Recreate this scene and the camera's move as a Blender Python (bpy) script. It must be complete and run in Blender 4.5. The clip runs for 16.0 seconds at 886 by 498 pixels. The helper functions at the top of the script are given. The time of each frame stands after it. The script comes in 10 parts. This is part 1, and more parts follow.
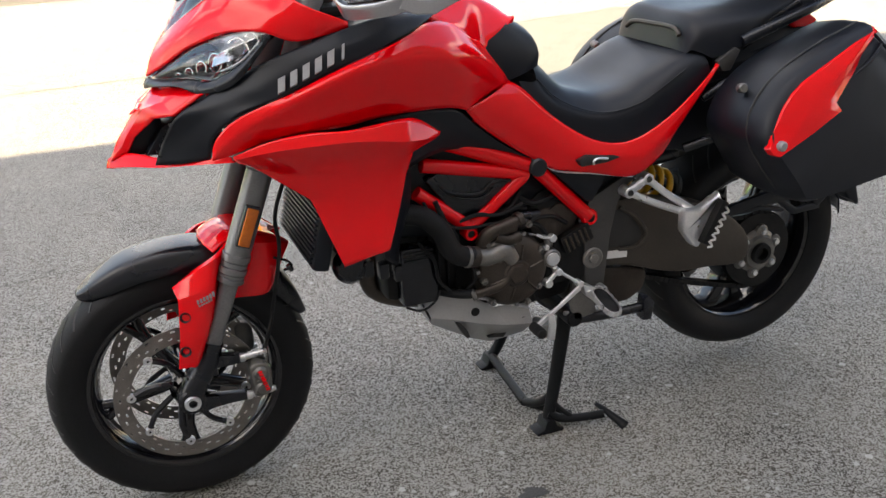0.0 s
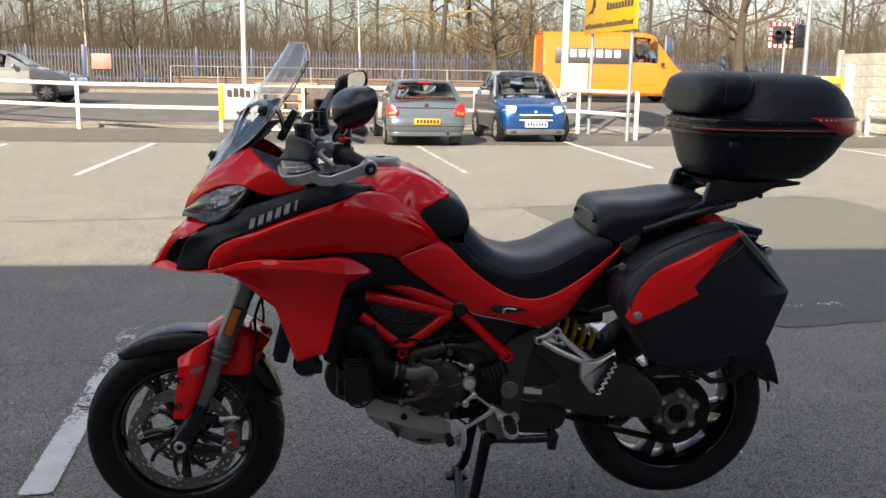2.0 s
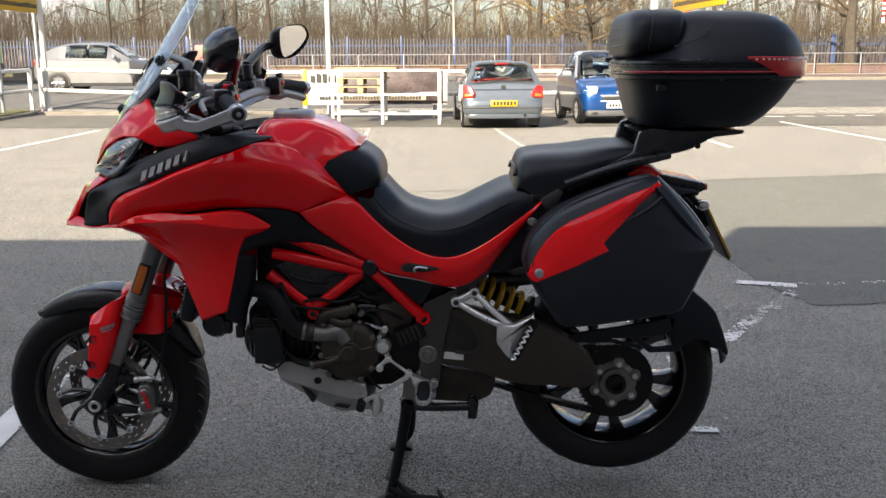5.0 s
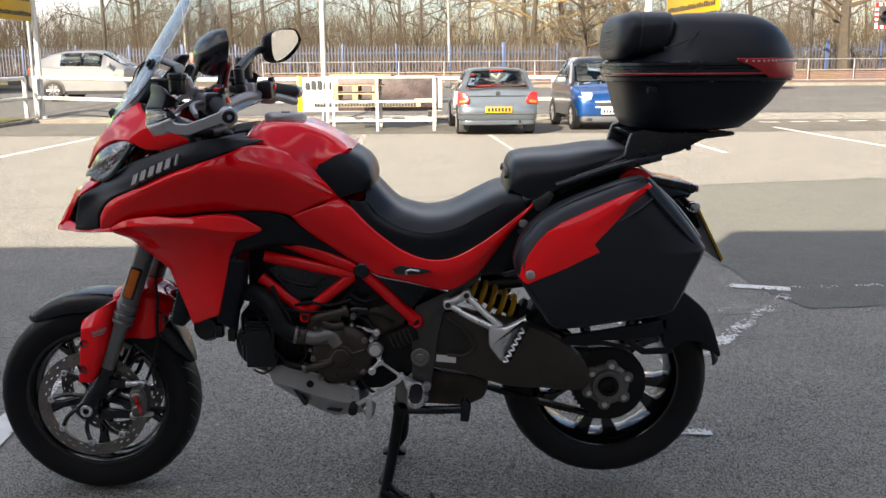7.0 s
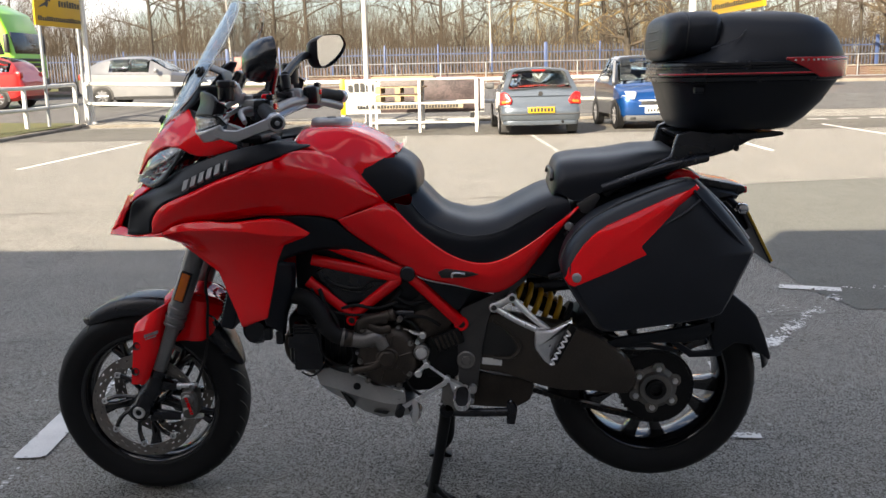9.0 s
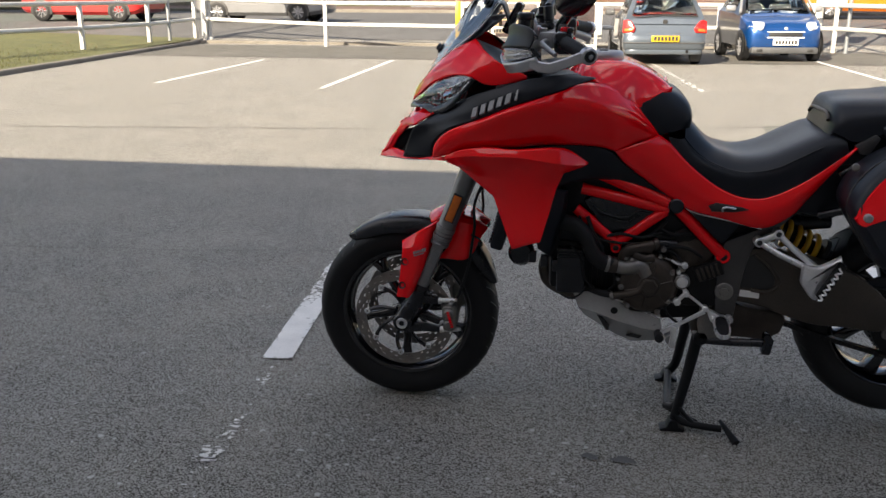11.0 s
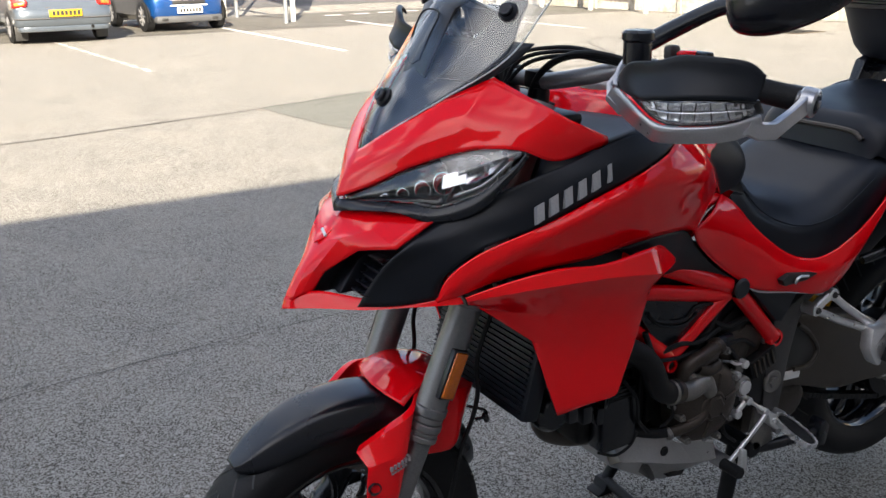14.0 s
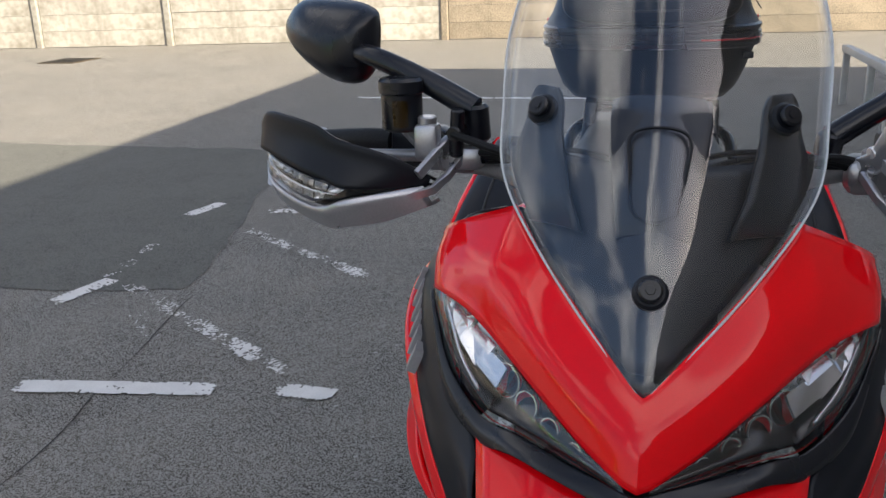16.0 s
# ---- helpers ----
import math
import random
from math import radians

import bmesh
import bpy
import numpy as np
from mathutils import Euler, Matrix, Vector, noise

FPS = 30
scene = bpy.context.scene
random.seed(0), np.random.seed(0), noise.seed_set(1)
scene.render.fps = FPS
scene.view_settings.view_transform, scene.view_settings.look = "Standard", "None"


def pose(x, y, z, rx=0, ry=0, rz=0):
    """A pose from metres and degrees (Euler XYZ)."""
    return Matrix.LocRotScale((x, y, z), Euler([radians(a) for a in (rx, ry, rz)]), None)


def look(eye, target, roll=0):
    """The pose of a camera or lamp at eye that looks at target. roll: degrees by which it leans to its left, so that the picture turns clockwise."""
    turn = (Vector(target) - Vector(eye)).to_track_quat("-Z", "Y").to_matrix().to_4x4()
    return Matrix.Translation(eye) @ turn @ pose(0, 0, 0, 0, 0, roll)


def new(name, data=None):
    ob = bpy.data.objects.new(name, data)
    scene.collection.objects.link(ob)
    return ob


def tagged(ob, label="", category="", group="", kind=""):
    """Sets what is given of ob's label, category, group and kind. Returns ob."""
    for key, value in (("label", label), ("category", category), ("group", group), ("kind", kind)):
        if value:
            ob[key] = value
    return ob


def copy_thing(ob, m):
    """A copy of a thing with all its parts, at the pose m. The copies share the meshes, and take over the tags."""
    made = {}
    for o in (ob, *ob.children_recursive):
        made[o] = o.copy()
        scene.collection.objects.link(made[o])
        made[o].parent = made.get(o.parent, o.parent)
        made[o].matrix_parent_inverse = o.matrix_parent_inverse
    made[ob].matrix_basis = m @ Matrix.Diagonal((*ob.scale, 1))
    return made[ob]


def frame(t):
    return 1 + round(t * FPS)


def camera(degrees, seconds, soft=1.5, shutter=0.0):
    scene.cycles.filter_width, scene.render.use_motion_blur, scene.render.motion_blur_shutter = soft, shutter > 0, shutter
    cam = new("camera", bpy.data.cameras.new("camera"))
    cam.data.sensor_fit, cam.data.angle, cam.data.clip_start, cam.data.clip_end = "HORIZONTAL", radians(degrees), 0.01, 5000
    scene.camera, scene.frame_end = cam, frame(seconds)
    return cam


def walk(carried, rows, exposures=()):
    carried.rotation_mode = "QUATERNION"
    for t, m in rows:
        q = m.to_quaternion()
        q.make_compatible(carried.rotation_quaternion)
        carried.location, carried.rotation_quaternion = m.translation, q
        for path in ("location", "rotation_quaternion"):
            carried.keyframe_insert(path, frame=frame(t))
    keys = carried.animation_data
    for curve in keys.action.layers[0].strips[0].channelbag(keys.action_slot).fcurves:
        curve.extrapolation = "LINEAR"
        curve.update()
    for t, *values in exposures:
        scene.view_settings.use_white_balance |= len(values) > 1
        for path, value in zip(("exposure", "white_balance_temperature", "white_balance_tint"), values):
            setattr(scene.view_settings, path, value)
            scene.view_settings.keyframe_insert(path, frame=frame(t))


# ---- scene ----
cam = camera(52.0, 16.0)
PATH = [
    (0, (-0.846, -1.961, 1.307), (-0.195, -0.209, 0.595), -3.0),
    (0.5, (-0.795, -2.25, 1.338), (-0.363, -0.392, 0.735), -1.4),
    (1, (-0.764, -2.496, 1.378), (-0.45, -0.588, 0.869), -1.1),
    (1.5, (-0.603, -2.687, 1.39), (-0.379, -0.744, 0.973), -0.6),
    (2, (-0.251, -2.729, 1.405), (-0.051, -0.775, 1.029), 0.9),
    (2.5, (-0.045, -2.646, 1.343), (0.149, -0.686, 0.996), 1.5),
    (3, (0.147, -2.613, 1.334), (0.203, -0.643, 0.993), 0.4),
    (3.5, (0.284, -2.624, 1.281), (0.258, -0.661, 0.903), -0.0),
    (3.7, (0.29, -2.624, 1.305), (0.273, -0.668, 0.884), -0.1),
    (6, (0.312, -2.63, 1.28), (0.275, -0.668, 0.892), -0.3),
    (6.5, (0.311, -2.63, 1.279), (0.284, -0.668, 0.892), -0.4),
    (7, (0.315, -2.63, 1.28), (0.295, -0.668, 0.892), -0.4),
    (7.5, (0.315, -2.626, 1.28), (0.284, -0.664, 0.893), -0.5),
    (8, (0.314, -2.625, 1.283), (0.27, -0.662, 0.9), -0.5),
    (8.2, (0.315, -2.622, 1.283), (0.264, -0.66, 0.9), -0.7),
    (10.3, (0.177, -2.734, 1.3), (-0.081, -0.797, 0.872), 0.2),
    (10.5, (0.08, -2.759, 1.302), (-0.193, -0.83, 0.849), 0.6),
    (11, (-0.213, -2.811, 1.326), (-0.507, -0.909, 0.783), 0.2),
    (11.5, (-0.467, -2.684, 1.333), (-0.69, -0.799, 0.705), -1.0),
    (12, (-0.729, -2.58, 1.35), (-0.794, -0.693, 0.692), -3.6),
    (12.5, (-0.951, -2.4, 1.353), (-0.73, -0.535, 0.666), -4.1),
    (13, (-1.076, -2.04, 1.377), (-0.62, -0.209, 0.716), -2.2),
    (13.5, (-1.248, -1.692, 1.382), (-0.541, 0.058, 0.723), -1.2),
    (14, (-1.342, -1.347, 1.388), (-0.373, 0.289, 0.768), -0.6),
    (14.5, (-1.39, -0.977, 1.409), (-0.178, 0.497, 0.808), -0.9),
    (15, (-1.498, -0.641, 1.432), (0.009, 0.517, 0.807), -1.5),
    (15.5, (-1.476, -0.304, 1.434), (0.227, 0.524, 0.791), -2.0),
    (16, (-1.464, 0.008, 1.463), (0.392, 0.438, 0.854), -1.8),
]
walk(cam, [(t, look(eye, target, roll)) for t, eye, target, roll in PATH],
     [(0, 2.85, 7400, 13), (0.3, 2.47, 7250, 13), (0.6, 2.17, 7000, 13), (1, 1.90, 6800, 13), (1.5, 1.62, 6700, 13), (2, 1.47, 6680, 13), (3.5, 1.65, 6680, 13), (6, 1.83, 6680, 13), (8, 1.83, 6680, 13), (10.5, 1.62, 6680, 13), (12, 1.69, 6680, 13), (13, 1.94, 6520, 13), (14, 2.05, 6520, 13), (14.5, 1.87, 6520, 13), (15, 1.65, 6520, 13), (15.5, 1.57, 6520, 13), (16, 1.43, 6520, 13)])

# ---- light ----
SUN_AZ, SUN_EL = 27.0, 29.0   # degrees the light leans from +y towards +x, and its height
world = bpy.data.worlds.new("sky")
scene.world = world
world.use_nodes = True
wn, wl = world.node_tree.nodes, world.node_tree.links
wn.clear()
w_out = wn.new("ShaderNodeOutputWorld")
w_bg = wn.new("ShaderNodeBackground")
w_sky = wn.new("ShaderNodeTexSky")
w_sky.sky_type = "NISHITA"
w_sky.sun_disc = False
w_sky.sun_elevation = radians(SUN_EL)
w_sky.sun_rotation = radians(180 + SUN_AZ)
w_sky.air_density, w_sky.dust_density, w_sky.ozone_density = 1.0, 2.0, 1.0
w_tc = wn.new("ShaderNodeTexCoord")
w_map = wn.new("ShaderNodeMapping")
w_map.inputs["Scale"].default_value = (1.0, 1.0, 2.4)
w_noise = wn.new("ShaderNodeTexNoise")
w_noise.inputs["Scale"].default_value, w_noise.inputs["Detail"].default_value = 2.3, 7.0
w_noise.inputs["Roughness"].default_value = 0.58
w_ramp = wn.new("ShaderNodeValToRGB")
w_ramp.color_ramp.elements[0].position, w_ramp.color_ramp.elements[1].position = 0.50, 0.64
w_mix = wn.new("ShaderNodeMix")
w_mix.data_type = "RGBA"
w_mix.inputs["B"].default_value = (10.0, 9.9, 9.75, 1)
wl.new(w_tc.outputs["Generated"], w_map.inputs["Vector"])
wl.new(w_map.outputs["Vector"], w_noise.inputs["Vector"])
wl.new(w_noise.outputs["Fac"], w_ramp.inputs["Fac"])
wl.new(w_ramp.outputs["Color"], w_mix.inputs["Factor"])
wl.new(w_sky.outputs["Color"], w_mix.inputs["A"])
wl.new(w_mix.outputs["Result"], w_bg.inputs["Color"])
wl.new(w_bg.outputs["Background"], w_out.inputs["Surface"])
w_bg.inputs["Strength"].default_value = 0.070

sun_data = bpy.data.lights.new("sun", "SUN")
sun_data.energy, sun_data.angle, sun_data.color = 5.0, radians(0.53), (1.0, 0.89, 0.69)
sun = new("sun", sun_data)
_ce = math.cos(radians(SUN_EL))
_to = Vector((math.sin(radians(SUN_AZ)) * _ce, math.cos(radians(SUN_AZ)) * _ce, -math.sin(radians(SUN_EL))))
sun.matrix_world = look((-8, -20, 20), Vector((-8, -20, 20)) + _to)


# ---- materials ----
def mat(name, base, rough=0.5, metal=0.0, vary=0.15, scale=6.0, fine=140.0, bump=0.0, bump_scale=None,
        coat=0.0, base2=None, rough_vary=0.1, spec=0.5, per_object=0.0):
    """A surface whose colour and gloss vary at a coarse and a fine scale, in metres."""
    m = bpy.data.materials.new(name)
    m.use_nodes = True
    n, l = m.node_tree.nodes, m.node_tree.links
    b = n["Principled BSDF"]
    b.inputs["Metallic"].default_value = metal
    b.inputs["Specular IOR Level"].default_value = spec
    b.inputs["Coat Weight"].default_value = coat
    b.inputs["Coat Roughness"].default_value = 0.03
    tc = n.new("ShaderNodeTexCoord")
    n1, n2 = n.new("ShaderNodeTexNoise"), n.new("ShaderNodeTexNoise")
    n1.inputs["Scale"].default_value, n1.inputs["Detail"].default_value = scale, 5.0
    n2.inputs["Scale"].default_value, n2.inputs["Detail"].default_value = fine, 3.0
    for t in (n1, n2):
        l.new(tc.outputs["Object"], t.inputs["Vector"])
    add = n.new("ShaderNodeMath")
    add.operation = "ADD"
    half = n.new("ShaderNodeMath")
    half.operation = "MULTIPLY"
    half.inputs[1].default_value = 0.5
    l.new(n1.outputs["Fac"], add.inputs[0])
    l.new(n2.outputs["Fac"], add.inputs[1])
    l.new(add.outputs[0], half.inputs[0])
    ramp = n.new("ShaderNodeValToRGB")
    lo = base2 or tuple(c * (1 - vary) for c in base)
    hi = tuple(min(1, c * (1 + vary)) for c in base)
    ramp.color_ramp.elements[0].position, ramp.color_ramp.elements[1].position = 0.36, 0.64
    ramp.color_ramp.elements[0].color, ramp.color_ramp.elements[1].color = (*lo, 1), (*hi, 1)
    l.new(half.outputs[0], ramp.inputs["Fac"])
    colour = ramp.outputs["Color"]
    if per_object:
        info = n.new("ShaderNodeObjectInfo")
        hsv = n.new("ShaderNodeHueSaturation")
        span = n.new("ShaderNodeMapRange")
        span.inputs["To Min"].default_value, span.inputs["To Max"].default_value = 1 - per_object, 1 + per_object
        l.new(info.outputs["Random"], span.inputs["Value"])
        l.new(span.outputs["Result"], hsv.inputs["Value"])
        l.new(colour, hsv.inputs["Color"])
        colour = hsv.outputs["Color"]
    l.new(colour, b.inputs["Base Color"])
    rr = n.new("ShaderNodeMapRange")
    rr.inputs["To Min"].default_value, rr.inputs["To Max"].default_value = max(0.02, rough - rough_vary), min(1, rough + rough_vary)
    l.new(n1.outputs["Fac"], rr.inputs["Value"])
    l.new(rr.outputs["Result"], b.inputs["Roughness"])
    if bump:
        nb = n2
        if bump_scale:
            nb = n.new("ShaderNodeTexNoise")
            nb.inputs["Scale"].default_value, nb.inputs["Detail"].default_value = bump_scale, 4.0
            l.new(tc.outputs["Object"], nb.inputs["Vector"])
        bp = n.new("ShaderNodeBump")
        bp.inputs["Strength"].default_value, bp.inputs["Distance"].default_value = bump, 0.004
        l.new(nb.outputs["Fac"], bp.inputs["Height"])
        l.new(bp.outputs["Normal"], b.inputs["Normal"])
    return m


def paving(name, base, stain, speck, speck_amount, grain=300.0, bump=0.6, patch_scale=0.5, scuffs=0.0, contrast=1.0, streaks=None):
    """Bituminous or concrete ground: broad stains, mid blotches, aggregate specks and relief."""
    m = bpy.data.materials.new(name)
    m.use_nodes = True
    n, l = m.node_tree.nodes, m.node_tree.links
    b = n["Principled BSDF"]
    b.inputs["Roughness"].default_value = 0.85
    b.inputs["Specular IOR Level"].default_value = 0.35
    tc = n.new("ShaderNodeTexCoord")

    def tex(kind, s, d=5.0):
        t = n.new(kind)
        t.inputs["Scale"].default_value = s
        if "Detail" in t.inputs:
            t.inputs["Detail"].default_value = d
        l.new(tc.outputs["Object"], t.inputs["Vector"])
        return t

    def ramp(src, a, c, ca, cc):
        r = n.new("ShaderNodeValToRGB")
        r.color_ramp.elements[0].position, r.color_ramp.elements[1].position = a, c
        r.color_ramp.elements[0].color, r.color_ramp.elements[1].color = (*ca, 1), (*cc, 1)
        l.new(src, r.inputs["Fac"])
        return r.outputs["Color"]

    def mix(kind, fac, a, c):
        x = n.new("ShaderNodeMix")
        x.data_type, x.blend_type = "RGBA", kind
        if isinstance(fac, float):
            x.inputs["Factor"].default_value = fac
        else:
            l.new(fac, x.inputs["Factor"])
        l.new(a, x.inputs["A"])
        l.new(c, x.inputs["B"])
        return x.outputs["Result"]

    broad, mid = tex("ShaderNodeTexNoise", patch_scale, 6.0), tex("ShaderNodeTexNoise", 7.0, 6.0)
    fine, agg = tex("ShaderNodeTexNoise", grain, 4.0), tex("ShaderNodeTexVoronoi", grain * 1.1)
    streak = tex("ShaderNodeTexNoise", 1.9, 9.0)
    streak.inputs["Distortion"].default_value = 0.6
    col = ramp(broad.outputs["Fac"], 0.35, 0.65, stain, base)
    sk = contrast if streaks is None else streaks
    col = mix("MULTIPLY", 1.0, col, ramp(streak.outputs["Fac"], 0.4, 0.62, (1 - 0.34 * sk, 1 - 0.355 * sk, 1 - 0.38 * sk), (1 + 0.18 * min(1, sk),) * 3))
    col = mix("MULTIPLY", 1.0, col, ramp(mid.outputs["Fac"], 0.3, 0.7, (0.8, 0.8, 0.8), (1.12, 1.12, 1.12)))
    rnd = n.new("ShaderNodeSeparateColor")
    l.new(agg.outputs["Color"], rnd.inputs["Color"])
    col = mix("MULTIPLY", 1.0, col, ramp(rnd.outputs["Green"], 0.0, 1.0, (1 - 0.42 * contrast,) * 3, (1 + 0.42 * contrast,) * 3))
    col = mix("MULTIPLY", 0.5, col, ramp(fine.outputs["Fac"], 0.35, 0.65, (0.6, 0.6, 0.6), (1.4, 1.4, 1.4)))
    pick = ramp(rnd.outputs["Red"], 1 - speck_amount, 1 - speck_amount + 0.02, (0, 0, 0), (1, 1, 1))
    rgb = n.new("ShaderNodeRGB")
    rgb.outputs[0].default_value = (*speck, 1)
    col = mix("MIX", pick, col, rgb.outputs[0])
    if scuffs:
        # chalky scuffs in loose clusters, and small tarry spots
        where, bits = tex("ShaderNodeTexNoise", 0.8, 4.0), tex("ShaderNodeTexNoise", 26.0, 9.0)
        chalk = mix("MULTIPLY", 1.0, ramp(where.outputs["Fac"], 0.5, 0.62, (0, 0, 0), (1, 1, 1)), ramp(bits.outputs["Fac"], 0.60, 0.68, (0, 0, 0), (scuffs,) * 3))
        col = mix("MIX", chalk, col, rgb.outputs[0])
        tar = n.new("ShaderNodeRGB")
        tar.outputs[0].default_value = (0.03, 0.028, 0.026, 1)
        spots = tex("ShaderNodeTexNoise", 11.0, 3.0)
        col = mix("MIX", ramp(spots.outputs["Fac"], 0.7, 0.76, (0, 0, 0), (0.75, 0.75, 0.75)), col, tar.outputs[0])
    l.new(col, b.inputs["Base Color"])
    bp = n.new("ShaderNodeBump")
    bp.inputs["Strength"].default_value, bp.inputs["Distance"].default_value = bump, 0.004
    l.new(agg.outputs["Distance"], bp.inputs["Height"])
    bp2 = n.new("ShaderNodeBump")
    bp2.inputs["Strength"].default_value, bp2.inputs["Distance"].default_value = bump * 0.3, 0.002
    l.new(fine.outputs["Fac"], bp2.inputs["Height"])
    l.new(bp.outputs["Normal"], bp2.inputs["Normal"])
    l.new(bp2.outputs["Normal"], b.inputs["Normal"])
    return m


def clear(name, tint=(1, 1, 1), rough=0.0, ior=1.47):
    m = bpy.data.materials.new(name)
    m.use_nodes = True
    b = m.node_tree.nodes["Principled BSDF"]
    b.inputs["Base Color"].default_value = (*tint, 1)
    b.inputs["Roughness"].default_value = rough
    b.inputs["IOR"].default_value = ior
    b.inputs["Transmission Weight"].default_value = 1.0
    return m


RED = mat("red_paint", (0.93, 0.0026, 0.0078), 0.35, 0.0, 0.05, 3, 900, 0.0, coat=1.0, rough_vary=0.04, spec=0.0)
# blue in the matt, satin and vinyl blacks paints in some reflected sky
BLACK_MATT = mat("matt_black_plastic", (0.0058, 0.0078, 0.0125), 0.43, 0, 0.2, 12, 500, 0.03, rough_vary=0.08, spec=0.34)
BLACK_SATIN = mat("satin_black_plastic", (0.006, 0.0072, 0.0112), 0.27, 0, 0.25, 9, 400, 0.0, spec=0.55)
STAND_BLACK = mat("worn_black_stand_paint", (0.006, 0.0065, 0.008), 0.5, 0, 0.3, 14, 300, 0.1, spec=0.22)
BLACK_GLOSS = mat("gloss_black_paint", (0.006, 0.006, 0.008), 0.14, 0, 0.2, 9, 400, 0, coat=0.6, rough_vary=0.05)
DARK_METAL = mat("dark_cast_metal", (0.013, 0.013, 0.0135), 0.45, 0.4, 0.35, 18, 260, 0.05, spec=0.35)
RUBBER = mat("tyre_rubber", (0.0095, 0.0098, 0.011), 0.6, 0, 0.3, 14, 320, 0.2, rough_vary=0.1, spec=0.28)
VINYL = mat("seat_vinyl", (0.0055, 0.0075, 0.0125), 0.42, 0, 0.15, 8, 700, 0.08, rough_vary=0.06, spec=0.36)
FORK_GREY = mat("anodised_grey", (0.21, 0.213, 0.22), 0.36, 0.6, 0.1, 16, 300, 0.03)
SLIDER_GREY = mat("slider_grey", (0.2, 0.2, 0.205), 0.34, 0.5, 0.15, 16, 300, 0.03)
PLATE_GREY = mat("grey_frame_paint", (0.085, 0.082, 0.082), 0.45, 0.55, 0.15, 10, 350, 0.1)
SWING = mat("bronze_grey_casting", (0.0675, 0.0567, 0.0477), 0.46, 0.45, 0.2, 9, 320, 0.12)
ENGINE = mat("magnesium_brown_casting", (0.062, 0.05, 0.042), 0.42, 0.6, 0.3, 12, 300, 0.15)
SILVER = mat("brushed_aluminium", (0.8, 0.8, 0.81), 0.3, 0.75, 0.12, 20, 400, 0.06)
SILVER_PAINT = mat("silver_paint", (0.36, 0.36, 0.37), 0.38, 0.6, 0.1, 14, 380, 0.05)
PUMP_GREY = mat("dull_cast_alloy", (0.21, 0.2, 0.19), 0.42, 0.6, 0.2, 14, 380, 0.05)
GUARD_SILVER = mat("silver_anodised", (0.52, 0.52, 0.54), 0.3, 0.8, 0.08, 14, 380, 0.0)
SKID_GREY = mat("blasted_aluminium", (0.40, 0.40, 0.40), 0.36, 0.5, 0.12, 10, 420, 0.05)
DISC = mat("brake_disc_steel", (0.27, 0.245, 0.225), 0.4, 0.9, 0.2, 30, 400, 0.05)
CHROME = mat("polished_metal", (0.8, 0.8, 0.82), 0.12, 1.0, 0.05, 20, 300, 0)
YELLOW_SPRING = mat("yellow_spring_coat", (0.6375, 0.34, 0.0102), 0.4, 0, 0.1, 12, 200, 0, coat=0.3)
ORANGE_REFL = mat("orange_reflector", (0.612, 0.1445, 0.0068), 0.22, 0, 0.15, 90, 400, 0.3, coat=0.6)
RED_REFL = mat("red_reflector", (0.42, 0.008, 0.012), 0.2, 0, 0.2, 70, 300, 0.3, coat=0.6)
BOWL = mat("smoked_chrome", (0.62, 0.62, 0.64), 0.2, 1.0, 0.3, 60, 300, 0.0)


def thin_clear(name, tint, gloss):
    """Thin clear plastic: light goes straight through, and the surface mirrors by its Fresnel share."""
    m = bpy.data.materials.new(name)
    m.use_nodes = True
    n, l = m.node_tree.nodes, m.node_tree.links
    n.remove(n["Principled BSDF"])
    see, shine, fr, mx = n.new("ShaderNodeBsdfTransparent"), n.new("ShaderNodeBsdfGlossy"), n.new("ShaderNodeLayerWeight"), n.new("ShaderNodeMixShader")
    see.inputs["Color"].default_value = (*tint, 1)
    shine.inputs["Color"].default_value = (1, 1, 1, 1)
    shine.inputs["Roughness"].default_value = gloss
    fr.inputs["Blend"].default_value = 0.5
    pw, share = n.new("ShaderNodeMath"), n.new("ShaderNodeMapRange")
    pw.operation = "POWER"
    pw.inputs[1].default_value = 5.0
    share.inputs["To Min"].default_value = 0.06
    l.new(fr.outputs["Facing"], pw.inputs[0])
    l.new(pw.outputs[0], share.inputs["Value"])
    l.new(share.outputs["Result"], mx.inputs["Fac"])
    l.new(see.outputs[0], mx.inputs[1])
    l.new(shine.outputs[0], mx.inputs[2])
    l.new(mx.outputs[0], n["Material Output"].inputs["Surface"])
    return m


LENS = thin_clear("clear_lens", (0.96, 0.96, 0.96), 0.03)
SCREEN = thin_clear("clear_screen", (0.94, 0.955, 0.965), 0.01)
LETTER = mat("pale_grey_print", (0.33, 0.33, 0.34), 0.45, 0.2, 0.1, 30, 300, 0)
MIRROR = mat("mirror_glass", (0.86, 0.87, 0.88), 0.03, 1.0, 0.01, 3, 30, 0, rough_vary=0.0)
WHITE_PRINT = mat("white_print", (0.75, 0.75, 0.75), 0.5, 0, 0.05, 20, 200)
AMBER = clear("amber_fluid", (0.8, 0.45, 0.08), 0.1)

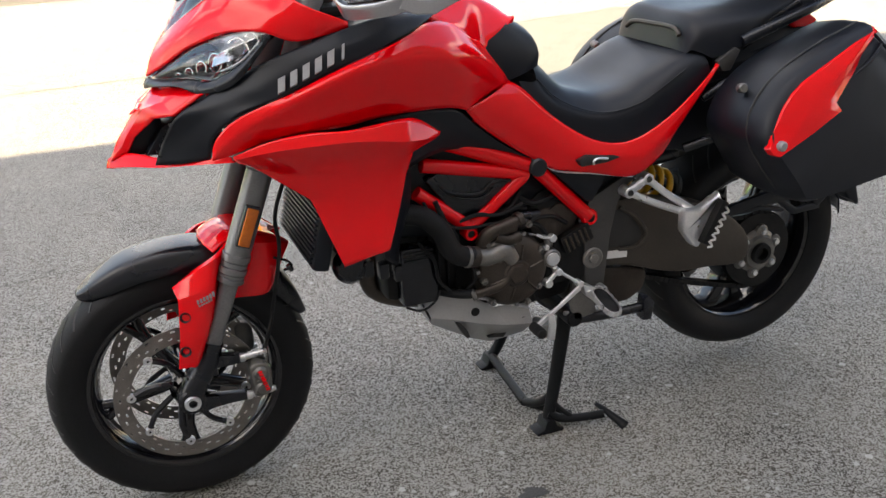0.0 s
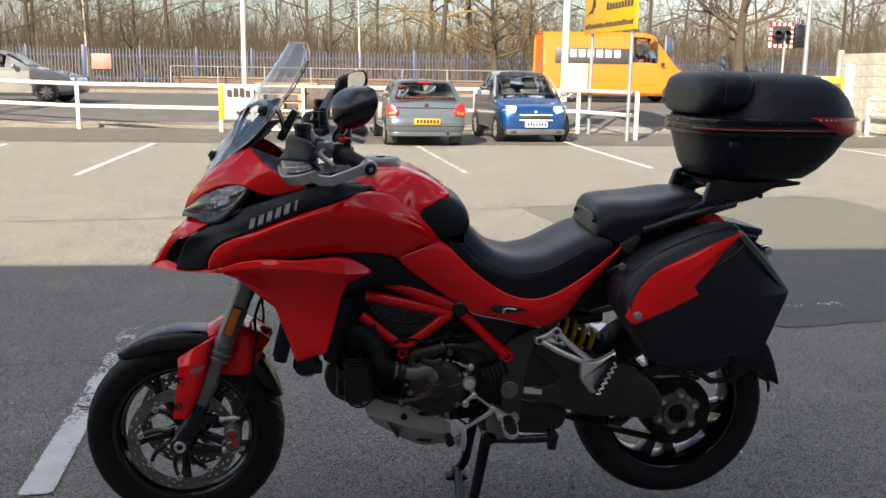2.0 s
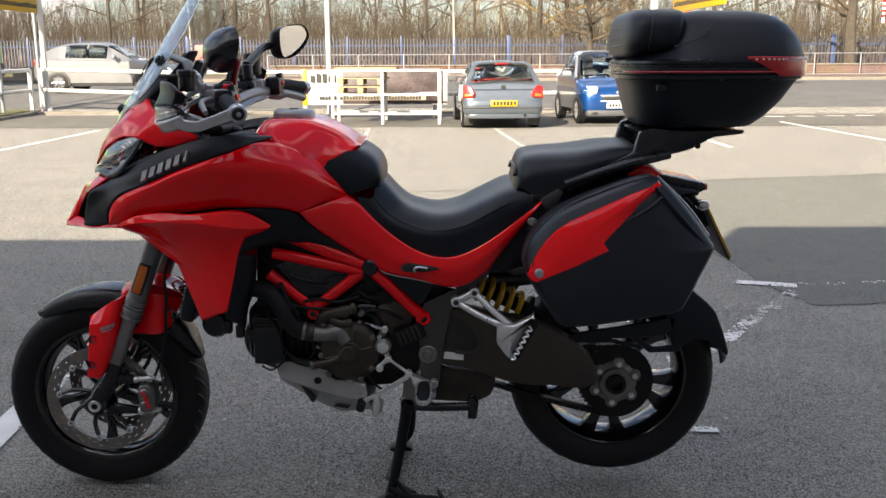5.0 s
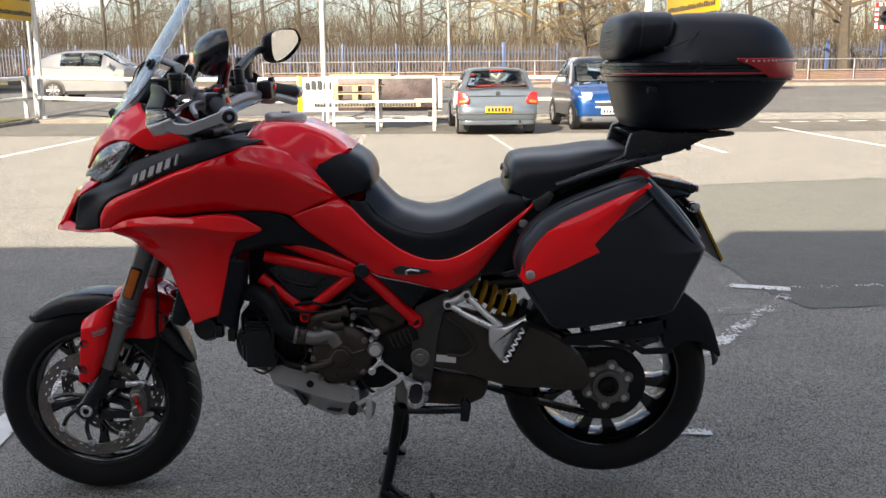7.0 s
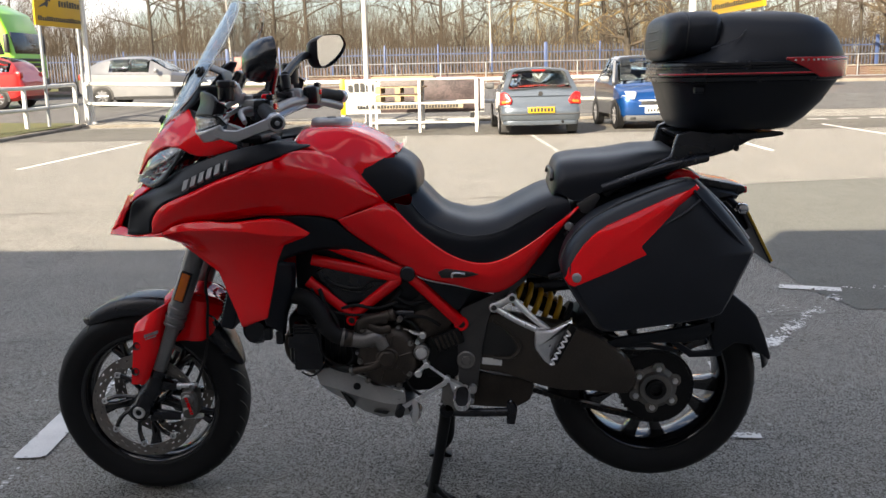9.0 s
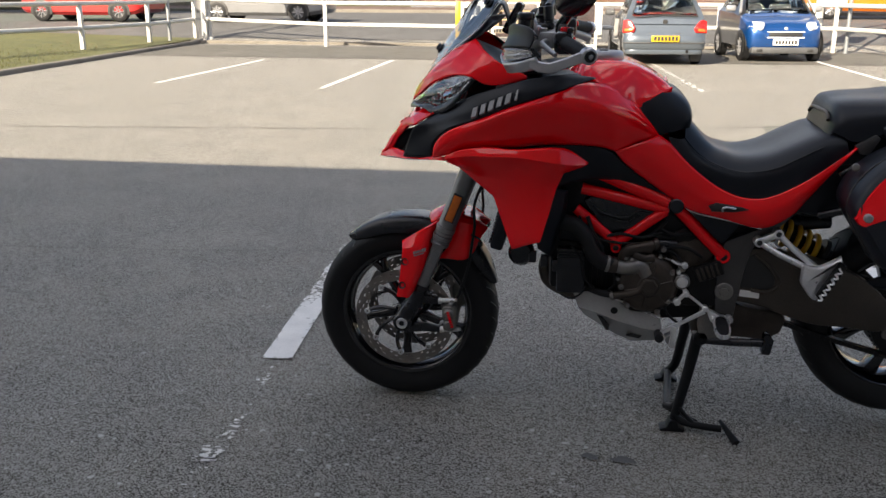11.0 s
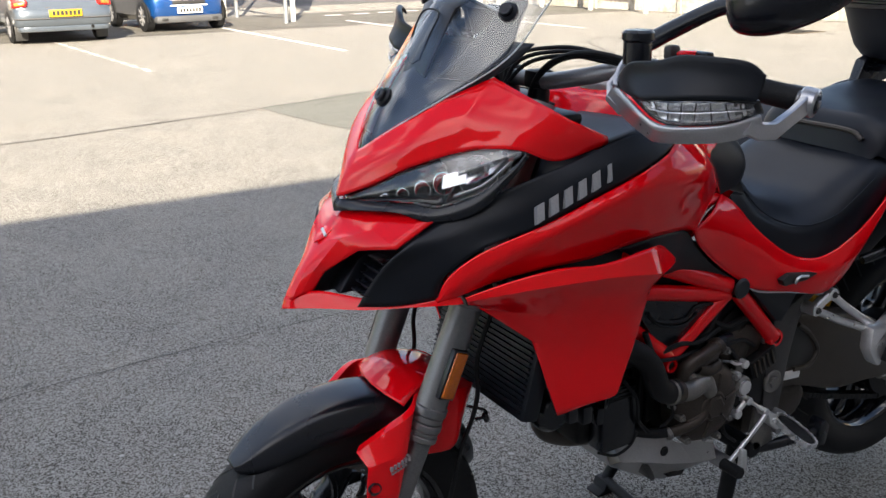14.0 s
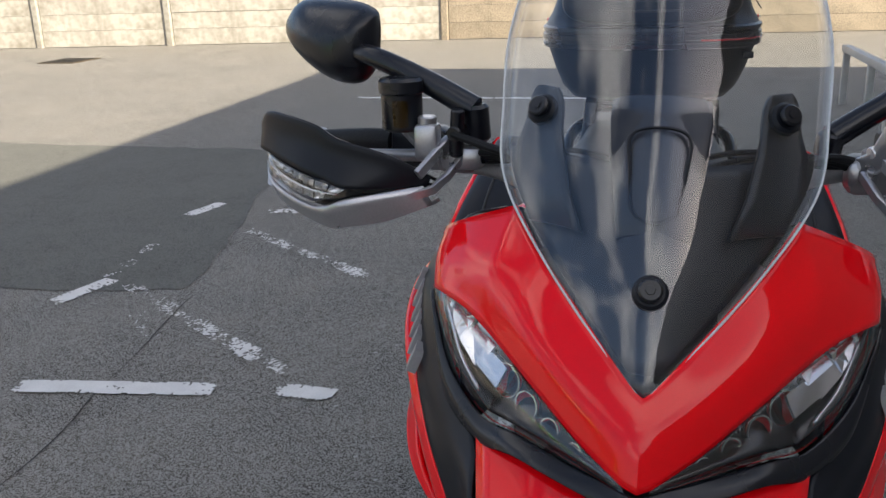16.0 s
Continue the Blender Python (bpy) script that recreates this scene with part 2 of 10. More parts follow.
ASPHALT = paving("worn_asphalt", (0.0665, 0.0583, 0.0452), (0.0465, 0.041, 0.033), (0.32, 0.31, 0.285), 0.085, grain=240.0, bump=0.5, scuffs=0.8, contrast=1.15, streaks=1.6)
PATCH = paving("newer_asphalt", (0.087, 0.089, 0.078), (0.076, 0.078, 0.069), (0.15, 0.15, 0.135), 0.08, grain=150.0, bump=0.35, streaks=0.35)
APRON = paving("dark_asphalt", (0.0864, 0.0792, 0.06696), (0.0576, 0.05328, 0.04536), (0.1296, 0.126, 0.1152), 0.05, grain=120)
ROAD = paving("road_asphalt", (0.06624, 0.0648, 0.06408), (0.05328, 0.05184, 0.05112), (0.1152, 0.1152, 0.1152), 0.05, grain=90)
PAVING_RED = paving("red_pavement", (0.1044, 0.0684, 0.05472), (0.08352, 0.05472, 0.04464), (0.1296, 0.0936, 0.0792), 0.05, grain=70)
KERB = paving("kerb_concrete", (0.144, 0.1296, 0.108), (0.1008, 0.09216, 0.07776), (0.1872, 0.1728, 0.1512), 0.04, grain=110)
LINE_PAINT = mat("worn_line_paint", (0.70, 0.69, 0.665), 0.7, 0, 0.12, 9, 160, 0.5)
GRASS = mat("short_grass", (0.075, 0.075, 0.024), 0.9, 0, 0.5, 3, 60, 1.0, base2=(0.045, 0.04875, 0.015))
EARTH = mat("leaf_litter", (0.09, 0.0675, 0.045), 0.95, 0, 0.4, 0.6, 25, 1.0)
WHITE_RAIL = mat("white_gloss_rail_paint", (0.5084, 0.5084, 0.492), 0.45, 0, 0.08, 3, 60, 0.15, base2=(0.3936, 0.3854, 0.3608))
GALV = mat("galvanised_steel", (0.289, 0.306, 0.323), 0.45, 0.6, 0.15, 5, 90, 0.1)
YELLOW_SIGN = mat("yellow_sign_paint", (0.476, 0.289, 0.0085), 0.4, 0, 0.06, 3, 60)
SIGN_BLACK = mat("black_print", (0.02, 0.02, 0.02), 0.5, 0, 0.1, 20, 200)
BLUE_STEEL = mat("faded_blue_steel", (0.032, 0.056, 0.14), 0.5, 0.1, 0.2, 4, 60)
PALE_STEEL = mat("weathered_pale_steel", (0.0624, 0.0704, 0.1), 0.55, 0.3, 0.25, 2, 40)
WALL_WHITE = mat("whitewashed_concrete", (0.39, 0.3783, 0.3432), 0.85, 0, 0.06, 1.1, 9, 0.6, base2=(0.234, 0.2184, 0.1833), per_object=0.08)
WALL_BARE = mat("bare_concrete_panel", (0.255, 0.2175, 0.165), 0.9, 0, 0.2, 1.8, 40, 0.8, base2=(0.15, 0.1275, 0.0975), per_object=0.12)
BARK = mat("grey_brown_bark", (0.05, 0.041, 0.031), 0.95, 0, 0.35, 5, 60, 1.0)
TWIG = mat("brown_twigs", (0.062, 0.047, 0.031), 0.95, 0, 0.35, 3, 40)
TWIG_YELLOW = mat("yellow_twigs", (0.18, 0.1275, 0.0525), 0.95, 0, 0.25, 3, 40)
TWIG_RED = mat("reddish_bramble", (0.1237, 0.081, 0.06), 0.95, 0, 0.35, 3, 40)
BIRCH = mat("white_birch_bark", (0.4125, 0.375, 0.3225), 0.9, 0, 0.25, 8, 60)
def brick_mat(name):
    m = bpy.data.materials.new(name)
    m.use_nodes = True
    n, l = m.node_tree.nodes, m.node_tree.links
    b = n["Principled BSDF"]
    b.inputs["Roughness"].default_value = 0.9
    tc, mp, br = n.new("ShaderNodeTexCoord"), n.new("ShaderNodeMapping"), n.new("ShaderNodeTexBrick")
    mp.inputs["Rotation"].default_value = (radians(90), 0, 0)
    br.inputs["Scale"].default_value = 1.0
    br.inputs["Brick Width"].default_value, br.inputs["Row Height"].default_value = 0.225, 0.075
    br.inputs["Mortar Size"].default_value = 0.006
    br.inputs["Color1"].default_value, br.inputs["Color2"].default_value = (0.15, 0.078, 0.06, 1), (0.115, 0.06, 0.047, 1)
    br.inputs["Mortar"].default_value = (0.3, 0.26, 0.22, 1)
    l.new(tc.outputs["Object"], mp.inputs["Vector"])
    l.new(mp.outputs["Vector"], br.inputs["Vector"])
    ns, mx = n.new("ShaderNodeTexNoise"), n.new("ShaderNodeMix")
    ns.inputs["Scale"].default_value = 0.7
    mx.data_type, mx.blend_type = "RGBA", "MULTIPLY"
    mx.inputs["Factor"].default_value = 0.6
    l.new(tc.outputs["Object"], ns.inputs["Vector"])
    l.new(br.outputs["Color"], mx.inputs["A"])
    l.new(ns.outputs["Color"], mx.inputs["B"])
    l.new(mx.outputs["Result"], b.inputs["Base Color"])
    return m


BRICK = brick_mat("weathered_brick")


# ---- shape helpers ----
def empty(name, label, category, group="", at=(0, 0, 0)):
    ob = new(name)
    ob.location = at
    ob.empty_display_size = 0.1
    return tagged(ob, label, category, group)


def put(name, bm, material, parent=None, label="", smooth=True, sharp=40.0):
    """Links a bmesh as one mesh object."""
    bmesh.ops.remove_doubles(bm, verts=bm.verts, dist=1e-5)
    bmesh.ops.recalc_face_normals(bm, faces=bm.faces)
    me = bpy.data.meshes.new(name)
    bm.to_mesh(me)
    bm.free()
    for p in me.polygons:
        p.use_smooth = smooth
    if smooth:
        me.set_sharp_from_angle(angle=radians(sharp))
    for mm in (material if isinstance(material, (list, tuple)) else [material]):
        me.materials.append(mm)
    ob = new(name, me)
    if parent is not None:
        ob.parent = parent
        ob.matrix_parent_inverse = parent.matrix_world.inverted() if parent.type == "EMPTY" else Matrix()
        if parent.type == "EMPTY":
            ob.matrix_parent_inverse = Matrix.Translation(-parent.location)
    if label:
        ob["label"] = label
    return ob


def part(name, bm, material, parent, label="", smooth=True, sharp=40.0):
    return put(name, bm, material, parent, label, smooth, sharp)


def spline(pts, n):
    """n points along a smooth curve through pts, evenly by length."""
    P = [Vector(p) for p in pts]
    if len(P) == 2:
        return [P[0].lerp(P[1], i / (n - 1)) for i in range(n)]
    Q = [P[0] * 2 - P[1]] + P + [P[-1] * 2 - P[-2]]
    dense = []
    for i in range(1, len(Q) - 2):
        a, b, c, d = Q[i - 1:i + 3]
        ta = 0.0
        tb = ta + max(1e-6, (b - a).length) ** 0.5
        t_c = tb + max(1e-6, (c - b).length) ** 0.5
        td = t_c + max(1e-6, (d - c).length) ** 0.5
        for k in range(12):
            t = tb + (t_c - tb) * k / 12
            A1 = a * ((tb - t) / (tb - ta)) + b * ((t - ta) / (tb - ta))
            A2 = b * ((t_c - t) / (t_c - tb)) + c * ((t - tb) / (t_c - tb))
            A3 = c * ((td - t) / (td - t_c)) + d * ((t - t_c) / (td - t_c))
            B1 = A1 * ((t_c - t) / (t_c - ta)) + A2 * ((t - ta) / (t_c - ta))
            B2 = A2 * ((td - t) / (td - tb)) + A3 * ((t - tb) / (td - tb))
            dense.append(B1 * ((t_c - t) / (t_c - tb)) + B2 * ((t - tb) / (t_c - tb)))
    dense.append(P[-1])
    acc = [0.0]
    for i in range(1, len(dense)):
        acc.append(acc[-1] + (dense[i] - dense[i - 1]).length)
    out, j = [], 0
    for i in range(n):
        s = acc[-1] * i / (n - 1)
        while j < len(acc) - 2 and acc[j + 1] < s:
            j += 1
        f = (s - acc[j]) / max(1e-9, acc[j + 1] - acc[j])
        out.append(dense[j].lerp(dense[j + 1], min(1, max(0, f))))
    return out


def by_knots(pts, n):
    """n points through pts with an equal number to each span, so that rails with matching points line up."""
    P = [Vector(p) for p in pts]
    Q = [P[0] * 2 - P[1]] + P + [P[-1] * 2 - P[-2]]
    out = []
    for i in range(n):
        u = (len(P) - 1) * i / (n - 1)
        k = min(int(u), len(P) - 2)
        t = u - k
        a, b, c, d = Q[k:k + 4]
        out.append(0.5 * (2 * b + (c - a) * t + (2 * a - 5 * b + 4 * c - d) * t * t + (3 * b - a - 3 * c + d) * t ** 3))
    return out


def straight(pts, n):
    """n points along straight spans, an equal number to each."""
    P = [Vector(p) for p in pts]
    out = []
    for i in range(n):
        u = (len(P) - 1) * i / (n - 1)
        k = min(int(u), len(P) - 2)
        out.append(P[k].lerp(P[k + 1], u - k))
    return out


def grid(bm, rows, close_u=False):
    """Quads between rows of points."""
    vs = [[bm.verts.new(p) for p in r] for r in rows]
    for a, b in zip(vs, vs[1:]):
        m = len(a)
        for i in range(m if close_u else m - 1):
            q = [a[i], a[(i + 1) % m], b[(i + 1) % m], b[i]]
            bm.faces.new(q)
    return vs


def rails(rs, nu=28, sub=5, smooth_across=True, knots=True):
    """A skin over rails (each a list of points); sub quads between neighbours. Returns a bmesh."""
    bm = bmesh.new()
    R = [(by_knots if knots else straight)(r, nu) for r in rs]
    rows = []
    for i in range(len(R) - 1):
        for k in range(sub):
            t = k / sub
            row = []
            for j in range(nu):
                b, c = R[i][j], R[i + 1][j]
                if smooth_across:
                    a = R[i - 1][j] if i > 0 else b * 2 - c
                    d = R[i + 2][j] if i + 2 < len(R) else c * 2 - b
                    row.append(0.5 * (2 * b + (c - a) * t + (2 * a - 5 * b + 4 * c - d) * t * t + (3 * b - a - 3 * c + d) * t ** 3))
                else:
                    row.append(b.lerp(c, t))
            rows.append(row)
    rows.append(R[-1])
    grid(bm, rows)
    return bm


def thicken(ob, t, bevel=0.0, offset=-1.0):
    s = ob.modifiers.new("thickness", "SOLIDIFY")
    s.thickness, s.offset = t, offset
    if bevel:
        b = ob.modifiers.new("edge", "BEVEL")
        b.width, b.segments, b.limit_method, b.angle_limit = bevel, 2, "ANGLE", radians(50)
    return ob


def tube(bm, pts, r, seg=12, n=None, caps=True, squash=1.0):
    """A round bar along pts; r is one radius or one for each end."""
    P = spline(pts, n or max(2, 6 * (len(pts) - 1) + 1)) if len(pts) > 2 else [Vector(p) for p in pts]
    r0, r1 = (r, r) if isinstance(r, (int, float)) else r
    rows, up = [], None
    for i, p in enumerate(P):
        d = (P[min(i + 1, len(P) - 1)] - P[max(i - 1, 0)]).normalized()
        if up is None:
            up = d.orthogonal().normalized()
        up = (up - d * up.dot(d)).normalized()
        side = d.cross(up)
        rad = r0 + (r1 - r0) * i / max(1, len(P) - 1)
        rows.append([p + (up * math.cos(2 * math.pi * k / seg) * squash + side * math.sin(2 * math.pi * k / seg)) * rad for k in range(seg)])
    vs = grid(bm, rows, True)
    if caps:
        bm.faces.new(vs[0])
        bm.faces.new(vs[-1])
    return bm


def lathe(bm, profile, centre, seg=32, axis="y", a0=0.0, a1=360.0):
    """Turns (radius, along) pairs about an axis through centre."""
    c = Vector(centre)
    full = abs(a1 - a0) >= 359.9
    cnt = seg if full else seg + 1
    rows = []
    for r, h in profile:
        row = []
        for k in range(cnt):
            a = radians(a0 + (a1 - a0) * k / seg)
            if axis == "y":
                row.append(c + Vector((r * math.cos(a), h, r * math.sin(a))))
            elif axis == "z":
                row.append(c + Vector((r * math.cos(a), r * math.sin(a), h)))
            else:
                row.append(c + Vector((h, r * math.cos(a), r * math.sin(a))))
        rows.append(row)
    grid(bm, rows, full)
    return bm


def rod(bm, a, b, r, seg=16, chamfer=0.0):
    """A solid cylinder from a to b with chamfered ends."""
    a, b = Vector(a), Vector(b)
    d = (b - a).normalized()
    u = d.orthogonal().normalized()
    w = d.cross(u)
    ch = chamfer or min(r * 0.15, (b - a).length * 0.2)
    rows = []
    for p, rad in ((a, r - ch), (a + d * ch, r), (b - d * ch, r), (b, r - ch)):
        rows.append([p + (u * math.cos(2 * math.pi * k / seg) + w * math.sin(2 * math.pi * k / seg)) * rad for k in range(seg)])
    vs = grid(bm, rows, True)
    bm.faces.new(vs[0])
    bm.faces.new(vs[-1])
    return bm


def block(bm, lo, hi, bevel=0.0, m=None, seg=2):
    """A box with rounded edges."""
    geo = bmesh.ops.create_cube(bm, size=1.0)
    vs = geo["verts"]
    lo, hi = Vector(lo), Vector(hi)
    for v in vs:
        v.co = Vector(((v.co.x + 0.5) * (hi.x - lo.x) + lo.x, (v.co.y + 0.5) * (hi.y - lo.y) + lo.y, (v.co.z + 0.5) * (hi.z - lo.z) + lo.z))
    if bevel:
        es = {e for v in vs for e in v.link_edges}
        r = bmesh.ops.bevel(bm, geom=list(es), offset=bevel, segments=seg, affect="EDGES", profile=0.5)
        vs = list({v for f in r["faces"] for v in f.verts} | {v for v in vs if v.is_valid})
    if m is not None:
        for v in vs:
            v.co = m @ v.co
    return bm


def prism(bm, outline, y0, y1, bevel=0.004, seg=2):
    """A plate: the (x, z) outline between two sideways places, with rounded edges."""
    a = [bm.verts.new((x, y0, z)) for x, z in outline]
    f = bm.faces.new(a)
    r = bmesh.ops.extrude_face_region(bm, geom=[f])
    top = [g for g in r["geom"] if isinstance(g, bmesh.types.BMVert)]
    for v in top:
        v.co.y = y1
    if bevel:
        es = {e for v in a + top for e in v.link_edges}
        bmesh.ops.bevel(bm, geom=list(es), offset=bevel, segments=seg, affect="EDGES", profile=0.5)
    return bm


def round_outline(pts, n):
    """A closed smooth outline through (x, z) points."""
    k = len(pts)
    out = []
    for i in range(n):
        u = k * i / n
        j, t = int(u) % k, u - int(u)
        a, b, c, d = (Vector(pts[(j + o) % k]) for o in (-1, 0, 1, 2))
        p = 0.5 * (2 * b + (c - a) * t + (2 * a - 5 * b + 4 * c - d) * t * t + (3 * b - a - 3 * c + d) * t ** 3)
        out.append((p.x, p.y))
    return out


# ---- the ground and its surfaces ----
def rise(y):
    """Height of the land: level yard, then a gentle climb across the road."""
    if y < 20.6:
        return 0.0
    if y < 24.5:
        return 0.4 * (y - 20.6) / 3.9
    if y < 36:
        return 0.4 + 0.1 * (y - 24.5) / 11.5
    if y < 38:
        return 0.5 + 0.05 * (y - 36)
    return min(0.6 + (y - 38) * 0.02, 1.6)


def sheet(name, xs, ys, material, lift=0.0, label="", category=""):
    bm = bmesh.new()
    grid(bm, [[(x, y, rise(y) + lift) for x in xs] for y in ys])
    ob = put(name, bm, material, smooth=False)
    return tagged(ob, label, category, kind="structure")


sheet("ground", (-400, -60, -12, 0, 12, 60, 400), (-400, -60, -5, 5, 16, 20.6, 24.5, 30, 36, 38, 44, 60, 93, 400), [ASPHALT],
      label="worn grey asphalt yard with beige dusty stains and cracks", category="ground")
sheet("apron", (-10.4, 0, 14.2), (15.9, 17, 18.5, 20.3), [APRON], 0.004, "darker asphalt strip beside the white railing", "ground")
sheet("road", (-150, -60, 0, 60, 150), (21.6, 24.5, 30, 36), [ROAD], 0.008, "grey asphalt two-lane road beyond the railing", "road")
sheet("far_pavement", (-150, -60, 0, 60, 150), (36.15, 38.7), [PAVING_RED], 0.11, "reddish brown pavement across the road", "pavement")
sheet("grass_verge", (-150, -60, 0, 60, 150), (39.2, 42, 46.5), [GRASS], 0.03, "thin grass strip in front of the blue fence", "grass")
sheet("wood_floor", (-300, -60, 0, 60, 300), (46.5, 60, 93, 200), [EARTH], 0.02, "brown leaf litter under the bare trees", "ground")


def kerb_run(name, a, b, w, h, label):
    """A row of kerb stones between two places."""
    a, b = Vector((*a, 0)), Vector((*b, 0))
    d = (b - a).normalized()
    side = Vector((-d.y, d.x, 0))
    bm = bmesh.new()
    n = int((b - a).length / 0.92)
    for i in range(n):
        p, q = a + d * (0.92 * i + 0.004), a + d * (0.92 * (i + 1) - 0.004)
        j = random.uniform(-0.006, 0.006)
        z0, z1 = rise(p.y), rise(q.y)
        rows = []
        for c, z in ((p, z0), (q, z1)):
            rows.append([c - side * w / 2 + Vector((0, 0, z - 0.05)), c - side * w / 2 + Vector((0, 0, z + h - 0.02 + j)),
                         c - side * (w / 2 - 0.02) + Vector((0, 0, z + h + j)), c + side * w / 2 + Vector((0, 0, z + h + j)),
                         c + side * w / 2 + Vector((0, 0, z - 0.05))])
        vs = grid(bm, rows)
        bm.faces.new(vs[0])
        bm.faces.new(vs[1])
    return tagged(put(name, bm, [KERB], smooth=False), label, "kerb", kind="structure")


kerb_run("kerb_near", (-10.4, 20.75), (5.6, 20.75), 0.15, 0.07, "low weathered concrete kerb under the railing")
kerb_run("kerb_far", (-75, 36.07), (75, 36.07), 0.15, 0.13, "pale concrete kerb on the far side of the road")
kerb_run("kerb_grass", (-9.6, 10.0), (-10.55, 21.3), 0.15, 0.08, "dark mossy kerb along the grass corner")

# asphalt repair with its own tint, at the side of the worn yard
bm = bmesh.new()
edge = [(1.55, 6.95), (1.97, 4.2), (2.1, 3.4), (2.12, 2.6), (2.2, 2.1), (3.3, 2.34), (4.1, 2.56), (5.4, 2.7), (5.45, 3.4), (5.5, 4.83), (5.55, 5.6), (5.66, 7.0), (5.6, 7.75), (5.2, 8.0), (4.6, 7.75), (3.2, 7.5)]
rim = []
for p in straight([(x, y, 0) for x, y in edge + edge[:1]], 261)[:-1]:
    k = noise.noise_vector(p * 3.0) * 0.05 + noise.noise_vector(p * 14.0) * 0.02
    rim.append(bm.verts.new((p.x + k.x, p.y + k.y, 0.004)))
bm.faces.new(rim)
tagged(put("asphalt_patch", bm, [PATCH], smooth=False), "smooth greenish grey asphalt repair patch in the yard", "ground", kind="structure")

# drain cover set in the ground
drain = empty("drain_cover", "rusty square iron drain cover set in the asphalt", "drain", at=(12.4, 9.6, 0))
bm = bmesh.new()
block(bm, (12.0, 9.25, 0.001), (12.8, 9.95, 0.012), 0.004)
part("frame", bm, EARTH, drain)
bm = bmesh.new()
for i in range(6):
    block(bm, (12.06 + 0.12 * i, 9.3, 0.012), (12.13 + 0.12 * i, 9.9, 0.018), 0.003)
part("grate", bm, DARK_METAL, drain)


def seam(name, pts, w, label):
    """A narrow crack filled with dark tar, wavering a little."""
    bm = bmesh.new()
    P = spline([(x, y, 0) for x, y in pts], 70)
    rows = []
    for i, p in enumerate(P):
        d = (P[min(i + 1, 69)] - P[max(i - 1, 0)]).normalized()
        s = Vector((-d.y, d.x, 0))
        k = 0.03 * noise.noise(p * 2.0) + 0.012 * noise.noise(p * 9.0)
        ww = w * (0.55 + 0.9 * abs(noise.noise(p * 5.0 + Vector((7, 3, 0)))))
        rows.append([p + s * (k - ww) + Vector((0, 0, 0.0055)), p + s * (k + ww) + Vector((0, 0, 0.0055))])
    grid(bm, rows)
    return tagged(put(name, bm, [TAR], smooth=False), label, "crack", kind="structure")


TAR = mat("dirt_filled_crack", (0.028, 0.025, 0.021), 0.9, 0, 0.3, 5, 80)
seam("crack", [(-9, 5.3), (-4, 5.9), (-1, 6.35), (1.6, 6.92), (4.6, 7.75), (6.9, 8.05), (8.8, 10.7), (12.5, 10.4)], 0.013, "long wavering crack across the yard")
seam("crack", [(-7, 1.2), (-2.46, 1.56), (-1.0, 1.74), (0.3, 1.83), (1.2, 1.92), (2.15, 2.05)], 0.0035, "tar-filled joint across the shaded asphalt")
seam("crack", [(-10, 15.6), (-4, 15.95), (1, 16.0), (6, 16.3), (12, 16.2)], 0.014, "joint between the yard and the darker strip")
seam("crack", [(9.0, 10.6), (13.0, 2.5)], 0.007, "thin crack near the concrete wall")


def painted(name, a, b, w, keep, label, cell=0.02, seed=0.0, ends=(1.0, 1.0)):
    """A painted line, worn away in flakes; keep is the share of paint left, ends scale it along."""
    a, b = Vector((*a, 0)), Vector((*b, 0))
    d = (b - a).normalized()
    s = Vector((-d.y, d.x, 0))
    n, m = int((b - a).length / cell), max(2, int(w / cell))
    cz = 0.007
    bm = bmesh.new()
    V = {}

    def vert(i, j):
        if (i, j) not in V:
            p = a + d * (cell * i) + s * (w * (j / m - 0.5))
            k = noise.noise_vector(p * 31.0) * cell * 0.45
            V[i, j] = bm.verts.new((p.x + k.x, p.y + k.y, rise(p.y) + cz))
        return V[i, j]

    for i in range(n):
        share = keep * (ends[0] + (ends[1] - ends[0]) * i / max(1, n - 1))
        for j in range(m):
            p = a + d * (cell * (i + 0.5)) + s * (w * ((j + 0.5) / m - 0.5)) + Vector((seed, seed * 0.7, 0))
            v = 0.5 + 0.28 * noise.noise(p * 5.5) + 0.22 * noise.noise(p * 17.0) + 0.24 * noise.noise(Vector((p.x * 75, p.y * 75, 1)))
            v += 0.3 * abs(2 * (j + 0.5) / m - 1) ** 6 + 0.5 * max(0.0, 1 - cell * i / 0.05) * (0.4 + abs(noise.noise(Vector((j / m * 6 + seed, 2, 7))))) + 0.34 * noise.noise(Vector((cell * i * 95 + seed, j / m * 4.5, 5))) + 0.1 * noise.noise(Vector((cell * i * 30 + seed, j / m * 1.3, 9)))
            if v < share:
                bm.faces.new((vert(i, j), vert(i + 1, j), vert(i + 1, j + 1), vert(i, j + 1)))
    if not bm.faces:
        bm.free()
        return None
    me = bpy.data.meshes.new(name)
    bm.to_mesh(me)
    bm.free()
    me.materials.append(LINE_PAINT)
    return tagged(new(name, me), label, "road marking", "painted bay lines", kind="structure")


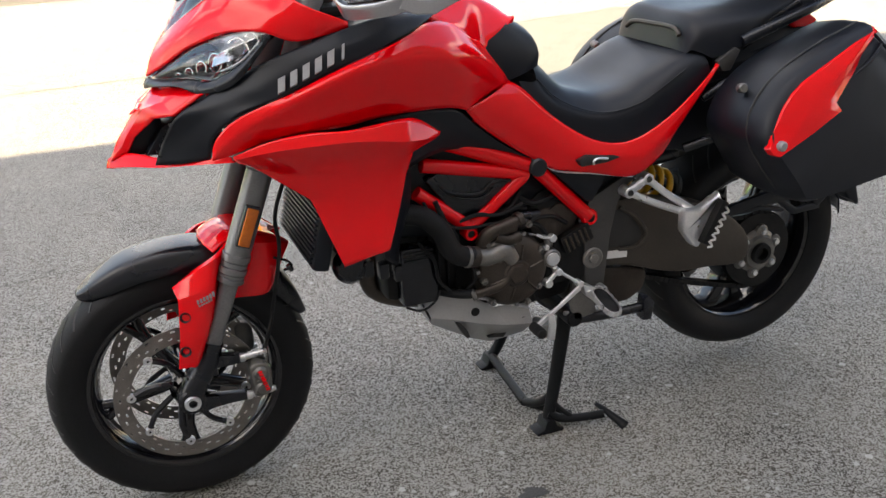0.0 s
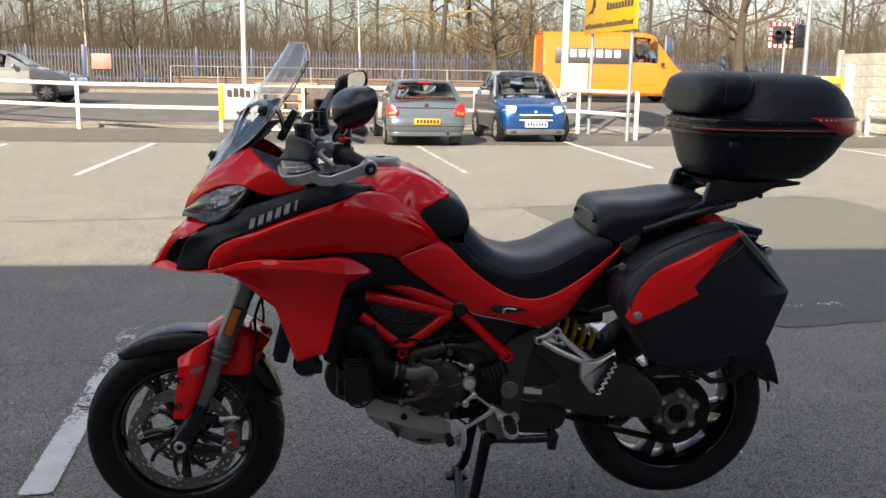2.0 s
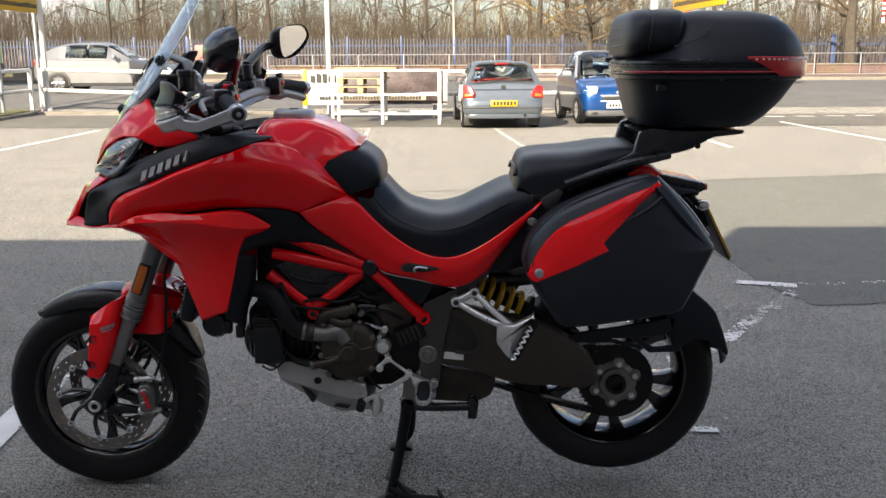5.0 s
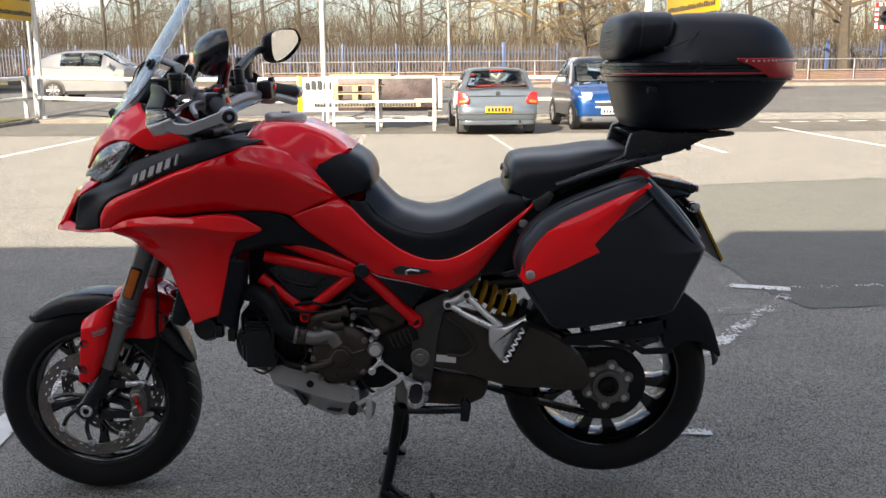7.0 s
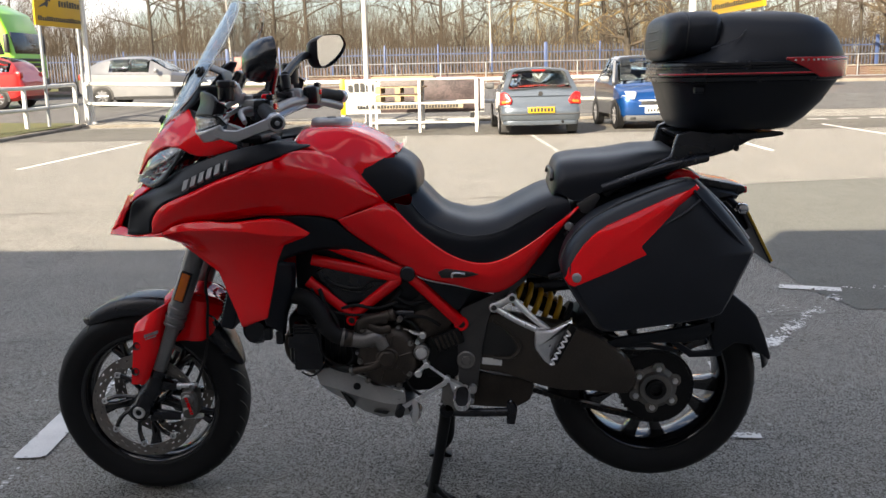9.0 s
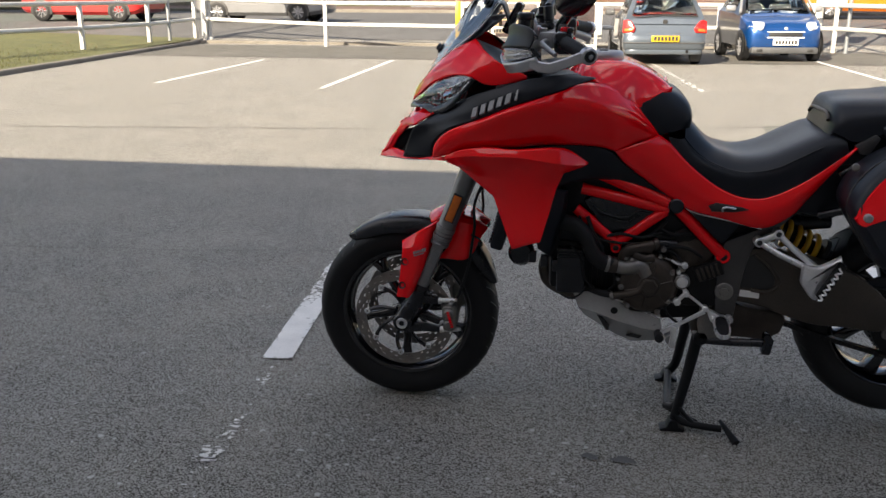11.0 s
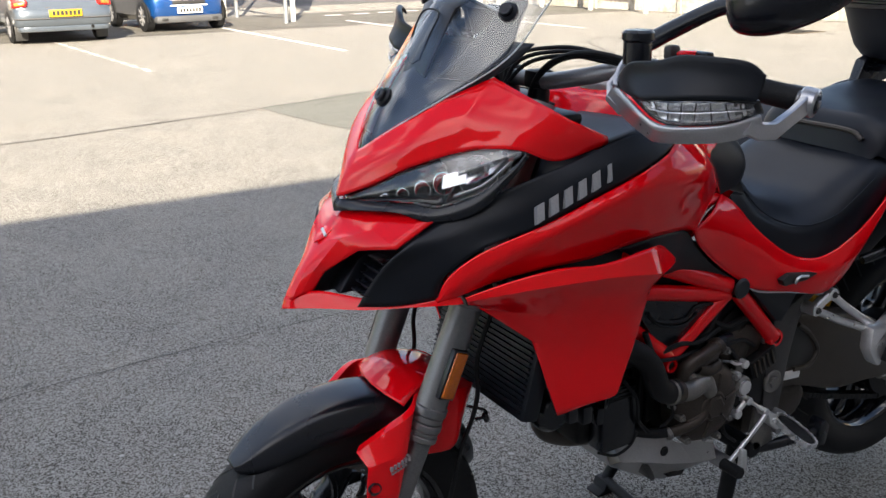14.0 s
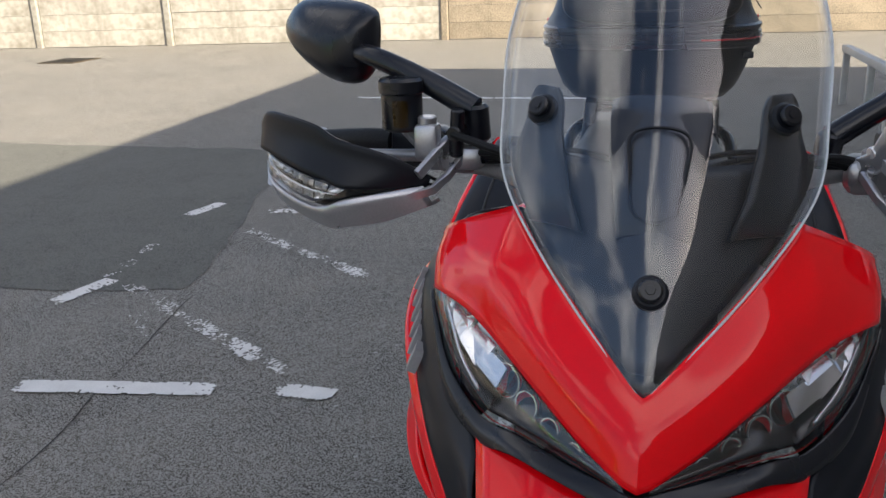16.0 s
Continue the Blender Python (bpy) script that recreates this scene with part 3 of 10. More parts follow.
W = "worn white painted bay line on the asphalt"
painted("bay_line", (-1.31, 0.22), (-1.46, 2.27), 0.112, 0.82, "worn white painted line beside the front wheel, solid at one end", 0.005, ends=(1.10, 0.34))
painted("bay_line", (-1.31, 0.2), (-1.25, -0.85), 0.10, 0.33, W, 0.005, 1.0)
painted("bay_line", (1.16, 2.25), (1.25, 1.5), 0.1, 0.72, "solid white painted line on the asphalt behind the motorcycle", 0.008, 4.0)
painted("bay_line", (1.16, 2.28), (1.12, 2.6), 0.1, 0.3, W, 0.008, 5.0)
painted("bay_line", (1.29, 1.28), (1.27, 1.05), 0.1, 0.7, W, 0.008, 6.0)
painted("bay_line", (1.42, 1.3), (2.25, 2.45), 0.1, 0.4, W, 0.008, 7.0, (1.3, 0.7))
painted("bay_line", (2.5, 1.3), (3.2, 2.25), 0.1, 0.4, W, 0.008, 8.0, (1.2, 0.8))
painted("bay_line", (1.95, 2.66), (2.3, 2.55), 0.1, 0.75, W, 0.008, 9.0)
painted("bay_line", (2.3, 2.6), (2.9, 2.64), 0.1, 0.33, W, 0.008, 10.0)
painted("bay_line", (3.45, 2.75), (3.75, 2.66), 0.1, 0.7, W, 0.008, 11.0)
painted("bay_line", (3.6, 2.3), (3.65, 1.4), 0.1, 0.85, W, 0.015, 12.0, (0.6, 1.1))
painted("bay_line", (1.62, 1.95), (1.9, 2.2), 0.1, 0.3, W, 0.008, 13.0)
painted("bay_line", (1.1, 0.44), (1.24, 0.43), 0.06, 0.8, W, 0.008, 14.0)
painted("bay_line", (8.3, 3.2), (8.3, -0.6), 0.1, 0.75, W, 0.03, 16.0)
for i, (x, far_x, y0, y1, k) in enumerate([(-6.6, -6.7, 10.2, 15.2, 0.7), (-3.95, -4.1, 9.9, 15.6, 0.68), (-1.08, -1.45, 10.1, 15.7, 0.43), (1.42, 1.05, 10.4, 15.6, 0.43),
                                           (4.5, 4.4, 11.3, 17.3, 0.72), (7.4, 7.3, 11.8, 17.3, 0.72), (10.0, 10.12, 12.4, 17.0, 0.62)]):
    painted("bay_line", (far_x, y1), (x, y0), 0.095, k, "sunlit worn white parking bay line on beige asphalt", 0.02, 20.0 + i)
for i in range(8):
    painted("give_way_mark", (7.6 + 0.75 * i, 19.1 + 0.1 * i), (8.05 + 0.75 * i, 19.12 + 0.1 * i), 0.18, 0.9, "short white dash at the yard entrance", 0.05, 40.0 + i)
for i in range(26):
    painted("centre_line", (-70 + 6 * i, 28.8), (-67.5 + 6 * i, 28.8), 0.12, 1.2, "white centre dash on the road", 0.25, 50.0 + i)

# oil drips and pale scuffs on the ground near the stand
OIL = mat("oil_stain", (0.04, 0.0384, 0.036), 0.5, 0, 0.3, 30, 200, 0.3)
SCUFF = mat("pale_scuff", (0.42, 0.41, 0.39), 0.9, 0, 0.2, 30, 200, 0.0)


def blot(name, x, y, r, material, label, seed):
    bm = bmesh.new()
    ring = []
    for k in range(26):
        a = 2 * math.pi * k / 26
        rr = r * (0.75 + 0.55 * noise.noise(Vector((math.cos(a) * 1.7 + seed, math.sin(a) * 1.7, seed))))
        ring.append(bm.verts.new((x + rr * math.cos(a) * 1.5, y + rr * math.sin(a) * 0.8, 0.0045)))
    bm.faces.new(ring)
    tagged(put(name, bm, [material], smooth=False), label, "stain", "stains on the asphalt", kind="structure")


blot("oil_stain", -0.055, -0.35, 0.03, OIL, "small dark oil stain on the asphalt", 1.3)
blot("oil_stain", -0.15, -0.345, 0.026, OIL, "small dark oil stain on the asphalt", 2.7)
rs = random.Random(5)
for i in range(16):
    blot("scuff", rs.uniform(-1.0, 0.6), rs.uniform(-0.9, 0.3), rs.uniform(0.004, 0.008), SCUFF, "pale speck of dried paint on the asphalt", 10.0 + i)
V, F = [], []
for i in range(1500):
    x = rs.choice((rs.uniform(-2.6, 1.8), rs.gauss(-0.2, 0.8)))
    y = rs.uniform(-1.3, 1.3) if i % 3 else rs.gauss(-0.45, 0.3)
    r = 0.0020 + 0.008 * rs.random() ** 5
    n = len(V)
    for k in range(7):
        a = 2 * math.pi * k / 7
        q = r * rs.uniform(0.5, 1.3)
        V.append((x + q * math.cos(a), y + q * math.sin(a), 0.0048))
    F.append(tuple(range(n, n + 7)))
me = bpy.data.meshes.new("paint_specks")
me.from_pydata(V, [], F)
me.materials.append(SCUFF)
tagged(new("paint_specks", me), "scattered pale specks and grit on the shaded asphalt", "specks", kind="stuff")

# ---- the shop behind the camera, which shades the near yard ----
RENDER = mat("brown_render", (0.264, 0.24, 0.216), 0.85, 0, 0.15, 1.2, 40, 0.5)
bm = bmesh.new()
block(bm, (-30, -13, -0.1), (-1.47, -3.35, 4.577))
block(bm, (-1.47, -13, -0.1), (7.05, -3.35, 4.887))
tagged(put("wall_south", bm, [RENDER], smooth=False), "plain brown rendered wall of the shop behind the yard", "wall", kind="structure")


# ---- concrete panel wall along the side of the yard ----
def panel_wall():
    wall = empty("wall_east", "concrete panel boundary wall with posts, whitewashed along part of its length", "wall", at=(14.2, 8, 0))
    wall["kind"] = "structure"
    bm = bmesh.new()
    prism(bm, [(0, 0), (2.54, 0), (2.54, 0.30), (2.5, 0.305), (0.04, 0.305), (0, 0.30)], -0.025, 0.025, 0.004)
    turn = Matrix.Rotation(radians(-84), 4, "Z")
    meshes = {}
    for key, mm in (("white", WALL_WHITE), ("bare", WALL_BARE)):
        b2 = bm.copy()
        bmesh.ops.transform(b2, matrix=turn, verts=b2.verts)
        me = bpy.data.meshes.new("panel")
        b2.to_mesh(me)
        b2.free()
        me.materials.append(mm)
        bp = bmesh.new()
        block(bp, (-0.07, -0.07, -0.1), (0.07, 0.07, 2.28), 0.02)
        mp = bpy.data.meshes.new("post")
        bp.to_mesh(mp)
        bp.free()
        mp.materials.append(mm)
        meshes[key] = me, mp
    bm.free()
    d = turn @ Vector((1, 0, 0))
    p = Vector((13.7, 22.6, 0))
    rw = random.Random(3)
    for i in range(11):
        key = "white" if p.y > 4.2 else "bare"
        me, mp = meshes[key]
        ob = new("post", mp)
        ob.location = p
        ob.parent, ob.matrix_parent_inverse = wall, Matrix.Translation(-wall.location)
        for k in range(7):
            ob = new("panel", me)
            ob.location = p + d * 0.08 + Vector((0, 0, 0.309 * k + 0.01)) + Vector((rw.uniform(-0.008, 0.008), 0, 0))
            ob.parent, ob.matrix_parent_inverse = wall, Matrix.Translation(-wall.location)
        p = p + d * 2.7


panel_wall()


# ---- white railings, poles and signs ----
def railing(pts, label, top=1.07, post=0.045, low=0.55):
    """White tube railing: a post at each point, rails between."""
    r = empty("railing", label, "railing", "white railings", at=(*pts[0], 0))
    for i, (x, y) in enumerate(pts):
        z = rise(y)
        bm = bmesh.new()
        block(bm, (x - post, y - post, z - 0.1), (x + post, y + post, z + top - 0.02), 0.008)
        part("post", bm, WHITE_RAIL, r)
        if i:
            a = Vector((*pts[i - 1], rise(pts[i - 1][1])))
            b = Vector((x, y, z))
            for h in (top, low):
                bm = bmesh.new()
                tube(bm, [a + Vector((0, 0, h)), b + Vector((0, 0, h))], 0.05, 8)
                part("rail", bm, WHITE_RAIL, r)
    return r


railing([(-10.5, 21.3), (-6.75, 20.0), (-3.3, 19.3), (-0.2, 19.4), (2.8, 19.8), (5.45, 20.0), (6.25, 17.75)],
        "white painted two-rail metal railing along the road side")
railing([(-12.6, 10.2), (-11.9, 13.2), (-11.25, 16.3), (-11.1, 19.2), (-10.75, 21.2)], "white painted railing round the grass corner")
railing([(13.35, 20.3), (13.5, 18.5), (13.65, 16.7), (13.8, 14.9)], "short white railing in front of the concrete wall", 0.95)


def pole(x, y, h, r, material, label, name="pole"):
    p = empty(name, label, "pole", at=(x, y, rise(y)))
    bm = bmesh.new()
    tube(bm, [(x, y, rise(y) - 0.1), (x, y, rise(y) + h)], (r, r * 0.85), 14)
    part("shaft", bm, material, p)
    bm = bmesh.new()
    lathe(bm, [(0.001, 0.06), (r * 1.5, 0.05), (r * 1.9, 0.0), (r * 1.9, -0.05)], (x, y, rise(y)), 14, "z")
    part("base", bm, material, p)
    return p


pole(-10.45, 21.45, 7.0, 0.068, WHITE_RAIL, "tall white painted flagpole at the corner of the yard")
pole(-2.85, 20.3, 7.0, 0.065, WHITE_RAIL, "tall thin white pole behind the advertising board")
wp = pole(5.2, 20.6, 7.0, 0.095, WHITE_RAIL, "tall white pole with a pale meter box")
bm = bmesh.new()
block(bm, (5.22, 20.35, 1.1), (5.75, 20.6, 1.75), 0.02)
part("meter_box", bm, WHITE_RAIL, wp, "pale box with a hinged door")


def bars(bm, m, x0, z0, x1, z1, n, rr):
    """Illegible writing: a row of plain bars in the plane of a sign."""
    x = x0
    step = (x1 - x0) / n
    for i in range(n):
        h = (z1 - z0) * rr.uniform(0.7, 1.0)
        block(bm, (x, -0.006, z0), (x + step * 0.72, 0.0, z0 + h), 0, m)
        x += step


def text_mesh(name, body, size, m, material, parent, align="CENTER"):
    cu = bpy.data.curves.new(name, "FONT")
    cu.body, cu.size, cu.extrude, cu.align_x = body, size, 0.003, align
    cu.offset = size * 0.042
    tmp = bpy.data.objects.new(name, cu)
    scene.collection.objects.link(tmp)
    me = bpy.data.meshes.new_from_object(tmp.evaluated_get(bpy.context.evaluated_depsgraph_get()))
    bpy.data.objects.remove(tmp)
    me.name = name
    me.transform(m @ Matrix.Rotation(radians(90), 4, "X"))
    me.materials.clear()
    me.materials.append(material)
    ob = new(name, me)
    ob.parent = parent
    ob.matrix_parent_inverse = Matrix.Translation(-parent.location) if parent.type == "EMPTY" else Matrix()
    return ob


def yard_sign(a, b, z0, z1, label, seed):
    """A yellow sign on two posts; it reads from the yard."""
    a, b = Vector((*a, 0)), Vector((*b, 0))
    s = empty("yard_sign", label, "sign", "yellow yard signs", at=tuple(a))
    d = (b - a).normalized()
    w = (b - a).length
    m = Matrix.Translation(a) @ Matrix.Rotation(math.atan2(d.y, d.x), 4, "Z")
    for f in (0.12, 0.88):
        p = a.lerp(b, f)
        bm = bmesh.new()
        tube(bm, [(p.x, p.y, -0.1), (p.x, p.y, z1 - 0.1)], 0.045, 12)
        part("leg", bm, GALV, s)
    bm = bmesh.new()
    block(bm, (0, -0.09, z0), (w, -0.04, z1), 0.01, m)
    board = part("board", bm, YELLOW_SIGN, s, "yellow painted sign board")
    rr = random.Random(seed)
    up = Matrix.Translation(Vector((0, 0, 0)))
    mm = m @ Matrix.Translation((0, -0.091, 0))
    bm = bmesh.new()
    bars(bm, mm, 0.12, z0 + 0.12, w - 0.12, z0 + 0.24, 22, rr)
    part("web_line", bm, SIGN_BLACK, board)
    bm = bmesh.new()
    bars(bm, mm, w * 0.46, z0 + 0.5, w - 0.15, z0 + 0.68, 9, rr)
    part("number_line", bm, SIGN_BLACK, board)
    text_mesh("word", "Motorcycles", 0.26, m @ Matrix.Translation((w * 0.62, -0.092, z0 + 1.0)), SIGN_BLACK, board)
    bm = bmesh.new()
    bars(bm, mm, w * 0.3, z0 + 1.28, w - 0.2, z0 + 1.5, 8, rr)
    part("name_line", bm, SIGN_BLACK, board)
    bm = bmesh.new()
    for q in (((0.15, 0.42), (0.5, 0.5), (0.62, 0.62), (0.3, 0.5)), ((0.5, 0.5), (0.62, 0.45), (0.8, 0.9), (0.66, 0.95)),
              ((0.62, 0.62), (0.8, 0.6), (0.72, 1.1), (0.62, 0.9))):
        f = bm.faces.new([bm.verts.new(mm @ Vector((x, -0.004, z0 + z))) for x, z in q])
        bmesh.ops.solidify(bm, geom=[f], thickness=0.004)
    part("emblem", bm, SIGN_BLACK, board)
    return s


yard_sign((5.65, 20.2), (5.95, 16.9), 2.45, 4.1, "yellow sign with black lettering on two galvanised posts at the entrance", 1)
yard_sign((-10.95, 19.7), (-10.85, 22.3), 2.6, 4.2, "yellow sign with black lettering on galvanised posts at the grass corner", 2)

# the yellow board that leans at the wall's end
cb = empty("cash_board", "yellow board with black capitals fixed beside the white wall", "sign", at=(12.3, 20.95, 0))
bm = bmesh.new()
mcb = Matrix.Translation((12.3, 20.95, 0)) @ Matrix.Rotation(radians(-14), 4, "Z")
block(bm, (0, -0.03, 0.1), (0.6, 0.03, 1.52), 0.008, mcb)
board = part("board", bm, YELLOW_SIGN, cb)
for i, word in enumerate(("BIKES", "WANTED", "FOR", "CASH")):
    text_mesh("word", word, 0.18 if len(word) < 6 else 0.13, mcb @ Matrix.Translation((0.3, -0.034, 1.22 - 0.33 * i)), SIGN_BLACK, board)
bm = bmesh.new()
block(bm, (0.6, -0.06, -0.05), (0.82, 0.06, 1.85), 0.01, mcb)
part("post", bm, WHITE_RAIL, cb)


# ---- the advertising board and white stand with pallets ----
def display_stand():
    s = empty("display_stand", "white metal frame stand with timber pallets stacked on it", "stand", at=(-1.3, 17.0, 0))
    x0, x1, y0, y1, h = -2.3, -0.05, 16.75, 17.75, 1.12
    TIMBER = mat("old_pallet_timber", (0.3, 0.22, 0.13), 0.85, 0, 0.35, 4, 40, 0.4)
    bm = bmesh.new()
    block(bm, (-2.25, 16.8, 1.14), (-0.95, 17.7, 1.19), 0.006)
    tagged(put("timber_board", bm, TIMBER), "brown timber sheet lying on the white stand", "board")
    for x in (x0, -1.25, x1):
        for y in (y0, y1):
            bm = bmesh.new()
            block(bm, (x - 0.03, y - 0.03, 0), (x + 0.03, y + 0.03, h), 0.006)
            part("leg", bm, WHITE_RAIL, s)
    for y in (y0, y1):
        for z in (h, 0.62, 0.22):
            bm = bmesh.new()
            tube(bm, [(x0, y, z), (x1, y, z)], 0.026, 8)
            part("rail", bm, WHITE_RAIL, s)
    for x in (x0, -1.25, x1):
        bm = bmesh.new()
        tube(bm, [(x, y0, h), (x, y1, h)], 0.026, 8)
        part("cross_rail", bm, WHITE_RAIL, s)
    for k in range(2):
        p = empty("pallet", "weathered timber pallet lying on the white stand", "pallet", "pallets", at=(-1.7, 17.2, 0.65 + 0.2 * k))
        z = 0.65 + 0.18 * k
        for i in range(5):
            bm = bmesh.new()
            block(bm, (-2.2, 16.85 + 0.18 * i, z + 0.12), (-1.25 + 0.1 * k, 16.98 + 0.18 * i, z + 0.145), 0.004)
            part("board", bm, TIMBER, p)
        for i in range(3):
            bm = bmesh.new()
            block(bm, (-2.2 + 0.42 * i, 16.85, z), (-2.08 + 0.42 * i, 17.7, z + 0.12), 0.004)
            part("bearer", bm, TIMBER, p)


display_stand()
ab = empty("advert_board", "white advertising board with black print and a dark photo panel", "sign", at=(-1.5, 18.9, 0))
bm = bmesh.new()
block(bm, (-3.25, 18.95, 0.32), (0.1, 19.0, 1.12), 0.008)
board = part("board", bm, WHITE_RAIL, ab)
bm = bmesh.new()
block(bm, (-3.3, 18.93, 0.3), (-3.18, 19.01, 1.14), 0.008)
part("yellow_edge", bm, YELLOW_SIGN, board, "yellow end strip")
bm = bmesh.new()
block(bm, (-2.35, 18.935, 0.34), (-0.0, 18.95, 1.10), 0.004)
part("photo_panel", bm, mat("dark_photo_print", (0.05, 0.035, 0.035), 0.5, 0, 0.7, 5, 40), board, "dark brown photo print")
ra = random.Random(9)
bm = bmesh.new()
block(bm, (-2.35, 18.928, 0.42), (-0.4, 18.937, 0.56), 0.002)
part("pale_strip", bm, mat("tan_print", (0.34, 0.28, 0.2), 0.6, 0, 0.2, 6, 50), board, "pale tan strip under the print")
bm = bmesh.new()
bars(bm, Matrix.Translation((0, 18.92, 0)), -2.9, 0.44, -0.5, 0.53, 34, ra)
part("web_line", bm, SIGN_BLACK, board)
bm = bmesh.new()
bars(bm, Matrix.Translation((0, 18.92, 0)), -3.1, 0.84, -2.4, 1.05, 5, ra)
part("name_line", bm, SIGN_BLACK, board)


# ---- across the road ----
lw = bmesh.new()
block(lw, (-8, 38.75, 0.4), (90, 38.98, 1.12))
block(lw, (-70, 38.75, 0.4), (-26, 38.98, 0.95))
tagged(put("wall_brick", lw, [BRICK], smooth=False), "low weathered red-brown brick wall beyond the pavement", "wall", kind="structure")
bm = bmesh.new()
block(bm, (-8.02, 38.7, 1.12), (90, 39.03, 1.18), 0.01)
tagged(put("trim_coping", bm, [KERB], smooth=False), "pale coping stones on the low brick wall", "coping", kind="structure")

guard = empty("pedestrian_rail", "thin grey pedestrian guard rail on the far pavement", "railing", at=(20, 38.2, 0.6))
for i in range(34):
    bm = bmesh.new()
    tube(bm, [(-8 + 2 * i, 38.2, 0.55), (-8 + 2 * i, 38.2, 1.62)], 0.025, 6)
    part("post", bm, GALV, guard)
for z in (1.62, 0.72):
    bm = bmesh.new()
    tube(bm, [(-8, 38.2, z), (58, 38.2, z)], 0.022, 6)
    part("rail", bm, GALV, guard)

for i, x in enumerate((-22.5, -19.6, -17.0)):
    bm = bmesh.new()
    block(bm, (x, 38.6, 0.5), (x + 2.1, 39.3, 1.15), 0.05)
    tagged(put("concrete_block", bm, KERB), "pale grey concrete barrier block on the far pavement", "barrier", "concrete barrier blocks")


def palisade():
    f = empty("palisade_fence", "blue steel palisade fence with pale weathered pales", "fence", at=(0, 45, 0.6))
    x0, x1, y, z0, z1 = -52.0, 78.0, 45.0, 0.62, 2.5
    bm = bmesh.new()
    x = x0
    while x < x1:
        w = 0.025
        pts = [(x - w, z0), (x + w, z0), (x + w, z1 - 0.08), (x, z1 + 0.02), (x - w, z1 - 0.08)]
        a = [bm.verts.new((px, y, pz)) for px, pz in pts]
        b = [bm.verts.new((px + 0.008, y + 0.025, pz)) for px, pz in pts]
        bm.faces.new(a)
        bm.faces.new(b[::-1])
        for i in range(5):
            bm.faces.new((a[i], a[(i + 1) % 5], b[(i + 1) % 5], b[i]))
        x += 0.165
    pales = part("pale_strip", bm, PALE_STEEL, f, "pale blue-grey steel pales", smooth=False)
    pales["kind"] = "stuff"
    for z in (1.0, 2.1):
        bm = bmesh.new()
        block(bm, (x0, y + 0.03, z), (x1, y + 0.08, z + 0.06))
        part("rail", bm, BLUE_STEEL, f)
    n = 0
    x = x0
    while x < x1:
        wide = 0.085 if n % 6 == 2 else 0.04
        bm = bmesh.new()
        block(bm, (x - wide, y - 0.02, z0 - 0.1), (x + wide, y + 0.03, z1 + 0.12 + (0.1 if wide > 0.1 else 0)), 0.01)
        part("post", bm, BLUE_STEEL, f, "blue painted steel post")
        x += 2.75
        n += 1


palisade()
for x, z, ww, mm, lab in ((-18.8, 1.5, 0.8, YELLOW_SIGN, "small yellow notice on the blue fence"), (-13.1, 1.45, 0.95, mat("faded_red_notice", (0.42, 0.16, 0.14), 0.6, 0, 0.3, 3, 40), "small faded red notice on the blue fence")):
    bm = bmesh.new()
    block(bm, (x, 44.9, z), (x + ww, 44.93, z + 0.75), 0.01)
    s = tagged(put("fence_notice", bm, mm), lab, "sign")


# ---- bare woodland ----
def branch(bm, p, d, length, r, depth, rr, spread, droop, seg, out_pts):
    """A tapering limb that forks."""
    n = 4 if depth > 1 else 3
    pts = [p]
    q, e = p.copy(), d.copy()
    for i in range(n):
        e = (e + Vector((rr.uniform(-1, 1), rr.uniform(-1, 1), rr.uniform(-0.6, 0.8) - droop)) * 0.2).normalized()
        q = q + e * (length / n)
        pts.append(q.copy())
    rows, up = [], e.orthogonal().normalized()
    for i, c in enumerate(pts):
        dd = (pts[min(i + 1, n)] - pts[max(i - 1, 0)]).normalized()
        u = (up - dd * up.dot(dd)).normalized()
        w = dd.cross(u)
        rad = r * (1 - 0.55 * i / n)
        rows.append([c + (u * math.cos(2 * math.pi * k / seg) + w * math.sin(2 * math.pi * k / seg)) * rad for k in range(seg)])
    grid(bm, rows, True)
    if depth == 0:
        return
    kids = rr.randint(3, 4) if depth > 1 else rr.randint(4, 6)
    for k in range(kids):
        t = rr.uniform(0.35, 1.0)
        i = min(n - 1, int(t * n))
        c = pts[i].lerp(pts[i + 1], t * n - i)
        a = rr.uniform(0, 2 * math.pi)
        u = e.orthogonal().normalized()
        w = e.cross(u)
        nd = (e * (1 - spread) + (u * math.cos(a) + w * math.sin(a)) * spread + Vector((0, 0, 0.12 - droop))).normalized()
        branch(bm, c, nd, length * rr.uniform(0.55, 0.8), max(0.006, r * 0.5 * rr.uniform(0.8, 1.1)), depth - 1, rr, spread, droop,
               max(3, seg - 1), out_pts)


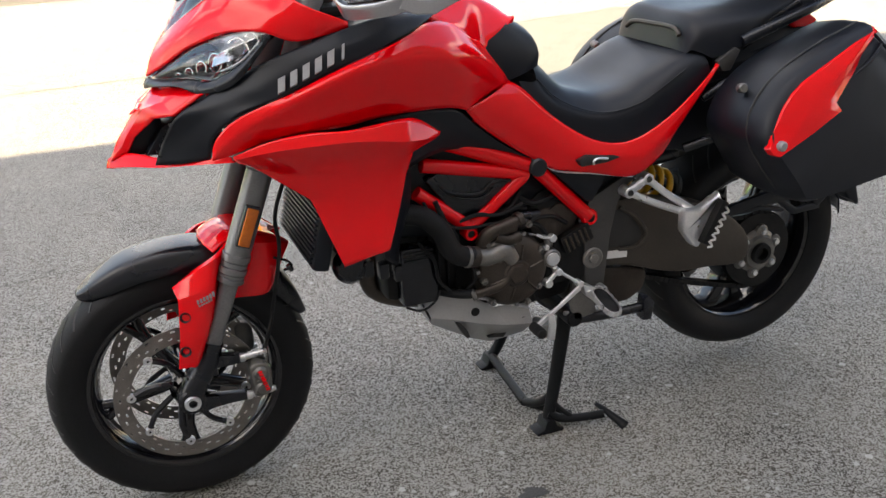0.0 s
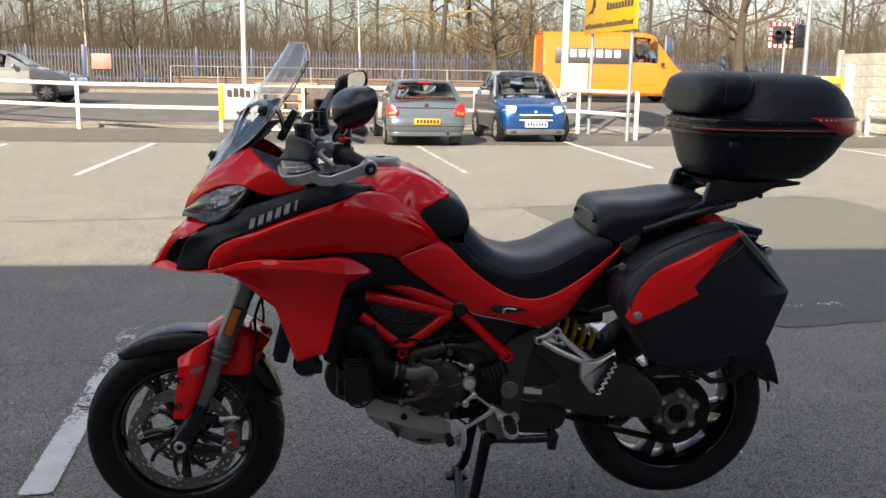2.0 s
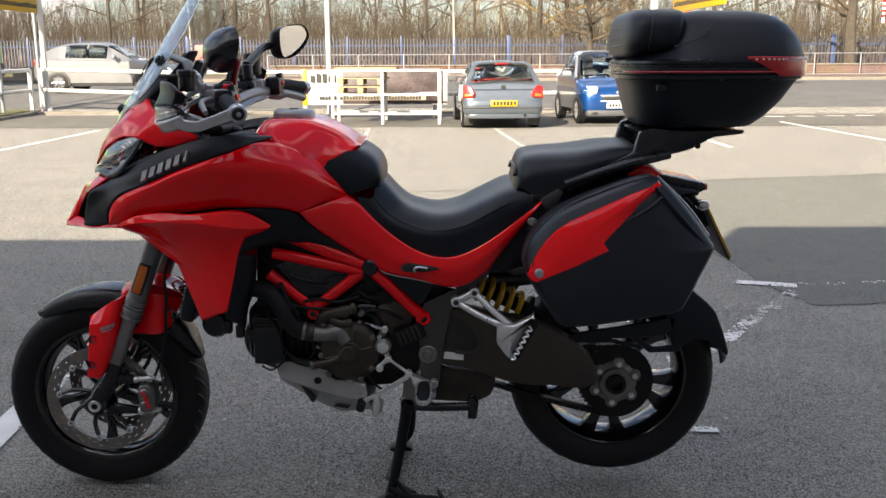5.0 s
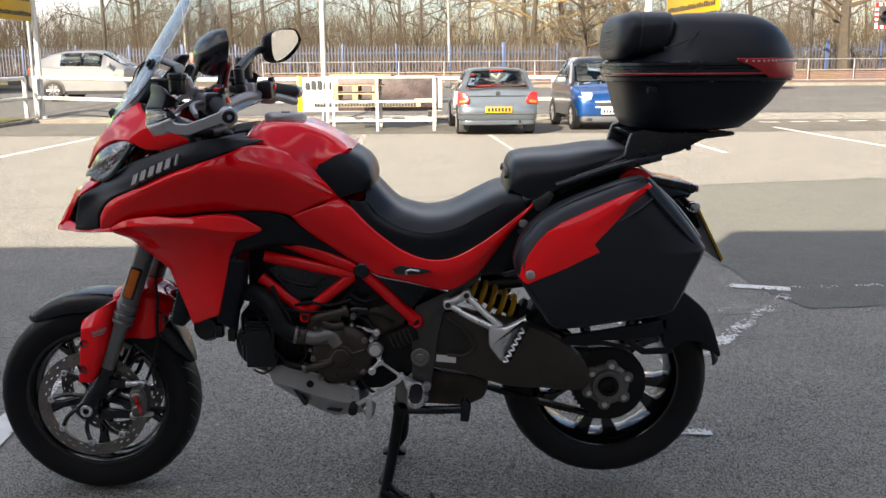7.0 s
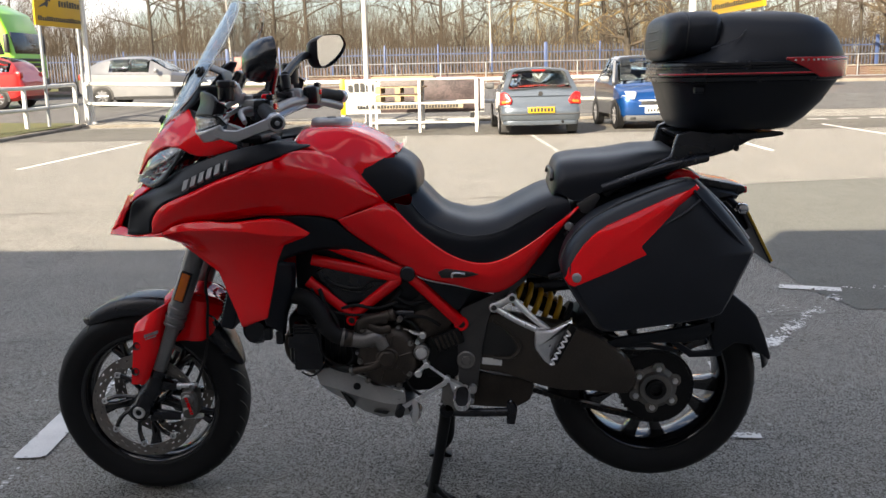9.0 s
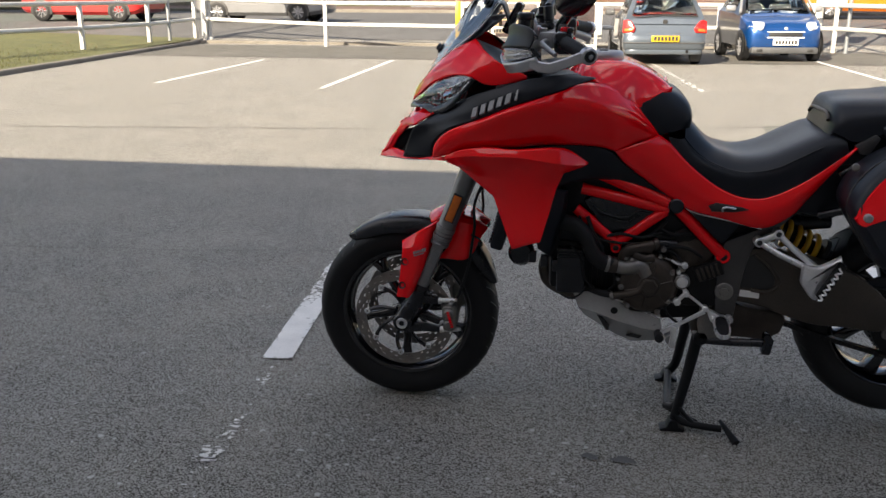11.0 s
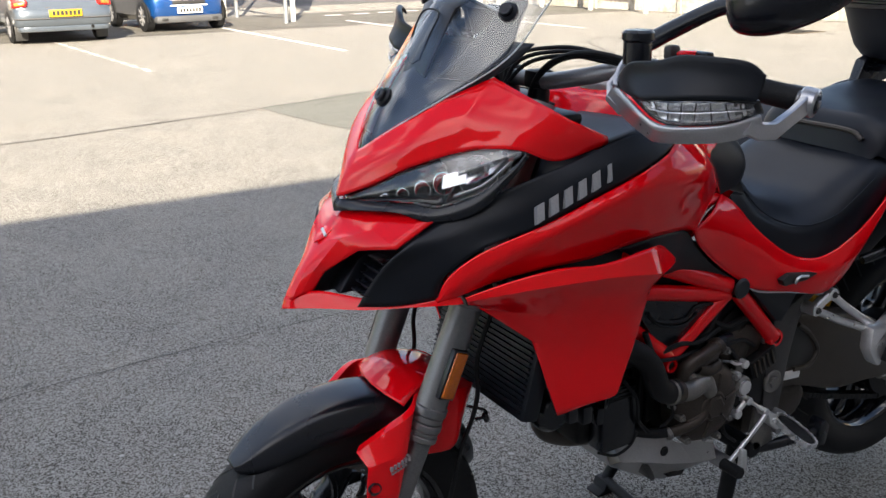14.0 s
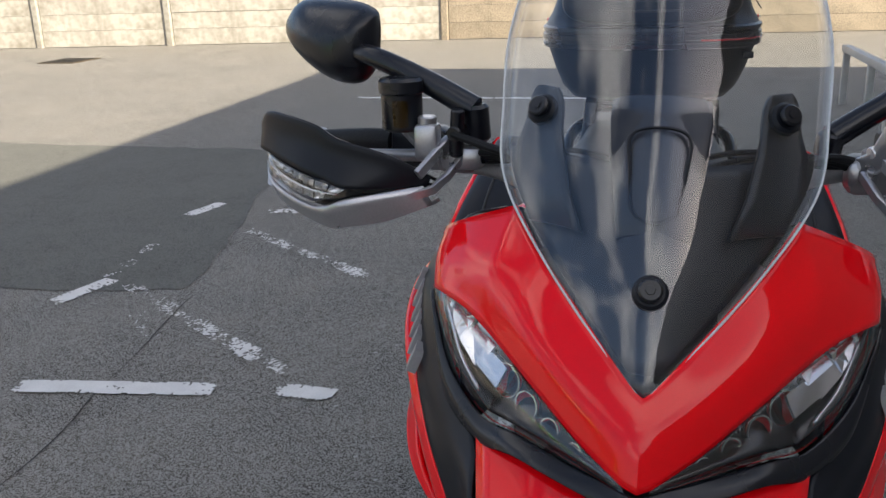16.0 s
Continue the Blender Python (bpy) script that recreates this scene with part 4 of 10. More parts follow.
def bare_tree(h, r, seed, bark, twig, label, depth=4, spread=0.5, droop=0.0, fork=0.3):
    rr = random.Random(seed)
    t = empty("tree", label, "tree", "bare trees")
    bm = bmesh.new()
    top = Vector((rr.uniform(-0.4, 0.4), rr.uniform(-0.4, 0.4), h * 0.72))
    mid = Vector((rr.uniform(-0.25, 0.25), rr.uniform(-0.25, 0.25), h * 0.36))
    trunk = spline([Vector((0, 0, -0.3)), mid, top], 14)
    tube(bm, [Vector((0, 0, -0.3)), mid, top], (r, r * 0.35), 8, 12)
    part("trunk", bm, bark, t)
    bm = bmesh.new()
    n = rr.randint(8, 11)
    for i in range(n):
        f = fork + (1 - fork) * i / n
        p = trunk[min(13, int(f * 13))]
        a = i * 2.4 + rr.uniform(-0.4, 0.4)
        lift = rr.uniform(0.25, 0.8)
        d = Vector((math.cos(a), math.sin(a), lift)).normalized()
        branch(bm, p, d, h * rr.uniform(0.2, 0.32), r * 0.42 * (1.15 - f * 0.5), depth - 1, rr, spread, droop, 5, None)
    part("crown", bm, twig, t, "bare branching twigs")
    return t


kinds = [bare_tree(10.5, 0.12, 11, BARK, TWIG, "tall bare tree with grey-brown bark behind the blue fence"),
         bare_tree(8.5, 0.085, 12, BARK, TWIG, "slender bare tree with fine brown twigs", spread=0.42),
         bare_tree(12.5, 0.14, 13, BARK, TWIG, "large bare tree with spreading limbs in the wood", spread=0.55, fork=0.35),
         bare_tree(6.0, 0.06, 14, TWIG, TWIG, "low bare thicket tree with crowded twigs", spread=0.6, fork=0.1),
         bare_tree(9.5, 0.15, 15, BARK, TWIG_YELLOW, "bare willow with hanging yellow twigs", spread=0.6, droop=0.45, fork=0.35),
         bare_tree(7.0, 0.07, 16, BIRCH, TWIG, "thin pale birch with a white trunk", depth=3, spread=0.4, fork=0.5)]
rt = random.Random(77)


def plant(k, x, y, s, turn=None):
    m = pose(x, y, rise(y) - 0.05, 0, 0, rt.uniform(0, 360) if turn is None else turn)
    ob = copy_thing(kinds[k], m)
    ob.scale = (s, s, s)
    return ob


for i in range(30):
    plant(rt.choice((0, 1, 2, 3, 1)), -48 + 4.0 * i + rt.uniform(-1.6, 1.6), rt.uniform(48, 55), rt.uniform(0.75, 1.15))
for i in range(34):
    plant(rt.choice((0, 2, 2, 1)), -62 + 4.6 * i + rt.uniform(-2, 2), rt.uniform(57, 70), rt.uniform(1.0, 1.45))
for i in range(26):
    plant(3, -45 + 4.6 * i + rt.uniform(-2, 2), rt.uniform(46.6, 50), rt.uniform(0.5, 0.85))
plant(4, 4.9, 51, 1.3)
plant(4, 7.2, 54, 1.3)
plant(5, 0.2, 46.8, 1.05, 40)
plant(5, -14.0, 47.5, 1.0, 10)
street = bare_tree(9.0, 0.33, 31, BARK, TWIG, "stout bare street tree on the verge by the brick wall", depth=4, spread=0.5, fork=0.42)
street.matrix_basis = pose(18.95, 41.5, rise(41.5), 0, 0, 60)
s2 = bare_tree(6.2, 0.2, 32, BARK, TWIG, "small round-headed bare tree in front of the fence", depth=4, spread=0.6, fork=0.42)
s2.matrix_basis = pose(6.8, 42.0, rise(42.0))
copy_thing(street, pose(44.0, 43.0, rise(43), 0, 0, 200))
for k, ob in enumerate(kinds):
    ob.matrix_basis = pose(-50 + 20 * k, 60 + k, rise(60), 0, 0, 50 * k)

# brambles and dead stems behind the fence
bm = bmesh.new()
rb = random.Random(21)
for i in range(5200):
    x, y = rb.uniform(-50, 75), 45.4 + abs(rb.gauss(0, 1.5))
    h = rb.uniform(0.5, 1.9)
    lx, ly = rb.uniform(-0.5, 0.5), rb.uniform(-0.3, 0.3)
    p0, p1, p2 = Vector((x, y, 0.55)), Vector((x + lx * 0.4, y + ly, 0.6 + h * 0.6)), Vector((x + lx * 1.3, y + ly, 0.6 + h * rb.uniform(0.7, 1.0)))
    w = rb.uniform(0.008, 0.022)
    o = Vector((w, 0, 0))
    o2 = Vector((0, w, 0))
    a = [bm.verts.new(p0 - o), bm.verts.new(p0 + o), bm.verts.new(p0 + o2)]
    b = [bm.verts.new(p1 - o), bm.verts.new(p1 + o), bm.verts.new(p1 + o2)]
    c = bm.verts.new(p2)
    for k in range(3):
        bm.faces.new((a[k], a[(k + 1) % 3], b[(k + 1) % 3], b[k]))
        bm.faces.new((b[k], b[(k + 1) % 3], c))
me = bpy.data.meshes.new("bramble")
bm.to_mesh(me)
bm.free()
me.materials.append(TWIG_RED)
tagged(new("bramble", me), "tangle of reddish brown dead stems behind the fence", "undergrowth", kind="stuff")

# wands and saplings that fill the wood between the trees
V, F = [], []
rb = random.Random(22)


def wand(p, h, lean, w, kids):
    q = p + Vector((lean.x * 0.35, lean.y * 0.35, h * 0.5))
    e = p + Vector((lean.x, lean.y, h))
    i = len(V)
    for c, ww in ((p, w), (q, w * 0.7)):
        V.extend([c + Vector((-ww, 0, 0)), c + Vector((ww, 0, 0)), c + Vector((0, -ww, 0))])
    V.append(e)
    for k in range(3):
        j = (k + 1) % 3
        F.append((i + k, i + j, i + 3 + j, i + 3 + k))
        F.append((i + 3 + k, i + 3 + j, i + 6))
    for k in range(kids):
        f = rb.uniform(0.25, 0.95)
        c = p.lerp(q, f * 2) if f < 0.5 else q.lerp(e, f * 2 - 1)
        a = rb.uniform(0, 6.28)
        wand(c, h * rb.uniform(0.2, 0.42), Vector((math.cos(a), math.sin(a), 0)) * h * rb.uniform(0.08, 0.25), w * 0.55, 0)


for i in range(6500):
    y = 46 + rb.random() ** 1.4 * 22
    x = rb.uniform(-55, 80)
    h = rb.uniform(1.8, 4.2) * (1 + (y - 46) * 0.035) * (0.75 + 0.5 * noise.noise(Vector((x * 0.14, y * 0.14, 0))))
    wand(Vector((x, y, rise(y) - 0.05)), h, Vector((rb.uniform(-0.6, 0.6), rb.uniform(-0.5, 0.5), 0)), rb.uniform(0.009, 0.02), 5)
for i in range(4600):
    y = 58 + rb.random() * 26
    x = rb.uniform(-75, 100)
    h = rb.uniform(3.2, 6.4) * (0.85 + 0.75 * noise.noise(Vector((x * 0.11, y * 0.05, 3))))
    wand(Vector((x, y, rise(y) - 0.05)), h, Vector((rb.uniform(-1.2, 1.2), rb.uniform(-1, 1), 0)), rb.uniform(0.014, 0.03), 6)
me = bpy.data.meshes.new("thicket")
me.from_pydata(V, [], F)
me.materials.append(TWIG)
tagged(new("thicket", me), "dense olive-brown bare thicket of thin stems in the wood", "undergrowth", kind="stuff")

# grass corner at the side of the yard
bm = bmesh.new()
corner = [(-9.75, 10.0), (-10.62, 21.2), (-16, 22.0), (-40, 21.5), (-40, 9.0)]
bm.faces.new([bm.verts.new((x, y, rise(y) + 0.05)) for x, y in corner])
tagged(put("grass_corner", bm, [GRASS], smooth=False), "yellow-green patchy grass behind a mossy kerb", "grass", kind="structure")
bm = bmesh.new()
rg = random.Random(8)
for i in range(9000):
    y = rg.uniform(10.2, 21.0)
    x = -9.9 - (y - 10) * 0.077 - abs(rg.gauss(0, 3.0))
    h, a = rg.uniform(0.02, 0.09), rg.uniform(0, 6.28)
    w = 0.006
    bx, by = math.cos(a) * w, math.sin(a) * w
    bm.faces.new((bm.verts.new((x - bx, y - by, 0.05)), bm.verts.new((x + bx, y + by, 0.05)),
                  bm.verts.new((x + rg.uniform(-0.03, 0.03), y + rg.uniform(-0.03, 0.03), 0.05 + h))))
me = bpy.data.meshes.new("grass_blades")
bm.to_mesh(me)
bm.free()
me.materials.append(GRASS)
tagged(new("grass_blades", me), "short yellow-green grass blades on the corner verge", "grass", kind="stuff")


# ---- street furniture across the road ----
def traffic_light(x, y):
    s = empty("traffic_light", "traffic light with a red and white chequered backing board", "traffic light", at=(x, y, rise(y)))
    z = rise(y)
    bm = bmesh.new()
    tube(bm, [(x, y, z), (x, y, z + 3.0)], 0.06, 10)
    part("shaft", bm, GALV, s)
    bm = bmesh.new()
    block(bm, (x - 0.75, y - 0.03, z + 2.3), (x + 0.35, y + 0.03, z + 3.35), 0.03)
    board = part("backing_board", bm, SIGN_BLACK, s)
    for i in range(9):
        for k, (zz, xx) in enumerate(((z + 2.3, 0), (z + 3.23, 0))):
            bm = bmesh.new()
            block(bm, (x - 0.75 + 0.122 * i, y - 0.045, zz), (x - 0.75 + 0.122 * (i + 1), y - 0.031, zz + 0.12))
            part("stripe", bm, RED_REFL if (i + k) % 2 else WHITE_PRINT, board)
    for i in range(8):
        for k, xx in enumerate((x - 0.75, x + 0.23)):
            bm = bmesh.new()
            block(bm, (xx, y - 0.045, z + 2.42 + 0.101 * i), (xx + 0.12, y - 0.031, z + 2.42 + 0.101 * (i + 1)))
            part("stripe", bm, RED_REFL if (i + k) % 2 else WHITE_PRINT, board)
    for i in range(2):
        bm = bmesh.new()
        lathe(bm, [(0.0, -0.02), (0.13, -0.02), (0.16, -0.12), (0.17, -0.3)], (x - 0.45 + 0.42 * i, y - 0.03, z + 2.85), 16)
        part("hood", bm, BLACK_SATIN, s)
    bm = bmesh.new()
    block(bm, (x + 0.4, y - 0.15, z + 2.3), (x + 0.85, y + 0.2, z + 3.3), 0.04)
    part("signal_head", bm, BLACK_SATIN, s)


traffic_light(18.85, 36.8)
pole(20.7, 38.4, 9.0, 0.12, GALV, "tall grey street lamp column on the far pavement", "street_lamp")
bs = pole(14.0, 38.4, 2.7, 0.04, GALV, "thin post with a small blue bus stop flag", "bus_stop")
bm = bmesh.new()
block(bm, (14.03, 38.36, 2.6), (14.3, 38.44, 3.2), 0.02)
part("flag", bm, BLUE_STEEL, bs, "small blue flag")

# low white trestle by the panel wall
ts = empty("trestle", "low white-painted timber trestle standing on the asphalt", "trestle", at=(7.4, -1.82, 0))
bm = bmesh.new()
block(bm, (6.1, -1.86, 0.5), (8.03, -1.78, 0.565), 0.008)
part("top_bar", bm, WHITE_RAIL, ts)
for x in (6.2, 6.92, 7.98):
    bm = bmesh.new()
    block(bm, (x - 0.03, -1.85, 0.0), (x + 0.03, -1.79, 0.5), 0.006)
    part("leg", bm, WHITE_RAIL, ts)


# ---- the motorcycle (front towards -x, standing on its centre stand) ----
bike = empty("motorcycle", "glossy red adventure touring motorcycle on its centre stand with black luggage", "motorcycle", at=(0.1, 0, 0))
FX, FZ, RX, RZ = -0.765, 0.304, 0.769, 0.374     # wheel axles
LEAN, TOP = 0.035, 1.166     # it leans a little to its left about a line at this height


def far_side(bm):
    """Moves a near-side shape to the other side of the leaning middle plane."""
    for v in bm.verts:
        y, z = v.co.y, v.co.z
        v.co.y, v.co.z = -y + 2 * LEAN * (TOP - z), z - 2 * LEAN * y


def leaned(ob):
    """Leans a part that was drawn upright on the middle plane."""
    for v in ob.data.vertices:
        y, z = v.co.y, v.co.z
        v.co.y, v.co.z = y + LEAN * (TOP - z), z + LEAN * y
    return ob


def skin(name, rs, material, t=0.005, nu=30, sub=5, both=True, parent=None, label="", across=True, bevel=0.0, sharp=35):
    """A body panel over rails on the near side, with its twin on the far side."""
    bm = rails(rs, nu, sub, across)
    ob = part(name, bm, material, parent or bike, label, sharp=sharp)
    thicken(ob, t, bevel, 0.0)
    if both:
        bm = rails(rs, nu, sub, across)
        far_side(bm)
        o2 = part(name, bm, material, parent or bike, label, sharp=sharp)
        thicken(o2, t, bevel, 0.0)
    return ob


def whole(name, rs, material, t=0.0, nu=30, sub=5, parent=None, label="", sharp=40, crisp=False):
    """A part that crosses the middle: rails from the middle outwards, joined to their mirror image."""
    patches = rs if isinstance(rs[0][0], list) and isinstance(rs[0][0][0], tuple) else [rs]
    bm, b2 = bmesh.new(), bmesh.new()
    for p in patches:
        piece = rails(p, nu, sub, not crisp, not crisp)
        tmp = bpy.data.meshes.new("tmp")
        piece.to_mesh(tmp)
        piece.free()
        bm.from_mesh(tmp)
        b2.from_mesh(tmp)
        bpy.data.meshes.remove(tmp)
    for v in bm.verts:
        if abs(v.co.y) < 2e-4:
            v.co.y = LEAN * (TOP - v.co.z)
    for v in b2.verts:
        if abs(v.co.y) < 2e-4:
            v.co.y = LEAN * (TOP - v.co.z)
    far_side(b2)
    tmp = bpy.data.meshes.new("tmp")
    b2.to_mesh(tmp)
    b2.free()
    bm.from_mesh(tmp)
    bpy.data.meshes.remove(tmp)
    bmesh.ops.remove_doubles(bm, verts=bm.verts, dist=0.0008)
    ob = part(name, bm, material, parent or bike, label, sharp=sharp)
    if t:
        thicken(ob, t, 0, 0.0)
    return ob


def twin(name, make, material, parent=None, label="", sharp=40):
    """The same solid on both sides; make(bm) draws the near one."""
    obs = []
    for side in (1, -1):
        bm = bmesh.new()
        make(bm)
        if side < 0:
            far_side(bm)
        obs.append(part(name, bm, material, parent or bike, label, sharp=sharp))
    return obs


def near(name, make, material, parent=None, label="", sharp=40):
    bm = bmesh.new()
    make(bm)
    return part(name, bm, material, parent or bike, label, sharp=sharp)


def flat_bar(b, pts, heights, t):
    """A flat upright strip of metal along pts."""
    P = [Vector(p) for p in pts]
    rows = []
    for i, p in enumerate(P):
        d = (P[min(i + 1, len(P) - 1)] - P[max(i - 1, 0)]).normalized()
        n = d.cross(Vector((0, 0, 1))).normalized()
        up = n.cross(d).normalized()
        h, k = heights[i] / 2, t / 2
        rows.append([p + n * (k * a) + up * (h * c) for a, c in ((1, 0.82), (0.6, 1), (-0.6, 1), (-1, 0.82), (-1, -0.82), (-0.6, -1), (0.6, -1), (1, -0.82))])
    vs = grid(b, rows, True)
    b.faces.new(vs[0])
    b.faces.new(vs[-1])


# wheels
def tyre(parent, cx, cz, R, rim, w, grooves):
    bm = bmesh.new()
    prof = []
    for k in range(17):
        a = -math.pi / 2 + math.pi * k / 16
        rr = R - (R - rim) * 0.46 * (1 - math.cos(a)) ** 1.25
        prof.append((rr, w / 2 * math.sin(a) ** 1 if abs(a) < 1.5 else w / 2 * math.copysign(1, a)))
    prof = [(rim, -w * 0.36), (rim + (R - rim) * 0.25, -w * 0.47)] + prof[1:-1] + [(rim + (R - rim) * 0.25, w * 0.47), (rim, w * 0.36)]
    lathe(bm, prof, (cx, 0, cz), 72)
    t = part("tyre", bm, RUBBER, parent, "black road tyre with shallow tread grooves", sharp=60)
    bm = bmesh.new()
    for k in range(grooves):
        a0 = 2 * math.pi * k / grooves
        for s in (-1, 1):
            pts = []
            for j in range(5):
                a = a0 + j * 0.05
                ya = s * (0.08 + 0.17 * j) * w / 2 * 1.1
                f = min(0.98, abs(ya) / (w / 2))
                rr = R - (R - rim) * 0.46 * (1 - math.sqrt(1 - f * f)) ** 1.25 - 0.0014
                pts.append((cx + rr * math.cos(a), ya, cz + rr * math.sin(a)))
            tube(bm, pts, 0.0030, 4, 6)
    g = part("tread_groove", bm, SIGN_BLACK, t)
    g["kind"] = "stuff"
    return t


def rim_ring(parent, cx, cz, rim, w, material):
    bm = bmesh.new()
    lathe(bm, [(rim + 0.004, -w * 0.40), (rim - 0.004, -w * 0.41), (rim - 0.012, -w * 0.37), (rim - 0.02, -w * 0.2), (rim - 0.028, 0), (rim - 0.02, w * 0.2),
               (rim - 0.012, w * 0.37), (rim - 0.004, w * 0.41), (rim + 0.004, w * 0.40), (rim + 0.004, -w * 0.40)], (cx, 0, cz), 64)
    return part("rim", bm, material, parent, "gloss black cast rim")


def disc(parent, cx, cz, y, r0, r1, name="brake_disc"):
    """A drilled ring: faces left out where the holes go through."""
    bm = bmesh.new()
    nr, na = 9, 192
    V = {}
    for s in (0, 1):
        for i in range(nr + 1):
            for k in range(na):
                a = 2 * math.pi * k / na
                r = r0 + (r1 - r0) * i / nr
                V[s, i, k] = bm.verts.new((cx + r * math.cos(a), y + (s - 0.5) * 0.005, cz + r * math.sin(a)))
    hole = set()
    for k in range(na):
        ph = k % 12
        for i, at in ((1, 0), (3, 4), (5, 8), (7, 2)):
            if ph in (at, at + 1):
                hole.add((i, k))
    for i in range(nr):
        for k in range(na):
            if (i, k) in hole:
                continue
            k2 = (k + 1) % na
            bm.faces.new((V[0, i, k], V[0, i, k2], V[0, i + 1, k2], V[0, i + 1, k]))
            bm.faces.new((V[1, i, k], V[1, i + 1, k], V[1, i + 1, k2], V[1, i, k2]))
            for ii, kk, e in ((i - 1, k, 0), (i + 1, k, 1)):
                if ii < 0 or ii >= nr or (ii, kk) in hole:
                    j = i + e
                    bm.faces.new((V[0, j, k], V[0, j, k2], V[1, j, k2], V[1, j, k]))
            for kk, e in ((k - 1, k), (k2, k2)):
                if (i, kk % na) in hole:
                    bm.faces.new((V[0, i, e], V[0, i + 1, e], V[1, i + 1, e], V[1, i, e]))
    for v in [v for v in bm.verts if not v.link_faces]:
        bm.verts.remove(v)
    me = bpy.data.meshes.new(name)
    bm.to_mesh(me)
    bm.free()
    me.materials.append(DISC)
    ob = new(name, me)
    ob.parent = parent
    ob["label"] = "drilled steel brake disc"
    return ob


bm = bmesh.new()
lathe(bm, [(0.012, -0.075), (0.03, -0.075), (0.042, -0.06), (0.036, -0.03), (0.036, 0.03), (0.042, 0.06), (0.03, 0.075), (0.012, 0.075)], (FX, 0, FZ), 28)
fw = part("front_wheel", bm, BLACK_GLOSS, bike, "black cast front wheel with thin split spokes")
tyre(fw, FX, FZ, 0.3, 0.214, 0.122, 34)
rim_ring(fw, FX, FZ, 0.216, 0.115, BLACK_GLOSS)
for k in range(5):
    a = radians(72 * k - 94)
    bm = bmesh.new()
    on = lambda r, da, y=0.0: (FX + r * math.cos(a + da), y, FZ + r * math.sin(a + da))
    tube(bm, [on(0.03, 0), on(0.08, 0), on(0.135, 0)], (0.019, 0.0135), 10, 8)
    for q in (-1, 1):
        tube(bm, [on(0.125, 0), on(0.165, 0.045 * q), on(0.205, 0.10 * q)], (0.0125, 0.012), 10, 8)
    part("spoke", bm, BLACK_GLOSS, fw)
for s in (-1, 1):
    disc(fw, FX, FZ, 0.083 * s, 0.1285, 0.164)
    for k in range(8):
        a = radians(45 * k + 12)
        b = a + 0.45
        bm = bmesh.new()
        tube(bm, [(FX + 0.04 * math.cos(a), 0.07 * s, FZ + 0.04 * math.sin(a)), (FX + 0.09 * math.cos(a + 0.25), 0.078 * s, FZ + 0.09 * math.sin(a + 0.25)),
                  (FX + 0.128 * math.cos(b), 0.083 * s, FZ + 0.128 * math.sin(b))], 0.007, 6, 8)
        part("disc_carrier", bm, BLACK_SATIN, fw, "black disc carrier arm")
    for k in range(8):
        b = radians(45 * k + 12) + 0.45
        bm = bmesh.new()
        c = Vector((FX + 0.126 * math.cos(b), 0.083 * s, FZ + 0.126 * math.sin(b)))
        lathe(bm, [(0.003, 0.006 * s), (0.009, 0.006 * s), (0.0105, 0.003 * s), (0.0105, -0.004 * s)], c, 12)
        part("disc_bobbin", bm, SILVER, fw)
near("axle", lambda b: lathe(b, [(0.0095, -0.140), (0.0165, -0.142), (0.0185, -0.139), (0.019, -0.09)], (FX, 0, FZ), 24), SILVER, fw, "bright hollow axle end")
# black lining paints the shade inside the hollow axle
near("axle_bore", lambda b: lathe(b, [(0.0, -0.128), (0.0095, -0.128), (0.0095, -0.140)], (FX, 0, FZ), 16), SIGN_BLACK, fw)

bm = bmesh.new()
lathe(bm, [(0.02, -0.08), (0.075, -0.08), (0.078, -0.06), (0.06, -0.02), (0.055, 0.06), (0.07, 0.09), (0.02, 0.1)], (RX, 0, RZ), 28)
rw_ = part("rear_wheel", bm, BLACK_GLOSS, bike, "black cast rear wheel on a single-sided swingarm")
tyre(rw_, RX, RZ, 0.307, 0.214, 0.19, 36)
rim_ring(rw_, RX, RZ, 0.216, 0.18, BLACK_GLOSS)
for k in range(5):
    a = radians(72 * k + 50)
    bm = bmesh.new()
    for q in (-1, 1):
        pol = lambda r, da: (RX + r * math.cos(a + q * da), RZ + r * math.sin(a + q * da))
        blade = [pol(0.055, -0.05), pol(0.11, 0.02), pol(0.16, 0.09), pol(0.204, 0.12), pol(0.204, 0.36), pol(0.165, 0.30), pol(0.12, 0.26), pol(0.055, 0.5)]
        prism(bm, blade if q > 0 else blade[::-1], -0.024, 0.03, 0.006, 2)
    part("spoke", bm, BLACK_GLOSS, rw_)
bm = bmesh.new()
teeth = 43
rows = [[], []]
for k in range(teeth * 4):
    a = 2 * math.pi * k / (teeth * 4)
    r = 0.109 if k % 4 in (0, 1) else 0.101
    for j, y in enumerate((-0.1, -0.092)):
        rows[j].append(Vector((RX + r * math.cos(a), y, RZ + r * math.sin(a))))
vs = grid(bm, rows, True)
inner = [[Vector((RX + 0.07 * math.cos(2 * math.pi * k / (teeth * 4)), y, RZ + 0.07 * math.sin(2 * math.pi * k / (teeth * 4)))) for k in range(teeth * 4)] for y in (-0.1, -0.092)]
grid(bm, [rows[0], inner[0]], True)
grid(bm, [rows[1], inner[1]], True)
part("sprocket", bm, DARK_METAL, rw_, "dark toothed sprocket", smooth=False)
bm = bmesh.new()
lathe(bm, [(0.028, -0.13), (0.045, -0.132), (0.05, -0.122), (0.06, -0.118), (0.066, -0.112), (0.068, -0.1)], (RX, 0, RZ), 36)
part("hub_flange", bm, PUMP_GREY, rw_, "pale alloy sprocket carrier with six lugs")
